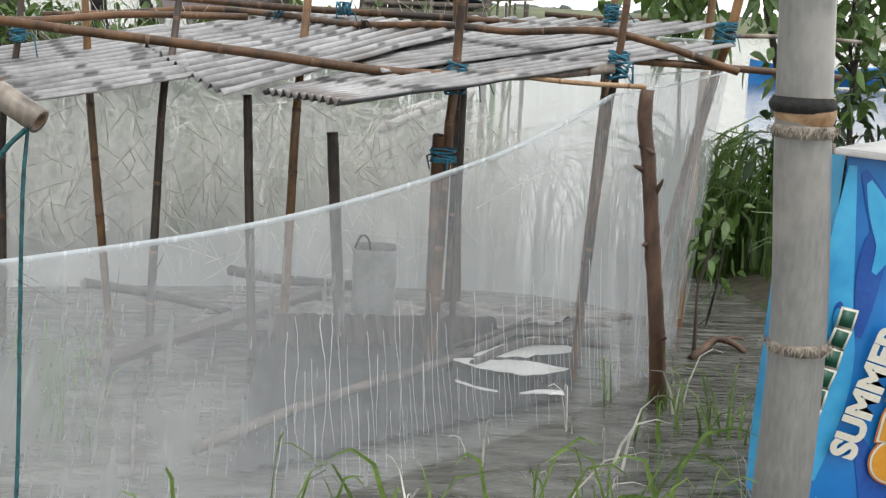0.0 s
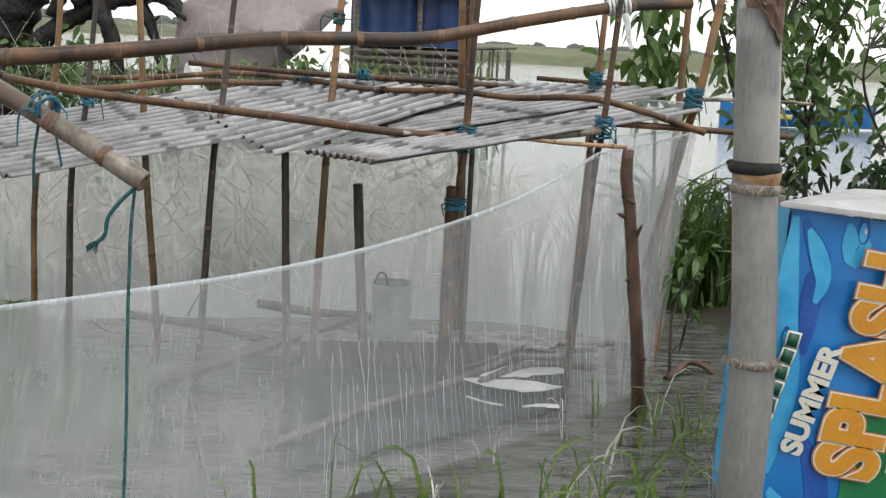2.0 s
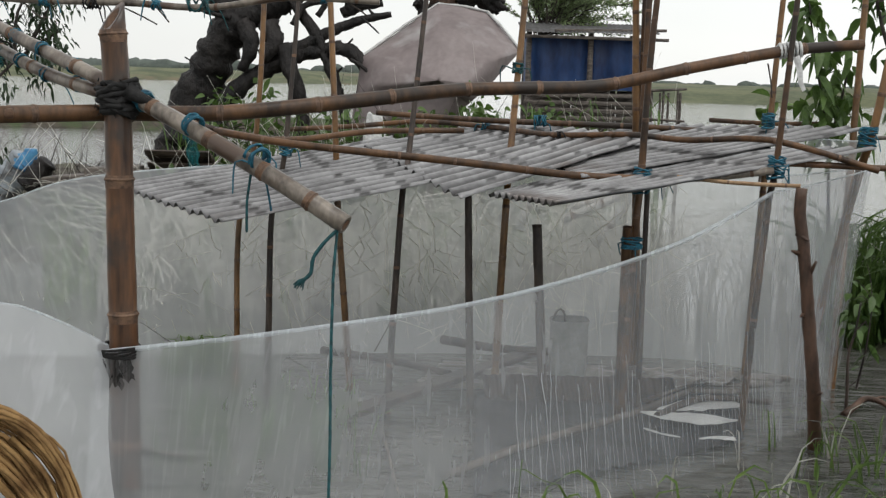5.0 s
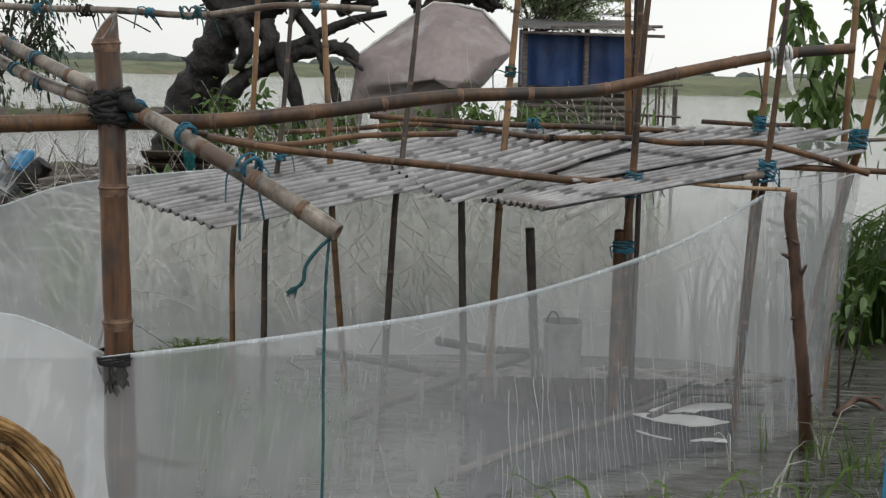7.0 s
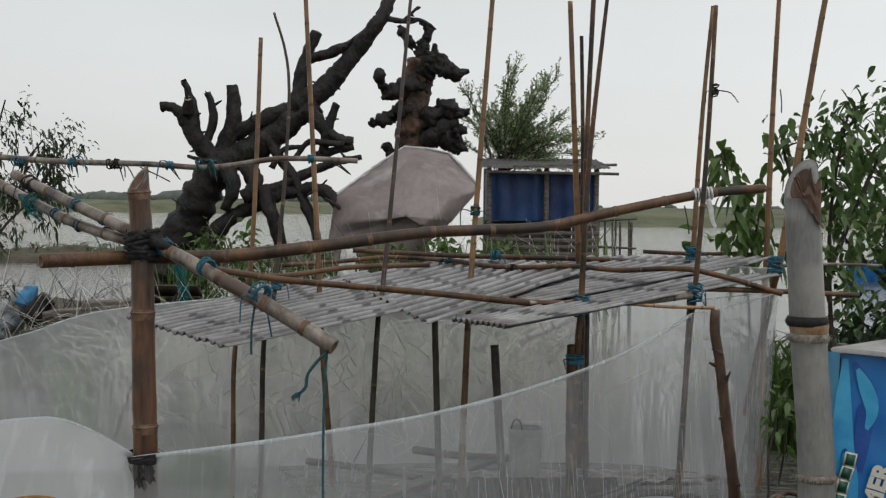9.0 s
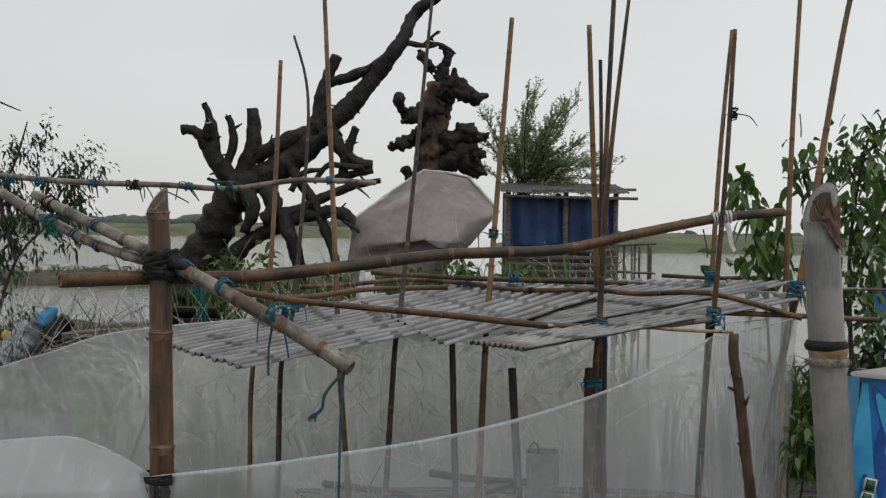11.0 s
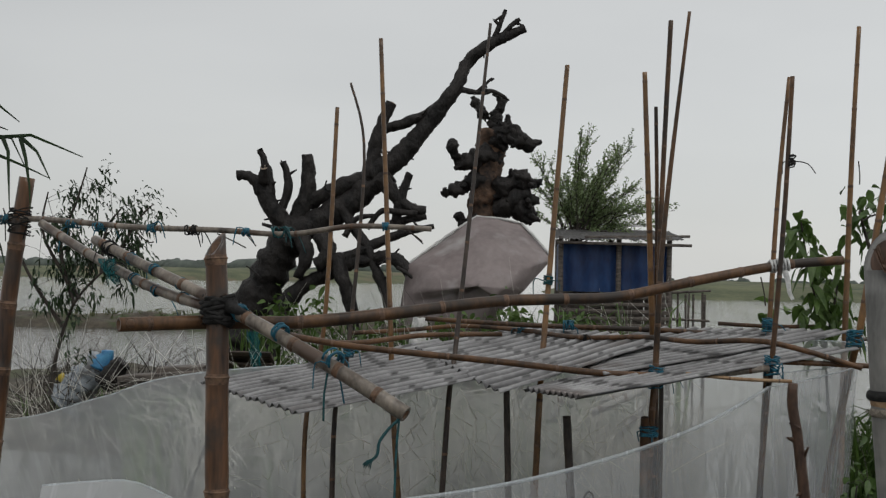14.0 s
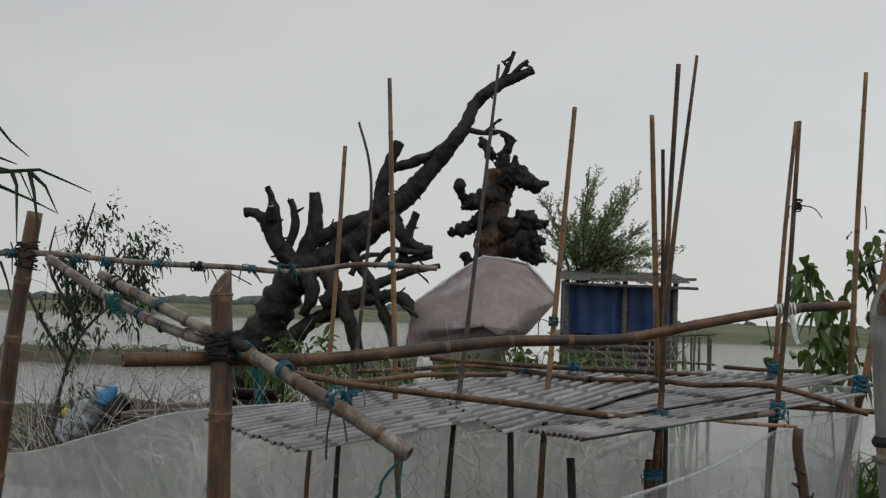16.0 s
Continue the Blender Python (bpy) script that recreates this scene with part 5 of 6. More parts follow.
bush("climber", [[(2.24, 9.2, 0.93), (2.17, 9.1, 1.5), (2.08, 9, 1.82), (2.02, 9, 2.1), (1.98, 9, 2.34)], [(2.17, 9.1, 1.42), (2.25, 9.1, 1.82), (2.28, 9.1, 2.15)]],
     [(1.97, 9, 2.33), (2, 9, 2.26), (1.97, 9, 2.16), (2.05, 9, 2.14), (2.02, 9, 2.02), (2.1, 9, 1.98), (2.14, 9, 1.82), (2.06, 9, 1.82), (2.2, 9.1, 1.9), (2.26, 9.1, 2.07), (2.2, 9, 1.7), (2.12, 9, 1.66), (2.29, 9.1, 1.78), (2.03, 9, 1.7),
      (2.19, 9, 1.5), (2.33, 9.1, 1.62), (2.08, 9, 1.54)], 0.13, 0.034, 9, 0.045, LEAF_BRIGHT, "bright green climbing vine behind the roof corner", 42, 0.012, 0.9, category="vine")
bush("sapling", [[(1.72, 8.9, 1.25), (1.73, 8.9, 1.48), (1.74, 8.9, 1.68)]], [(1.67, 8.9, 1.66), (1.86, 8.9, 1.72), (1.77, 8.9, 1.7), (1.72, 8.9, 1.56)], 0.13, 0.035, 3, 0.02, LEAF_BRIGHT, "small green sapling behind the roof", 43, 0.008, 0.3, category="sapling")
bush("water_shrub", [[(2.3, 8.6, 0.052), (2.31, 8.5, 0.33), (2.33, 8.5, 0.58)]], [(2.19, 8.5, 0.6), (2.24, 8.4, 0.47), (2.35, 8.5, 0.39), (2.28, 8.4, 0.31), (2.24, 8.6, 0.71), (2.31, 8.6, 0.81), (2.37, 8.6, 0.62), (2.25, 8.5, 0.57), (2.19, 8.5, 0.45)], 0.09, 0.024, 5, 0.05, LEAF, "leafy weed growing from the water", 44, 0.008, 0.5)
bush("bank_bush", [[(-2.6, 13.4, 0.2), (-2.5, 13.3, 0.8), (-2.4, 13.3, 1.3)], [(0.2, 13.4, 0.2), (0.25, 13.4, 1.2)], [(-1.2, 13.2, 0.2), (-1.1, 13.1, 1.1)]],
     cloud(20, (-2.7, -1.7), (13.0, 13.8), (1.0, 1.72), 1) + cloud(30, (-0.7, 0.9), (13.0, 13.6), (1.0, 1.62), 2) + cloud(16, (-1.8, -0.7), (12.8, 13.5), (0.8, 1.45), 3), 0.11, 0.03, 16, 0.09, LEAF_BRIGHT, "low bright green bushes at the foot of the dead tree", 45, 0.01, 0.4)
bush("bank_bush", [[(-2.9, 12.6, 0.2), (-3.0, 12.6, 0.9)]], cloud(22, (-3.3, -2.0), (12.2, 13.0), (0.3, 0.95), 4), 0.09, 0.028, 14, 0.09, LEAF, "green bush beside the dark metal sheets", 47, 0.01, 0.4)


def feathery(name, stem_sets, n, region, label, seed, length=0.3, mat=None, up=0.6, leafy=26, lw=0.009, ll=0.05, r=0.03, clump=False, droop=0.4):
    """Fine-leaved tree: many thin twigs, each set with small leaflets."""
    rnd = random.Random(seed)
    root = thing(name, stem_sets[0][0], label, "tree")
    for st in stem_sets:
        bm = bmesh.new()
        tube(bm, st, r, r * 0.3, 7, 0.08, rough=0.2)
        keep(part("trunk" if st is stem_sets[0] else "limb", bm, TWIG, None), root)
    line = [Vector(q) for st in stem_sets for q in curve_points(st)[0][4:]]
    bm, tw = bmesh.new(), bmesh.new()
    for k in range(n):
        s = rnd.choice(line)
        c = Vector((rnd.uniform(*region[0]), rnd.uniform(*region[1]), rnd.uniform(*region[2])))
        d = (c - s)
        d = d.normalized() * min(d.length, length * rnd.uniform(0.6, 2.2))
        e = s + d + Vector((0, 0, up * length * rnd.random()))
        tube(tw, [s, s + d * 0.5 + Vector((0, 0, 0.05)), e], r * 0.14, r * 0.05, 4, 0.2)
        for j in range(leafy):
            u = rnd.uniform(0.25, 1.0) if not clump else rnd.uniform(0.7, 1.05)
            q = s.lerp(e, u) + Vector([rnd.gauss(0, 0.012 if not clump else 0.05) for _ in range(3)])
            dd = (e - s).normalized() * 0.6 + Vector([rnd.uniform(-1, 1) for _ in range(3)])
            leaf(bm, q, dd, ll * rnd.uniform(0.6, 1.3), lw * rnd.uniform(0.7, 1.3), rnd, 0, droop)
    tagged(keep(part("twigs", tw, TWIG, None), root), kind="stuff")
    tagged(keep(part("leaves", bm, mat, None), root), kind="stuff")
    return root


willow = thing("feathery_tree", (1.25, 22, 0.0), "airy green tree with fine feathery foliage behind the hut", "tree")
rnd = random.Random(51)
bm = bmesh.new()
heart = Vector((1.02, 22, 2.72))
tube(bm, [(1.25, 22, -0.1), (1.2, 22, 1.4), heart], 0.10, 0.06, 9, 0.1, rough=0.2)
keep(part("trunk", bm, TWIG, None), willow)
tw, lv = bmesh.new(), bmesh.new()
for k in range(66):
    a = radians(rnd.triangular(-8, 165, 55))
    ln = rnd.uniform(0.8, 2.15) * (0.72 + 0.32 * math.sin(max(a, 0)))
    b0 = heart + Vector((rnd.gauss(0, 0.1), rnd.gauss(0, 0.15), rnd.gauss(-0.12, 0.1)))
    d = Vector((math.cos(a), rnd.uniform(-0.6, 0.6), math.sin(a) * 1.05)).normalized()
    e = b0 + d * ln + Vector((0, 0, -0.2 * ln * abs(math.cos(a))))
    m_ = b0.lerp(e, 0.5) + Vector((rnd.uniform(-0.06, 0.06), 0, 0.12))
    bough, run = curve_points([b0, m_, e])
    tube(tw, [b0, m_, e], 0.014, 0.004, 4, 0.2)
    for j in range(int(15 * ln)):
        u = 1 - rnd.random() ** 0.8 * 0.8
        o = at_dist(bough, run, u * run[-1])
        side = (d * 1.7 + Vector((rnd.uniform(-1, 1), rnd.uniform(-0.6, 0.6), rnd.uniform(-0.6, 0.9)))).normalized()
        sl = rnd.uniform(0.12, 0.34)
        tip = o + side * sl
        tube(tw, [o, tip], 0.005, 0.0025, 3, 0.2)
        for _ in range(int(52 * sl)):
            q = o.lerp(tip, rnd.uniform(0.1, 1.0)) + Vector([rnd.gauss(0, 0.009) for _ in range(3)])
            leaf(lv, q, side * 0.9 + Vector([rnd.uniform(-1, 1) for _ in range(3)]), rnd.uniform(0.035, 0.075), rnd.uniform(0.008, 0.014), rnd, 0, 0.3)
tagged(keep(part("twigs", tw, TWIG, None), willow), kind="stuff")
tagged(keep(part("leaves", lv, WILLOW, None), willow), kind="stuff")
feathery("bank_tree", [[(-4.25, 11.5, 0.75), (-4.19, 11.5, 1.17), (-4.05, 11.5, 1.59), (-3.8, 11.5, 1.88), (-3.44, 11.5, 2.13)], [(-4.05, 11.5, 1.59), (-4.19, 11.5, 2.11), (-4.05, 11.5, 2.53), (-3.96, 11.5, 2.85)], [(-3.8, 11.5, 1.88), (-3.77, 11.5, 2.27), (-3.62, 11.5, 2.49)],
                       [(-4.15, 11.5, 1.38), (-4.5, 11.5, 1.89), (-4.74, 11.5, 2.46)], [(-3.7, 11.5, 1.97), (-3.46, 11.5, 2.39), (-3.33, 11.5, 2.52)], [(-4, 11.5, 1.64), (-4.35, 11.5, 2.21), (-4.32, 11.5, 2.62)]],
         76, ((-4.4, -2.75), (11.2, 11.9), (1.3, 2.95)), "sparse dark tree with drooping leaf clusters on the bank", 52, 0.26, LEAF_DARK, 0.1, 24, 0.012, 0.052, 0.022, True, 1.0)
# palm fronds
palm = thing("palm_frond", (-3.44, 7.6, 2.71), "dark drooping palm frond hanging in from the side", "palm")
for k, (pts) in enumerate(([(-3.44, 7.6, 2.66), (-3.23, 7.6, 2.7), (-2.98, 7.6, 2.72), (-2.8, 7.6, 2.65), (-2.65, 7.6, 2.59)], [(-3.46, 7.6, 3.06), (-3.28, 7.6, 3.01), (-3.17, 7.6, 2.89), (-3.05, 7.6, 2.8)], [(-3.16, 7.6, 2.71), (-3.12, 7.6, 2.62), (-3.11, 7.6, 2.44), (-3.1, 7.6, 2.27)],
                           [(-3.05, 7.6, 2.72), (-3.01, 7.6, 2.58), (-2.98, 7.6, 2.41), (-2.97, 7.6, 2.27)], [(-3.44, 7.6, 2.75), (-3.23, 7.6, 2.72), (-3.1, 7.6, 2.7), (-3, 7.6, 2.51)], [(-3.05, 7.6, 2.71), (-2.94, 7.6, 2.62), (-2.85, 7.6, 2.45)],
                           [(-3.44, 7.6, 2.71), (-3.22, 7.6, 2.61), (-3.04, 7.6, 2.54), (-2.86, 7.6, 2.46)], [(-3.48, 7.9, 2.24), (-3.32, 7.9, 2.15), (-3.27, 7.9, 2.03), (-3.24, 7.9, 1.92)], [(-3.45, 7.6, 2.82), (-3.27, 7.6, 2.8), (-3.12, 7.6, 2.75)])):
    bm = bmesh.new()
    strip(bm, pts, 0.017, 0.003, (0.1, 1, 0.4), 0.5)
    keep(part("leaflet", bm, LEAF_DARK, None), palm)


# ---- dead tree, stump and tarpaulin on the bank ----
def gnarl(bm, amount, seed):
    """Push a limb in and out: burls, hollows and fine furrows."""
    bm.normal_update()
    for v in bm.verts:
        p = v.co + Vector((seed * 3.1, 0, 0))
        v.co += v.normal * amount * (noise.noise(p * 4.5) + 0.7 * noise.noise(p * 11) + 0.5 * abs(noise.noise(p * 22)))


dead = thing("dead_tree", (-3.1, 15, 0.2), "blackened dead tree with sawn-off limbs lying tilted on the bank", "dead tree")
BOUGHS = [
    ("trunk", [(-3.36, 15, 0.081), (-3.28, 15, 0.89), (-3.15, 15, 1.42), (-2.97, 15, 1.82), (-2.73, 14.9, 2.23), (-2.6, 14.9, 2.45)], 0.42, 0.26, 0.32),
    ("limb", [(-2.81, 14.9, 2.35), (-2.41, 14.9, 2.49), (-2.02, 14.9, 2.72), (-1.69, 14.9, 2.99), (-1.49, 14.9, 3.12)], 0.24, 0.17, 0.3),
    ("limb", [(-1.73, 14.9, 3.1), (-1.43, 14.9, 3.27), (-1.08, 14.9, 3.68), (-0.76, 14.9, 4.09), (-0.63, 15, 4.41), (-0.41, 15, 4.63), (-0.11, 15, 4.79), (0.058, 15, 4.87)], 0.20, 0.075, 0.25),
    ("limb", [(-0.33, 15, 4.67), (-0.25, 15, 4.86), (-0.17, 15, 5.08)], 0.06, 0.035, 0.25),
    ("limb", [(-0.21, 15, 4.76), (-0.083, 15, 4.91), (0.002, 15, 4.97)], 0.055, 0.04, 0.25),
    ("limb", [(-0.73, 14.9, 4.12), (-0.49, 14.9, 4.08), (-0.31, 14.9, 4.1), (-0.15, 14.9, 4.02)], 0.06, 0.03, 0.3),
    ("limb", [(-0.49, 14.9, 4.08), (-0.4, 14.9, 4.17), (-0.31, 14.9, 4.25)], 0.04, 0.02, 0.3),
    ("limb", [(-2.65, 14.9, 2.42), (-2.85, 14.8, 2.64), (-3, 14.8, 2.92), (-3.15, 14.8, 3.05), (-3.29, 14.8, 3.05)], 0.20, 0.085, 0.3),
    ("limb", [(-2.89, 14.8, 2.71), (-2.91, 14.8, 3), (-2.96, 14.8, 3.2), (-3.03, 14.8, 3.37)], 0.10, 0.06, 0.25),
    ("limb", [(-2.97, 14.7, 2.96), (-2.95, 14.65, 3.07), (-2.94, 14.6, 3.14)], 0.09, 0.075, 0.2),
    ("limb", [(-2.8, 14.9, 2.6), (-2.71, 14.9, 2.85), (-2.72, 14.9, 3.08), (-2.77, 14.9, 3.23)], 0.085, 0.055, 0.25),
    ("limb", [(-2.61, 14.9, 2.48), (-2.5, 14.9, 2.78), (-2.46, 14.9, 3.01), (-2.48, 14.9, 3.32)], 0.17, 0.105, 0.2),
    ("limb", [(-2.55, 14.9, 2.72), (-2.25, 14.9, 2.85), (-1.89, 14.9, 3.02), (-1.59, 14.9, 3.1)], 0.14, 0.14, 0.3),
    ("limb", [(-1.74, 14.9, 3.05), (-1.69, 14.9, 3.35), (-1.62, 14.9, 3.65), (-1.5, 14.9, 3.94)], 0.16, 0.085, 0.25),
    ("limb", [(-1.59, 14.9, 3.63), (-1.33, 14.9, 3.71), (-1.1, 14.9, 3.81), (-0.88, 15, 3.99)], 0.10, 0.07, 0.25),
    ("limb", [(-1.58, 14.8, 3.05), (-1.4, 14.8, 2.82), (-1.22, 14.8, 2.7), (-1.06, 14.8, 2.68)], 0.14, 0.075, 0.25),
    ("limb", [(-1.41, 14.8, 2.52), (-1.36, 14.8, 2.79), (-1.3, 14.8, 2.98), (-1.25, 14.8, 3.1)], 0.10, 0.06, 0.25),
    ("limb", [(-1.48, 14.8, 2.49), (-1.28, 14.8, 2.56), (-1.05, 14.8, 2.61)], 0.085, 0.06, 0.3),
    ("limb", [(-2.07, 14.8, 2.71), (-1.94, 14.8, 2.52), (-1.73, 14.7, 2.23), (-1.55, 14.6, 1.84), (-1.41, 14.5, 1.45), (-1.34, 14.5, 1.19)], 0.10, 0.07, 0.3),
    ("limb", [(-0.95, 14.7, 2.49), (-1.27, 14.7, 2.42), (-1.6, 14.7, 2.29), (-1.92, 14.7, 2.12), (-2.31, 14.7, 2.02)], 0.05, 0.15, 0.3),
    ("limb", [(-1.47, 14.7, 2.13), (-1.86, 14.7, 2.06), (-2.31, 14.7, 1.86), (-2.61, 14.7, 1.63), (-2.77, 14.7, 1.37), (-2.83, 14.7, 0.91)], 0.11, 0.17, 0.3),
    ("limb", [(-1.59, 14.6, 2.13), (-1.32, 14.5, 2.06), (-1.12, 14.4, 1.81), (-0.92, 14.3, 1.52), (-0.79, 14.3, 1.21)], 0.10, 0.12, 0.25),
    ("limb", [(-2.07, 14.6, 2.12), (-1.96, 14.5, 1.83), (-1.88, 14.5, 1.57), (-1.83, 14.5, 1.19)], 0.12, 0.11, 0.25),
    ("limb", [(-2.51, 14.7, 2.35), (-2.42, 14.6, 2.15), (-2.48, 14.6, 1.96), (-2.51, 14.6, 1.86)], 0.16, 0.09, 0.4),
    ("limb", [(-2.25, 14.7, 2.35), (-2.17, 14.6, 2.15), (-2.3, 14.6, 2.02)], 0.17, 0.12, 0.35),
    ("limb", [(-1.73, 14.7, 2.45), (-1.57, 14.7, 2.65), (-1.37, 14.7, 2.65), (-1.15, 14.7, 2.63)], 0.05, 0.06, 0.3),
    ("limb", [(-1.99, 14.7, 2.35), (-1.86, 14.7, 2.56), (-1.63, 14.7, 2.6)], 0.06, 0.04, 0.3),
    ("twig", [(-1.34, 14.4, 2), (-1.17, 14.3, 1.9), (-1.01, 14.3, 1.68), (-0.94, 14.3, 1.56)], 0.035, 0.02, 0.3),
    ("twig", [(-1.18, 14.4, 1.92), (-1.04, 14.3, 1.96), (-0.95, 14.3, 1.92)], 0.025, 0.012, 0.3),
    ("twig", [(-2.64, 14.7, 2.41), (-2.79, 14.6, 2.44), (-2.94, 14.6, 2.48)], 0.05, 0.03, 0.3),
    ("twig", [(-2.14, 14.8, 2.89), (-2.24, 14.8, 2.91), (-2.23, 14.8, 3.01)], 0.03, 0.012, 0.3),
    ("twig", [(-1.57, 14.5, 2.03), (-1.42, 14.5, 2.13), (-1.33, 14.5, 2.22)], 0.025, 0.015, 0.3),
    ("twig", [(-1.26, 14.6, 2.45), (-1.16, 14.5, 2.37), (-1.06, 14.5, 2.28)], 0.02, 0.012, 0.3),
    ("twig", [(-2.97, 14.7, 1.85), (-3.06, 14.7, 1.94), (-3.14, 14.7, 1.99)], 0.025, 0.012, 0.3),
]
for k, (nm, pts, r0, r1, rough) in enumerate(BOUGHS):
    bm = bmesh.new()
    r0, r1 = (r0 * 0.74, r1 * 0.74) if k < 2 else (r0 * 0.65, r1 * 0.65)
    tube(bm, pts, r0, r1, 16 if r0 > 0.05 else 7, 0.04, rough=rough * 0.7, cap_mat=1, seed=k)
    bmesh.ops.recalc_face_normals(bm, faces=bm.faces)
    if r0 > 0.05:
        gnarl(bm, 0.16 * min(r0, r1) + 0.01, k)
    keep(part(nm, bm, [DEADWOOD, CUTWOOD if k in (9, 11, 13) else DEADWOOD], None, "blackened sawn limb" if k in (9, 11, 13) else ""), dead)
rnd = random.Random(77)
stubs = bmesh.new()
for nm, pts, r0, r1, rough in BOUGHS[1:20]:
    raw, dist = curve_points(pts)
    for _ in range(3):
        s = rnd.uniform(0.1, 0.95) * dist[-1]
        c = at_dist(raw, dist, s)
        d = Vector((rnd.uniform(-1, 1), rnd.uniform(-0.5, 0.3), rnd.uniform(-0.6, 1))).normalized()
        r = 0.6 * (r0 + (r1 - r0) * s / dist[-1])
        tube(stubs, [c, c + d * r, c + d * (r + rnd.uniform(0.03, 0.12))], 0.026, 0.008, 6, 0.03, rough=0.3)
tagged(keep(part("snags", stubs, DEADWOOD, None), dead), kind="stuff")

stump = thing("uprooted_stump", (-0.5, 16, 0.2), "gnarled brown-black upturned stump with broken roots", "tree stump")
ROOTS = [
    ("trunk", [(-0.46, 16, 0.1), (-0.45, 16, 1.09), (-0.43, 16, 2.23), (-0.42, 16, 2.65), (-0.39, 16, 3.08), (-0.34, 16, 3.51), (-0.29, 16, 3.73)], 0.30, 0.24, 0.35),
    ("root", [(-0.35, 16, 3.44), (-0.19, 15.9, 3.68), (-0.001, 15.9, 3.62), (0.2, 15.9, 3.56)], 0.22, 0.07, 0.5),
    ("root", [(-0.28, 15.9, 3.61), (-0.1, 15.9, 3.78), (0.054, 15.9, 3.65)], 0.17, 0.10, 0.5),
    ("root", [(-0.33, 15.9, 3.5), (-0.51, 15.9, 3.35), (-0.75, 15.9, 3.36), (-0.84, 15.9, 3.59)], 0.16, 0.05, 0.45),
    ("root", [(-0.39, 15.9, 3.15), (-0.64, 15.9, 3.05), (-0.78, 15.9, 2.98), (-0.91, 15.9, 2.93)], 0.15, 0.05, 0.45),
    ("root", [(-0.24, 16, 3.69), (-0.27, 16, 3.91), (-0.21, 16, 4.12), (-0.28, 16, 4.23)], 0.10, 0.04, 0.5),
    ("root", [(-0.29, 16, 3.81), (-0.42, 16, 3.97), (-0.54, 16, 4.1)], 0.06, 0.02, 0.4),
    ("root", [(-0.28, 15.9, 2.94), (-0.039, 15.8, 3.15), (0.14, 15.8, 3.08), (0.31, 15.8, 3.1)], 0.18, 0.07, 0.5),
    ("root", [(-0.24, 15.9, 2.79), (0.037, 15.8, 2.9), (0.21, 15.8, 2.83)], 0.18, 0.12, 0.5),
    ("root", [(-0.1, 15.9, 2.83), (0.077, 15.8, 2.73), (0.22, 15.8, 2.66)], 0.16, 0.10, 0.5),
    ("root", [(-0.45, 15.9, 2.61), (-0.63, 15.9, 2.61), (-0.73, 15.9, 2.67)], 0.08, 0.03, 0.4),
]
for k, (nm, pts, r0, r1, rough) in enumerate(ROOTS):
    bm = bmesh.new()
    tube(bm, pts, r0 * 0.74, r1 * 0.66, 20, 0.025, rough=rough * 0.35, seed=k)
    bmesh.ops.recalc_face_normals(bm, faces=bm.faces)
    gnarl(bm, 0.085 if k else 0.05, k)
    keep(part(nm, bm, STUMPWOOD if k == 0 else DEADWOOD, None), stump)

rnd = random.Random(88)
knots = bmesh.new()
for nm, pts, r0, r1, rough in ROOTS:
    raw, dist = curve_points(pts)
    for _ in range(6):
        s_ = rnd.uniform(0.25, 1.0) * dist[-1]
        c = at_dist(raw, dist, s_)
        if c.z < 2.4:
            continue
        d = Vector((rnd.uniform(-1, 1), rnd.uniform(-1, 0.2), rnd.uniform(-0.8, 1))).normalized()
        r = 0.72 * (r0 + (r1 - r0) * s_ / dist[-1])
        tube(knots, [c, c + d * r * 0.9, c + d * (r + rnd.uniform(0.03, 0.10))], 0.06, 0.025, 8, 0.03, rough=0.7)
tagged(keep(part("root_knots", knots, DEADWOOD, None), stump), kind="stuff")

# stiff tarpaulin draped over a heap
bm = bmesh.new()
ridge = [(-0.47, 14.9, 2.62), (-0.2, 14.9, 2.61), (0.063, 14.9, 2.55)]
rim = [(-0.4, 14.2, 1.18), (-1.34, 14.2, 1.16), (-1.23, 14.5, 2.04), ridge[0], ridge[1], ridge[2], (0.42, 14.5, 2.14), (0.1, 14.2, 1.77), (-0.12, 14.2, 1.57)]
centre = Vector((-0.41, 14.2, 1.81))
rims = [Vector(q) for q in rim]
steps = 22
loop = []
for a, b in zip(rims, rims[1:] + rims[:1]):
    for k in range(10):
        loop.append(a.lerp(b, k / 10))
n = len(loop)
grid = []
for i in range(steps + 1):
    u = i / steps
    row = []
    for k, q in enumerate(loop):
        c = q.lerp(centre, u)
        c.y -= 0.32 * math.sin(math.pi * min(u, 0.5)) * (1 if q.z > 1.6 else 0.4)
        c += Vector((0, 1, 0.25)) * 0.05 * (noise.noise(c * 1.7) + 0.5 * noise.noise(c * 4.1)) + Vector((0, 0.03 * math.sin(c.x * 6 + c.z * 3), 0))
        row.append(bm.verts.new(c))
    grid.append(row)
for i in range(steps):
    for k in range(n):
        bm.faces.new((grid[i][k], grid[i][(k + 1) % n], grid[i + 1][(k + 1) % n], grid[i + 1][k]))
back = [bm.verts.new(q.lerp(centre, 0.55) + Vector((-0.1, 1.1, -0.1))) for q in loop]
for k in range(n):
    bm.faces.new((grid[0][(k + 1) % n], grid[0][k], back[k], back[(k + 1) % n]))
bm.faces.new(back)
bmesh.ops.remove_doubles(bm, verts=bm.verts, dist=0.001)
bmesh.ops.recalc_face_normals(bm, faces=bm.faces)
tarp = tagged(finish("tarpaulin", bm, TARP), "stiff faded mauve tarpaulin draped over a heap, flaking pale", "tarpaulin")
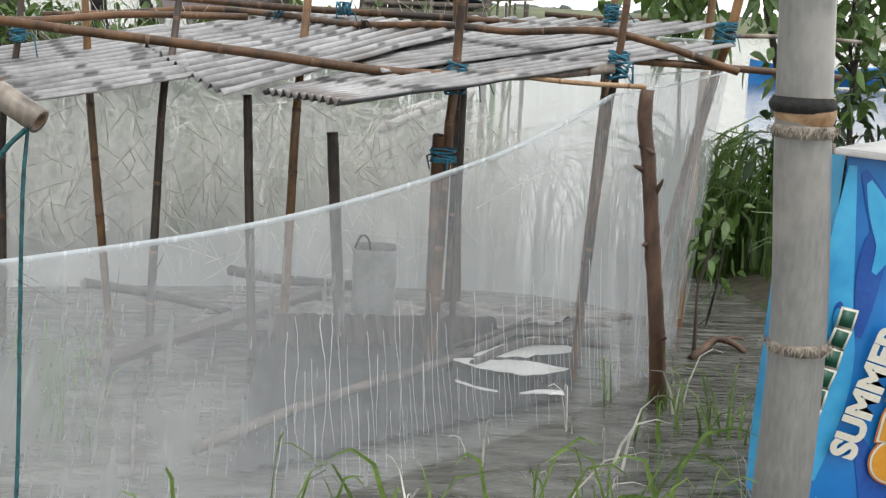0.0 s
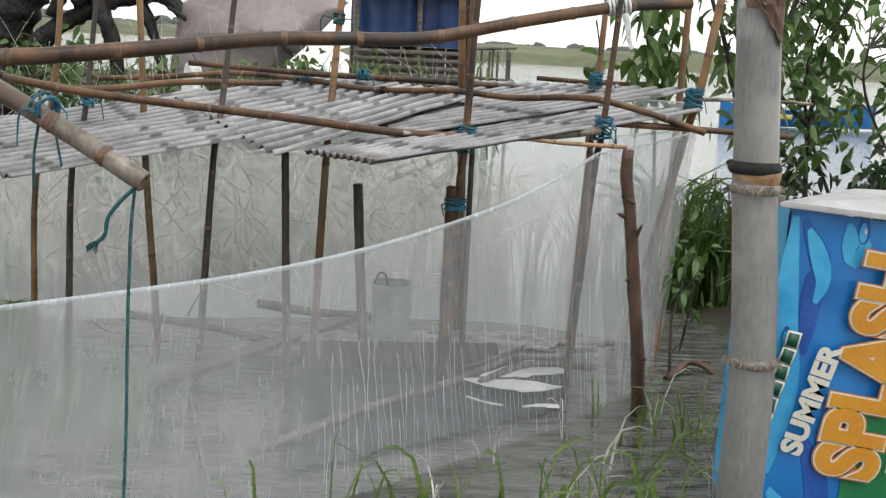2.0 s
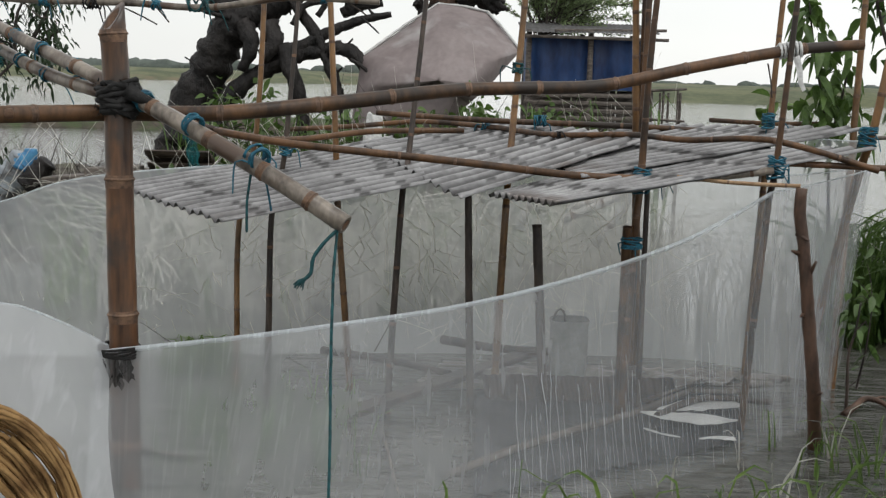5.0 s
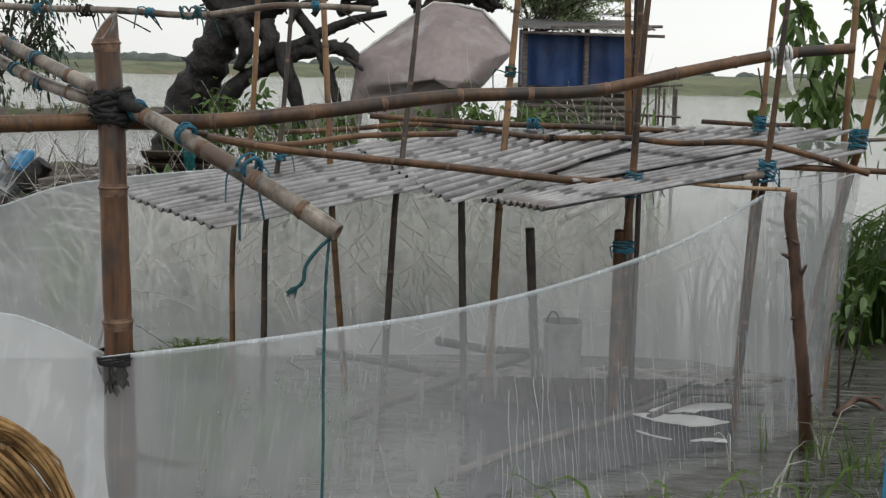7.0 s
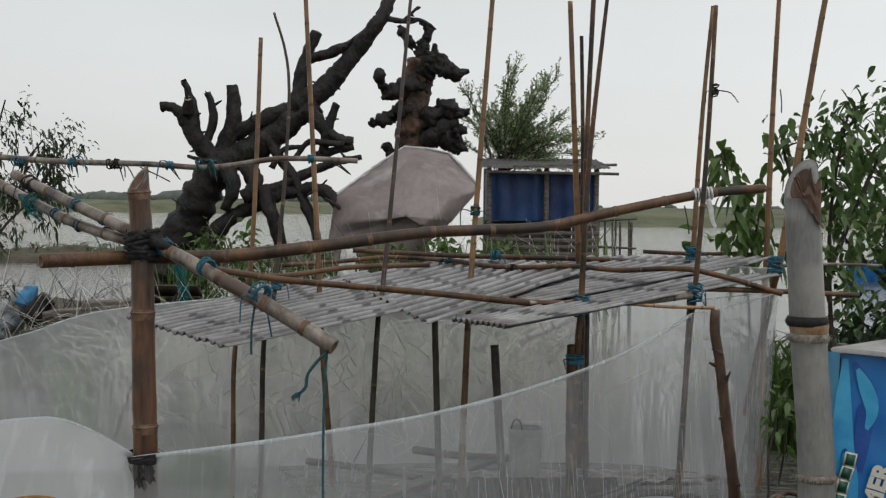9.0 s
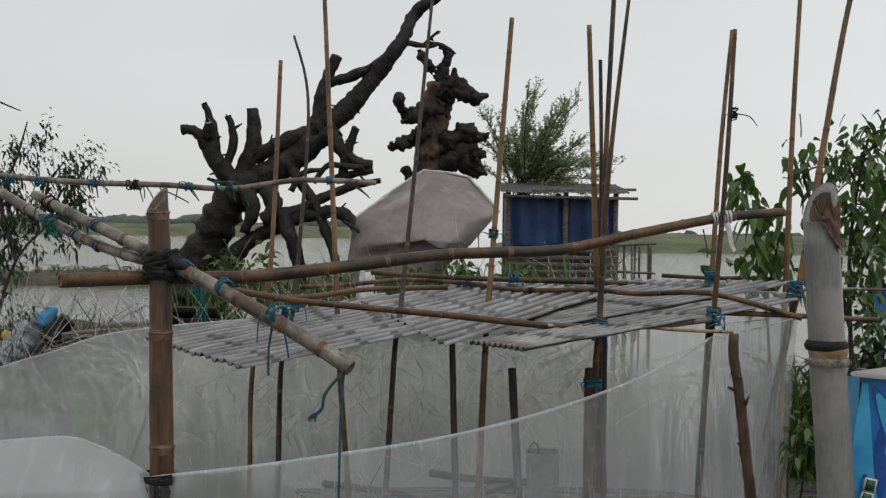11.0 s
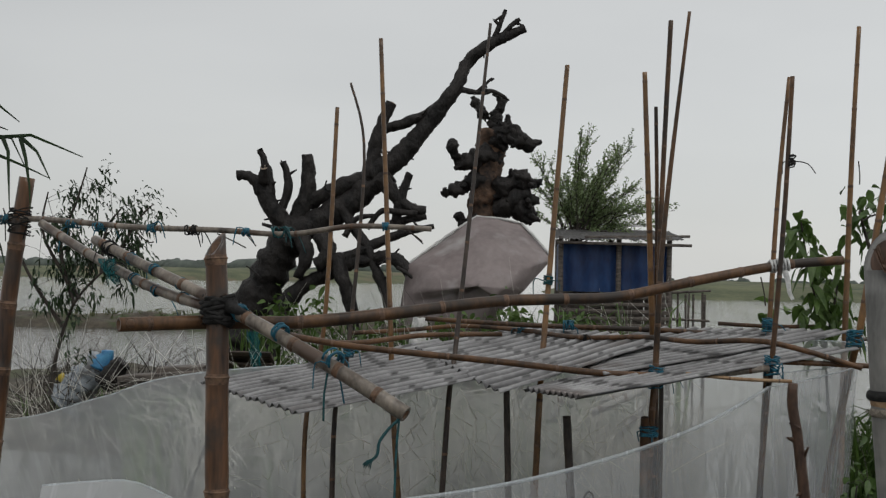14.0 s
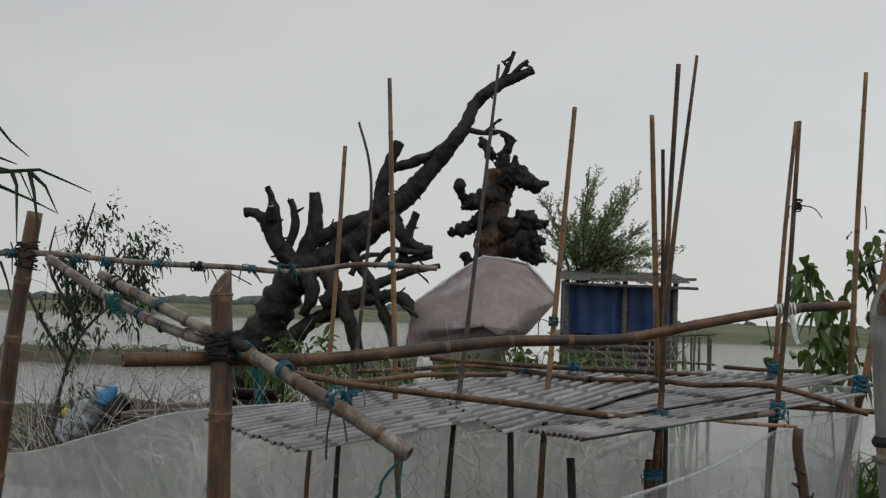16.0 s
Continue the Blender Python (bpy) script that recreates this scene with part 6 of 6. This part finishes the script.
for a, b in ((rims[2], rims[3]), (rims[3], rims[5]), (rims[5], rims[6])):
    bm = bmesh.new()
    tube(bm, [a, a.lerp(b, 0.5) + Vector((0, -0.02, 0.015)), b], 0.016, 0.012, 7, 0.04, rough=0.5)
    part("folded_edge", bm, PALEPLASTIC, tarp, "pale frayed folded edge")


# ---- blue hut on stilts ----
hut = thing("hut", (1.9, 20.6, 0.1), "small hut with blue tarpaulin walls and old metal roof on stilts", "hut")
x0, x1, zt, zb = 0.71, 2.39, 2.48, 1.72
bm = bmesh.new()
sheet_grid(bm, lambda u, v: Vector((x0 + (x1 - x0) * u, 20 + 0.02 * math.sin(u * 40) + 0.02 * noise.noise((u * 8, v * 3, 0)), zb + (zt - zb) * v)), 60, 10)
keep(part("front_wall", bm, HUTBLUE, None, "blue tarpaulin wall"), hut)
for x in (x0, x1):
    bm = bmesh.new()
    sheet_grid(bm, lambda u, v: Vector((x + 0.02 * math.sin(u * 20), 20 + 1.5 * u, zb + (zt - zb) * v)), 20, 6)
    keep(part("side_wall", bm, HUTBLUE, None), hut)
bm = bmesh.new()
block(bm, (x1 - x0, 0.03, zt - zb), pose((x0 + x1) / 2, 21.5, (zt + zb) / 2))
keep(part("back_wall", bm, HUTBLUE, None), hut)
for k in range(5):
    bm = bmesh.new()
    xa = x0 - 0.12 + k * (x1 - x0 + 0.3) / 5
    sheet_grid(bm, lambda u, v: Vector((xa + u * 0.42, 19.75 + 2.0 * v, zt + 0.06 + 0.22 * v + 0.007 * math.sin(u * 40) + 0.02 * noise.noise((xa + u, v * 3, 1)))), 24, 6)
    keep(part("roof_sheet", bm, HUTROOF, None), hut)
for q in (((0.65, 19.8, 2.48), (2.72, 19.8, 2.46)), ((1.08, 19.9, 2.57), (2.79, 20.6, 2.63))):
    bm = bmesh.new()
    a, b = Vector(q[0]), Vector(q[1])
    block(bm, ((b - a).length, 0.05, 0.045), Matrix.Translation((a + b) / 2) @ (b - a).to_track_quat("X", "Z").to_matrix().to_4x4())
    keep(part("beam", bm, GREYWOOD, None), hut)
for x in (x0, x0 + 0.9, x1):
    for y in (19.93, 21.5):
        bm = bmesh.new()
        tube(bm, [(x, y, -0.1), (x, y, zt + 0.1)], 0.045, 0.04, 8, 0.2, rough=0.15)
        keep(part("stilt", bm, GREYWOOD, None), hut)
for k in range(6):
    bm = bmesh.new()
    block(bm, (x1 - x0 + 0.1 * (k % 2), 0.04, 0.06), pose((x0 + x1) / 2, 19.9, zb - 0.08 - 0.11 * k, 0, 0.6 * (k % 3 - 1)))
    keep(part("slat", bm, GREYWOOD, None), hut)
for k in range(5):
    bm = bmesh.new()
    block(bm, ((x1 - x0) / 5 - 0.01, 0.03, 0.85), pose(x0 + (k + 0.5) * (x1 - x0) / 5, 20.35 + 0.02 * (k % 2), zb - 0.43, 0, 0.8 * (k % 3 - 1)))
    keep(part("under_board", bm, GREYWOOD, None), hut)
pier = thing("pier_fence", (3.2, 20, 0), "rickety stick fence of a landing stage beside the hut", "fence")
for k, x in enumerate((2.44, 2.54, 2.66, 2.71, 2.78, 2.92, 2.96)):
    bm = bmesh.new()
    tube(bm, [(x + 0.02 * (k % 3 - 1), 20, -0.1), (x, 20, 1.71 + 0.03 * (k % 2))], 0.028 if k in (5, 6) else 0.016, 0.018, 6, 0.2, rough=0.2)
    keep(part("post", bm, GREYWOOD, None), pier)
for q in (((2.42, 19.97, 1.73), (3.04, 19.97, 1.77)), ((2.42, 19.97, 1.32), (3.03, 19.97, 1.3))):
    bm = bmesh.new()
    tube(bm, [q[0], q[1]], 0.022, 0.018, 6, 0.1, rough=0.2)
    keep(part("rail", bm, GREYWOOD, None), pier)

# ---- debris on the bank ----
bag = thing("sack", (-4.36, 13, 0.62), "torn woven sack, blue and dirty white, slumped on the bank", "sack")
for nm, pts, r0, r1, mat in (("sack_body", [(-4.65, 13, 0.52), (-4.48, 13, 0.7), (-4.34, 13, 0.88), (-4.26, 13, 1)], 0.20, 0.13, BAGWHITE), ("sack_mouth", [(-4.27, 12.95, 0.89), (-4.2, 12.95, 1.03), (-4.19, 12.95, 1.08)], 0.13, 0.06, BAGBLUE)):
    bm = bmesh.new()
    tube(bm, pts, r0, r1, 18, 0.03, rough=0.35)
    bmesh.ops.recalc_face_normals(bm, faces=bm.faces)
    keep(part(nm, bm, mat, None, "blue woven plastic" if mat is BAGBLUE else ""), bag)
for nm, pts, r, mat, label in (("bottle", [(-4.71, 13, 0.8), (-4.65, 13, 0.74)], 0.05, TRASHYELLOW, "crushed yellow plastic bottle lying among debris"),
                               ("log", [(-4.18, 12.8, 0.73), (-3.98, 12.8, 0.97)], 0.12, DEADWOOD, "short black log beside the sack")):
    rod(nm, pts, r, r * 0.7, mat, label, nm.split("_")[0], rough=0.4, sides=10, step=0.03)
for q, w in ((((-3.93, 12.6, 0.81), (-3.07, 12.6, 0.89)), 0.09), (((-3.57, 12.7, 0.88), (-3.09, 12.7, 0.91)), 0.12), (((-3.91, 12.6, 0.78), (-3.07, 12.6, 0.83)), 0.06)):
    a, b = Vector(q[0]), Vector(q[1])
    bm = bmesh.new()
    block(bm, ((b - a).length, 0.3, w), Matrix.Translation((a + b) / 2) @ (b - a).to_track_quat("X", "Z").to_matrix().to_4x4(), 0.01)
    tagged(finish("board", bm, GREYWOOD, smooth=False), "dark wet board lying on the bank", "board", "boards on the bank")
for k in range(3):
    bm = bmesh.new()
    c0 = Vector((-2.78, 12.6, 1.11)) + Vector((0.0, 0.1 * k, -0.12 * k))
    sheet_grid(bm, lambda u, v: c0 + Vector((-0.25 + 0.6 * u, 0.25 * v, 0.02 * math.sin(v * 30) - 0.1 * v)), 16, 24)
    ob = tagged(finish("black_sheet", bm, DARK), "black corrugated sheet stacked by the tree foot", "sheet", "stacked black sheets")
    ob.modifiers.new("thickness", "SOLIDIFY").thickness = 0.006


def thicket(name, n, x, y, z, label, seed, length=(0.3, 0.9), r=0.006, mat=None):
    rnd = random.Random(seed)
    bm = bmesh.new()
    for _ in range(n):
        a = Vector((rnd.uniform(*x), rnd.uniform(*y), rnd.uniform(*z)))
        d = Vector((rnd.uniform(-1, 1), rnd.uniform(-0.5, 0.5), rnd.uniform(0.1, 1.1))).normalized() * rnd.uniform(*length)
        tube(bm, [a, a + d * 0.5 + Vector((rnd.uniform(-0.08, 0.08), 0, rnd.uniform(-0.05, 0.08))), a + d + Vector((rnd.uniform(-0.1, 0.1), 0, -0.05))], r * rnd.uniform(0.6, 1.5), r * 0.3, 4, 0.3)
    return tagged(finish(name, bm, mat or TWIG), label, "brushwood", kind="stuff")


thicket("brushwood", 620, (-5.4, -2.0), (12.6, 14.8), (0.1, 0.7), "tangle of dead grey twigs on the bank", 61)
thicket("brushwood", 120, (-2.2, 0.4), (13.4, 14.4), (0.5, 1.2), "tangle of dead twigs round the tree foot", 62)
thicket("drowned_twigs", 16, (-2.8, -0.6), (8.5, 9.4), (0.0, 0.1), "dead twigs in the shallow water", 63, (0.15, 0.4), 0.004)
blades("dry_reeds", scatter(60, 1.5, 3.1, 10.7, 11.6, 0.0, 35), STRAW, "thin stand of dry reeds beyond the pen corner", 35, (0.3, 0.95), 0.006, 8, 0.9)
thicket("reed_tangle", 300, (-2.6, 1.4), (9.8, 10.8), (0.05, 0.85), "matted pale dry stalks behind the net", 64, (0.25, 0.8), 0.0035, STRAW)
for q, r in (([(0.59, 9.75, 0.89), (0.83, 9.75, 1), (1.15, 9.75, 1.15)], 0.03), ([(0.8, 9.7, 0.73), (0.92, 9.7, 0.88), (1.04, 9.7, 1.06)], 0.03), ([(0.3, 9.8, 0.82), (0.37, 9.8, 1.01)], 0.028), ([(0.65, 9.8, 0.97), (0.92, 9.8, 1.08)], 0.02)):
    bamboo("fallen_bamboo", q, r, r * 0.8, BLEACHED, "pale dry bamboo fallen among the reeds", "bamboo pole", "fallen bamboo", nodes=0.25)
bm = bmesh.new()
sheet_grid(bm, lambda u, v: Vector((-0.96, 12.9, 1.37)) + Vector((0.28 * (u - 0.5) * (1 - 0.5 * v), -0.05 * math.sin(3 * u) + 0.04 * noise.noise((u * 4, v * 4, 0)), -0.3 + 0.42 * v + 0.04 * noise.noise((u * 3, v * 5, 4)))), 14, 14)
tagged(finish("white_rag", bm, WHITE_TIE), "torn white plastic rag caught in the weeds", "rag").modifiers.new("thickness", "SOLIDIFY").thickness = 0.004
# arched straw, moved in front of the left net to fit the camera's view
rnd = random.Random(17)
bm = bmesh.new()
ARCH = ((-1.86, 5.30, 0.64), (-1.70, 5.31, 0.66), (-1.57, 5.33, 0.60), (-1.47, 5.35, 0.48), (-1.41, 5.36, 0.33), (-1.37, 5.37, 0.12), (-1.35, 5.38, -0.12))
for k in range(70):
    inset, deep = rnd.random(), rnd.uniform(-0.04, 0.05)
    line = [Vector(q) + Vector((0.05 - 0.16 * inset + rnd.uniform(-0.012, 0.012), deep, 0.03 - 0.20 * inset + rnd.uniform(-0.012, 0.012))) for q in ARCH]
    first = rnd.choice((0, 0, 1, 2))
    tube(bm, line[first:], rnd.uniform(0.006, 0.013), 0.005, 5, 0.06, rough=0.5)
tagged(finish("straw_bundle", bm, BROWNWATER_ALGAE), "arched bundle of rusty brown straw standing in front of the net", "straw")

# ---- moored boat ----
boat = thing("boat", (11, 35, 0), "blue wooden boat with a yellow panel moored beyond the shrub", "boat")
a, b = Vector((11.1, 35, 0.39)), Vector((15.5, 35, 0.46))
bm = bmesh.new()
sheet_grid(bm, lambda u, v: a.lerp(b, u) + Vector((0, -0.35 * math.sin(math.pi * u) * v, (0.25 * (1 - u) ** 4 if u < 0.5 else 0.25 * u ** 4) * v - 0.41 + 0.43 * v)), 40, 8)
sheet_grid(bm, lambda u, v: a.lerp(b, u) + Vector((0, 0.35 * math.sin(math.pi * u) * v, (0.25 * (1 - u) ** 4 if u < 0.5 else 0.25 * u ** 4) * v - 0.41 + 0.43 * v)), 40, 8)
keep(part("hull", bm, BOATBLUE, None), boat)
a, b = Vector((12.15, 34.5, 0.3)), Vector((12.95, 34.5, 0.3))
bm = bmesh.new()
block(bm, ((b - a).length, 0.02, 0.13), Matrix.Translation((a + b) / 2))
keep(part("panel", bm, BOATYELLOW, None, "faded yellow name panel"), boat)

# ---- stall with printed banner ----
stall = thing("stall", (2.6, 6.5, 0.0), "low stall wrapped in a blue printed banner with metal lid", "stall")
TL, TR, BL, BR = map(Vector, ((1.94, 6.15, 1.23), (2.97, 6.2, 1.12), (1.88, 6.13, -0.18), (2.89, 6.18, -0.47)))


def on_banner(u, v, lift=0.0):
    q = TL.lerp(TR, u).lerp(BL.lerp(BR, u), v)
    return q + Vector((0, -lift + 0.012 * math.sin(u * 9 + v * 3) * (0.4 + v) + 0.006 * noise.noise((u * 9, v * 9, 0)), 0))


bm = bmesh.new()
sheet_grid(bm, lambda u, v: on_banner(u, v), 50, 50)
banner = keep(part("banner", bm, BAN_BLUE, None, "glossy blue printed banner"), stall)
bm = bmesh.new()
sheet_grid(bm, lambda u, v: TL.lerp(BL, v) + Vector((-0.0 - 0.14 * u * max(0, v - 0.75) * 4, 0.02 + 0.5 * u * (1 - max(0, v - 0.75) * 3.6), -0.05 * u)), 12, 30)
keep(part("banner_side", bm, BAN_CYAN, None, "folded banner edge"), stall)
bm = bmesh.new()
c = [Vector(q) for q in ((1.87, 6.1, 1.26), (2.94, 6.1, 1.17), (3.35, 7, 1.22), (2.56, 7, 1.23))]
low = [bm.verts.new(q - Vector((0, 0, 0.022))) for q in c]
top = [bm.verts.new(q) for q in c]
bm.faces.new(top)
bm.faces.new(low[::-1])
for k in range(4):
    bm.faces.new((low[k], low[(k + 1) % 4], top[(k + 1) % 4], top[k]))
bmesh.ops.bevel(bm, geom=list(bm.edges), offset=0.005, segments=2, affect="EDGES")
keep(part("lid", bm, LID, None, "pale metal lid", False), stall)
for q in ((TL.x + 0.05, 6.25), (TR.x - 0.05, 6.3), (TL.x + 0.25, 6.95)):
    bm = bmesh.new()
    tube(bm, [(q[0], q[1], -0.1), (q[0], q[1], TL.z - 0.04)], 0.03, 0.03, 8, 0.2, rough=0.1)
    keep(part("leg", bm, GREYWOOD, None), stall)
bm = bmesh.new()
block(bm, (TR.x - TL.x, 0.04, 0.05), pose((TL.x + TR.x) / 2, 6.25, TL.z - 0.1, 0, 7))
keep(part("crossbar", bm, GREYWOOD, None), stall)


def decal(name, outline, mat, lift):
    """A printed shape lying on the banner; outline in banner shares."""
    bm = bmesh.new()
    c = bm.verts.new(on_banner(sum(q[0] for q in outline) / len(outline), sum(q[1] for q in outline) / len(outline), lift))
    vs = [bm.verts.new(on_banner(u, v, lift)) for u, v in outline]
    for k in range(len(vs)):
        bm.faces.new((c, vs[k], vs[(k + 1) % len(vs)]))
    return keep(part(name, bm, mat, None), banner)


def drop(u, v, r, squash=1.0):
    return [(u + r * math.cos(a * 0.349) * 0.75, v + r * squash * math.sin(a * 0.349) * (1.0 if math.sin(a * 0.349) > 0 else 1.5)) for a in range(18)]


def wave(pts, w):
    raw, dist = curve_points([(u, v, 0) for u, v in pts])
    left, right = [], []
    for k in range(13):
        s = dist[-1] * k / 12
        q, d = at_dist(raw, dist, s), (at_dist(raw, dist, s + 0.01) - at_dist(raw, dist, s - 0.01)).normalized()
        ww = w * math.sin(math.pi * (0.08 + 0.84 * k / 12))
        left.append((q.x - d.y * ww, q.y + d.x * ww))
        right.append((q.x + d.y * ww, q.y - d.x * ww))
    return left, right


def ribbon(name, pts, w, mat, lift):
    l_, r_ = wave(pts, w)
    bm = bmesh.new()
    rows = [[bm.verts.new(on_banner(*q, lift)) for q in (a, ((a[0] + b[0]) / 2, (a[1] + b[1]) / 2), b)] for a, b in zip(l_, r_)]
    for a, b in zip(rows, rows[1:]):
        for k in (0, 1):
            bm.faces.new((a[k], a[k + 1], b[k + 1], b[k]))
    return keep(part(name, bm, mat, None), banner)


ribbon("printed_wave", [(0.02, 0.02), (0.03, 0.3), (0.07, 0.5), (0.03, 0.75)], 0.055, BAN_CYAN, 0.003)
ribbon("printed_wave", [(0.06, 0.03), (0.15, 0.15), (0.13, 0.22), (0.12, 0.4)], 0.045, BAN_DEEP, 0.0035)
ribbon("printed_wave", [(0.08, 0.05), (0.16, 0.17), (0.14, 0.25)], 0.035, BAN_CYAN, 0.005)
ribbon("printed_wave", [(0.24, 0.02), (0.27, 0.10), (0.33, 0.06)], 0.04, BAN_CYAN, 0.004)
ribbon("printed_wave", [(0.16, 0.62), (0.25, 0.78), (0.20, 0.95)], 0.05, BAN_DEEP, 0.0035)
ribbon("printed_wave", [(0.05, 0.8), (0.3, 0.93), (0.6, 0.9), (0.95, 0.96)], 0.06, BAN_CYAN, 0.0033)
ribbon("printed_panel", [(0.40, 0.98), (0.45, 0.72), (0.60, 0.45), (0.66, 0.1)], 0.13, BAN_GREEN, 0.0045)
for u, v, r in ((0.30, 0.04, 0.03), (0.045, 0.365, 0.026), (0.11, 0.88, 0.032), (0.49, 0.945, 0.034)):
    decal("printed_drop", drop(u, v, r), BAN_DEEP, 0.006)
    decal("printed_drop", drop(u - 0.004, v + 0.004, r * 0.72), BAN_CYAN, 0.0075)
    decal("printed_glint", drop(u + 0.004, v - 0.004, r * 0.2), BAN_CREAM, 0.009)


def words(text, at_, size, angle, mat, lift, fat, squeeze=1.0, parent=None):
    cu = bpy.data.curves.new("lettering", "FONT")
    cu.body, cu.size, cu.offset, cu.extrude = text, size, fat, 0.0005
    cu.materials.append(mat)
    ob = new("lettering", cu)
    m = Matrix.Translation(Vector(at_) + Vector((0, -lift, 0))) @ Matrix.Rotation(-radians(angle), 4, "Y") @ pose(0, 0, 0, 90) @ Matrix.Diagonal((squeeze, 1, 1, 1))
    ob.parent = parent
    ob.matrix_parent_inverse = Matrix.Translation(-parent.location)
    ob.matrix_basis = m
    return ob


for lift, mat, fat in ((0.030, BAN_EDGE, 0.030), (0.032, BAN_CREAM, 0.024), (0.035, BAN_ORANGE, 0.016)):
    words("SPLASH", (2.36, 6.15, 0.14), 0.345, 81, mat, lift, fat, 0.80, banner)
words("SUMMER", (2.05, 6.15, 0.24), 0.122, 73, BAN_CREAM, 0.034, 0.006, 0.98, banner)
words("Earn e-Sta", (2.48, 6.15, 0.16), 0.094, 79, BAN_CREAM, 0.034, 0.003, 0.95, banner)
# small printed mark in plain bars
a, run = Vector((1.94, 6.15, 0.56)), Vector((math.sin(radians(15)), 0, math.cos(radians(15))))
for k in range(7):
    w, h = (0.05, 0.06) if k else (0.06, 0.05)
    c = a + run * (0.068 * k - 0.25)
    for nm, mat, grow, lift in (("printed_bar_edge", BAN_CREAM, 0.010, 0.031), ("printed_bar", BAN_DKGREEN if k else BAN_RED, -0.006, 0.033)):
        bm = bmesh.new()
        block(bm, (w + grow, 0.002, h + grow), Matrix.Translation(c + Vector((0, -lift, 0))) @ Matrix.Rotation(radians(15 + (4 if k % 2 else -3)), 4, "Y"), 0)
        keep(part(nm, bm, mat, None), banner)

# ---- small things round the pen ----
TEALNET = net_material("teal_netting", (0.02, 0.16, 0.17), 0.62, 40, 0.25)
for k, (top, w, h, label) in enumerate((((-2.57, 12.38, 1.33), 0.13, 0.36, "torn teal netting hanging by the black sheets"),
                                        ((-2.30, 7.02, 1.97), 0.10, 0.13, "frayed teal netting hanging from the lashed rails"))):
    bm = bmesh.new()
    c0 = Vector(top)
    sheet_grid(bm, lambda u, v: c0 + Vector(((u - 0.5) * w * (1 - 0.4 * v) + 0.05 * noise.noise((u * 3, v * 4, k)) + 0.05 * v, 0.03 * noise.noise((u * 5, v * 3, k + 4)), -v * h * (1 + 0.35 * noise.noise((u * 6, k, 0))))), 14, 16)
    tagged(finish("netting_rag", bm, TEALNET), label, "netting", "teal netting rags")
root_ = rod("driftwood", [(2.10, 8.15, 0.0), (2.17, 8.21, 0.03), (2.28, 8.36, 0.05), (2.36, 8.34, 0.04), (2.42, 8.30, 0.0)], 0.022, 0.014, STICK, "brown forked root lying in the water by the net", "driftwood", rough=0.3)
bm = bmesh.new()
tube(bm, [(2.32, 8.35, 0.04), (2.38, 8.38, 0.055), (2.43, 8.37, 0.05)], 0.013, 0.006, 6, 0.02, rough=0.3)
part("fork", bm, STICK, root_)
twig_ = rod("branch", [(2.16, 8.3, -0.1), (2.155, 8.3, 0.1), (2.15, 8.3, 0.32), (2.18, 8.3, 0.45), (2.20, 8.3, 0.62)], 0.012, 0.005, DARK, "thin dark dead branch standing outside the net", "branch", rough=0.25)
for at_, to in (((2.155, 8.3, 0.12), (2.22, 8.27, 0.2)), ((2.15, 8.3, 0.33), (2.12, 8.27, 0.42)), ((2.18, 8.3, 0.46), (2.23, 8.28, 0.52))):
    bm = bmesh.new()
    tube(bm, [at_, to], 0.005, 0.0025, 5, 0.03)
    part("twig", bm, DARK, twig_)
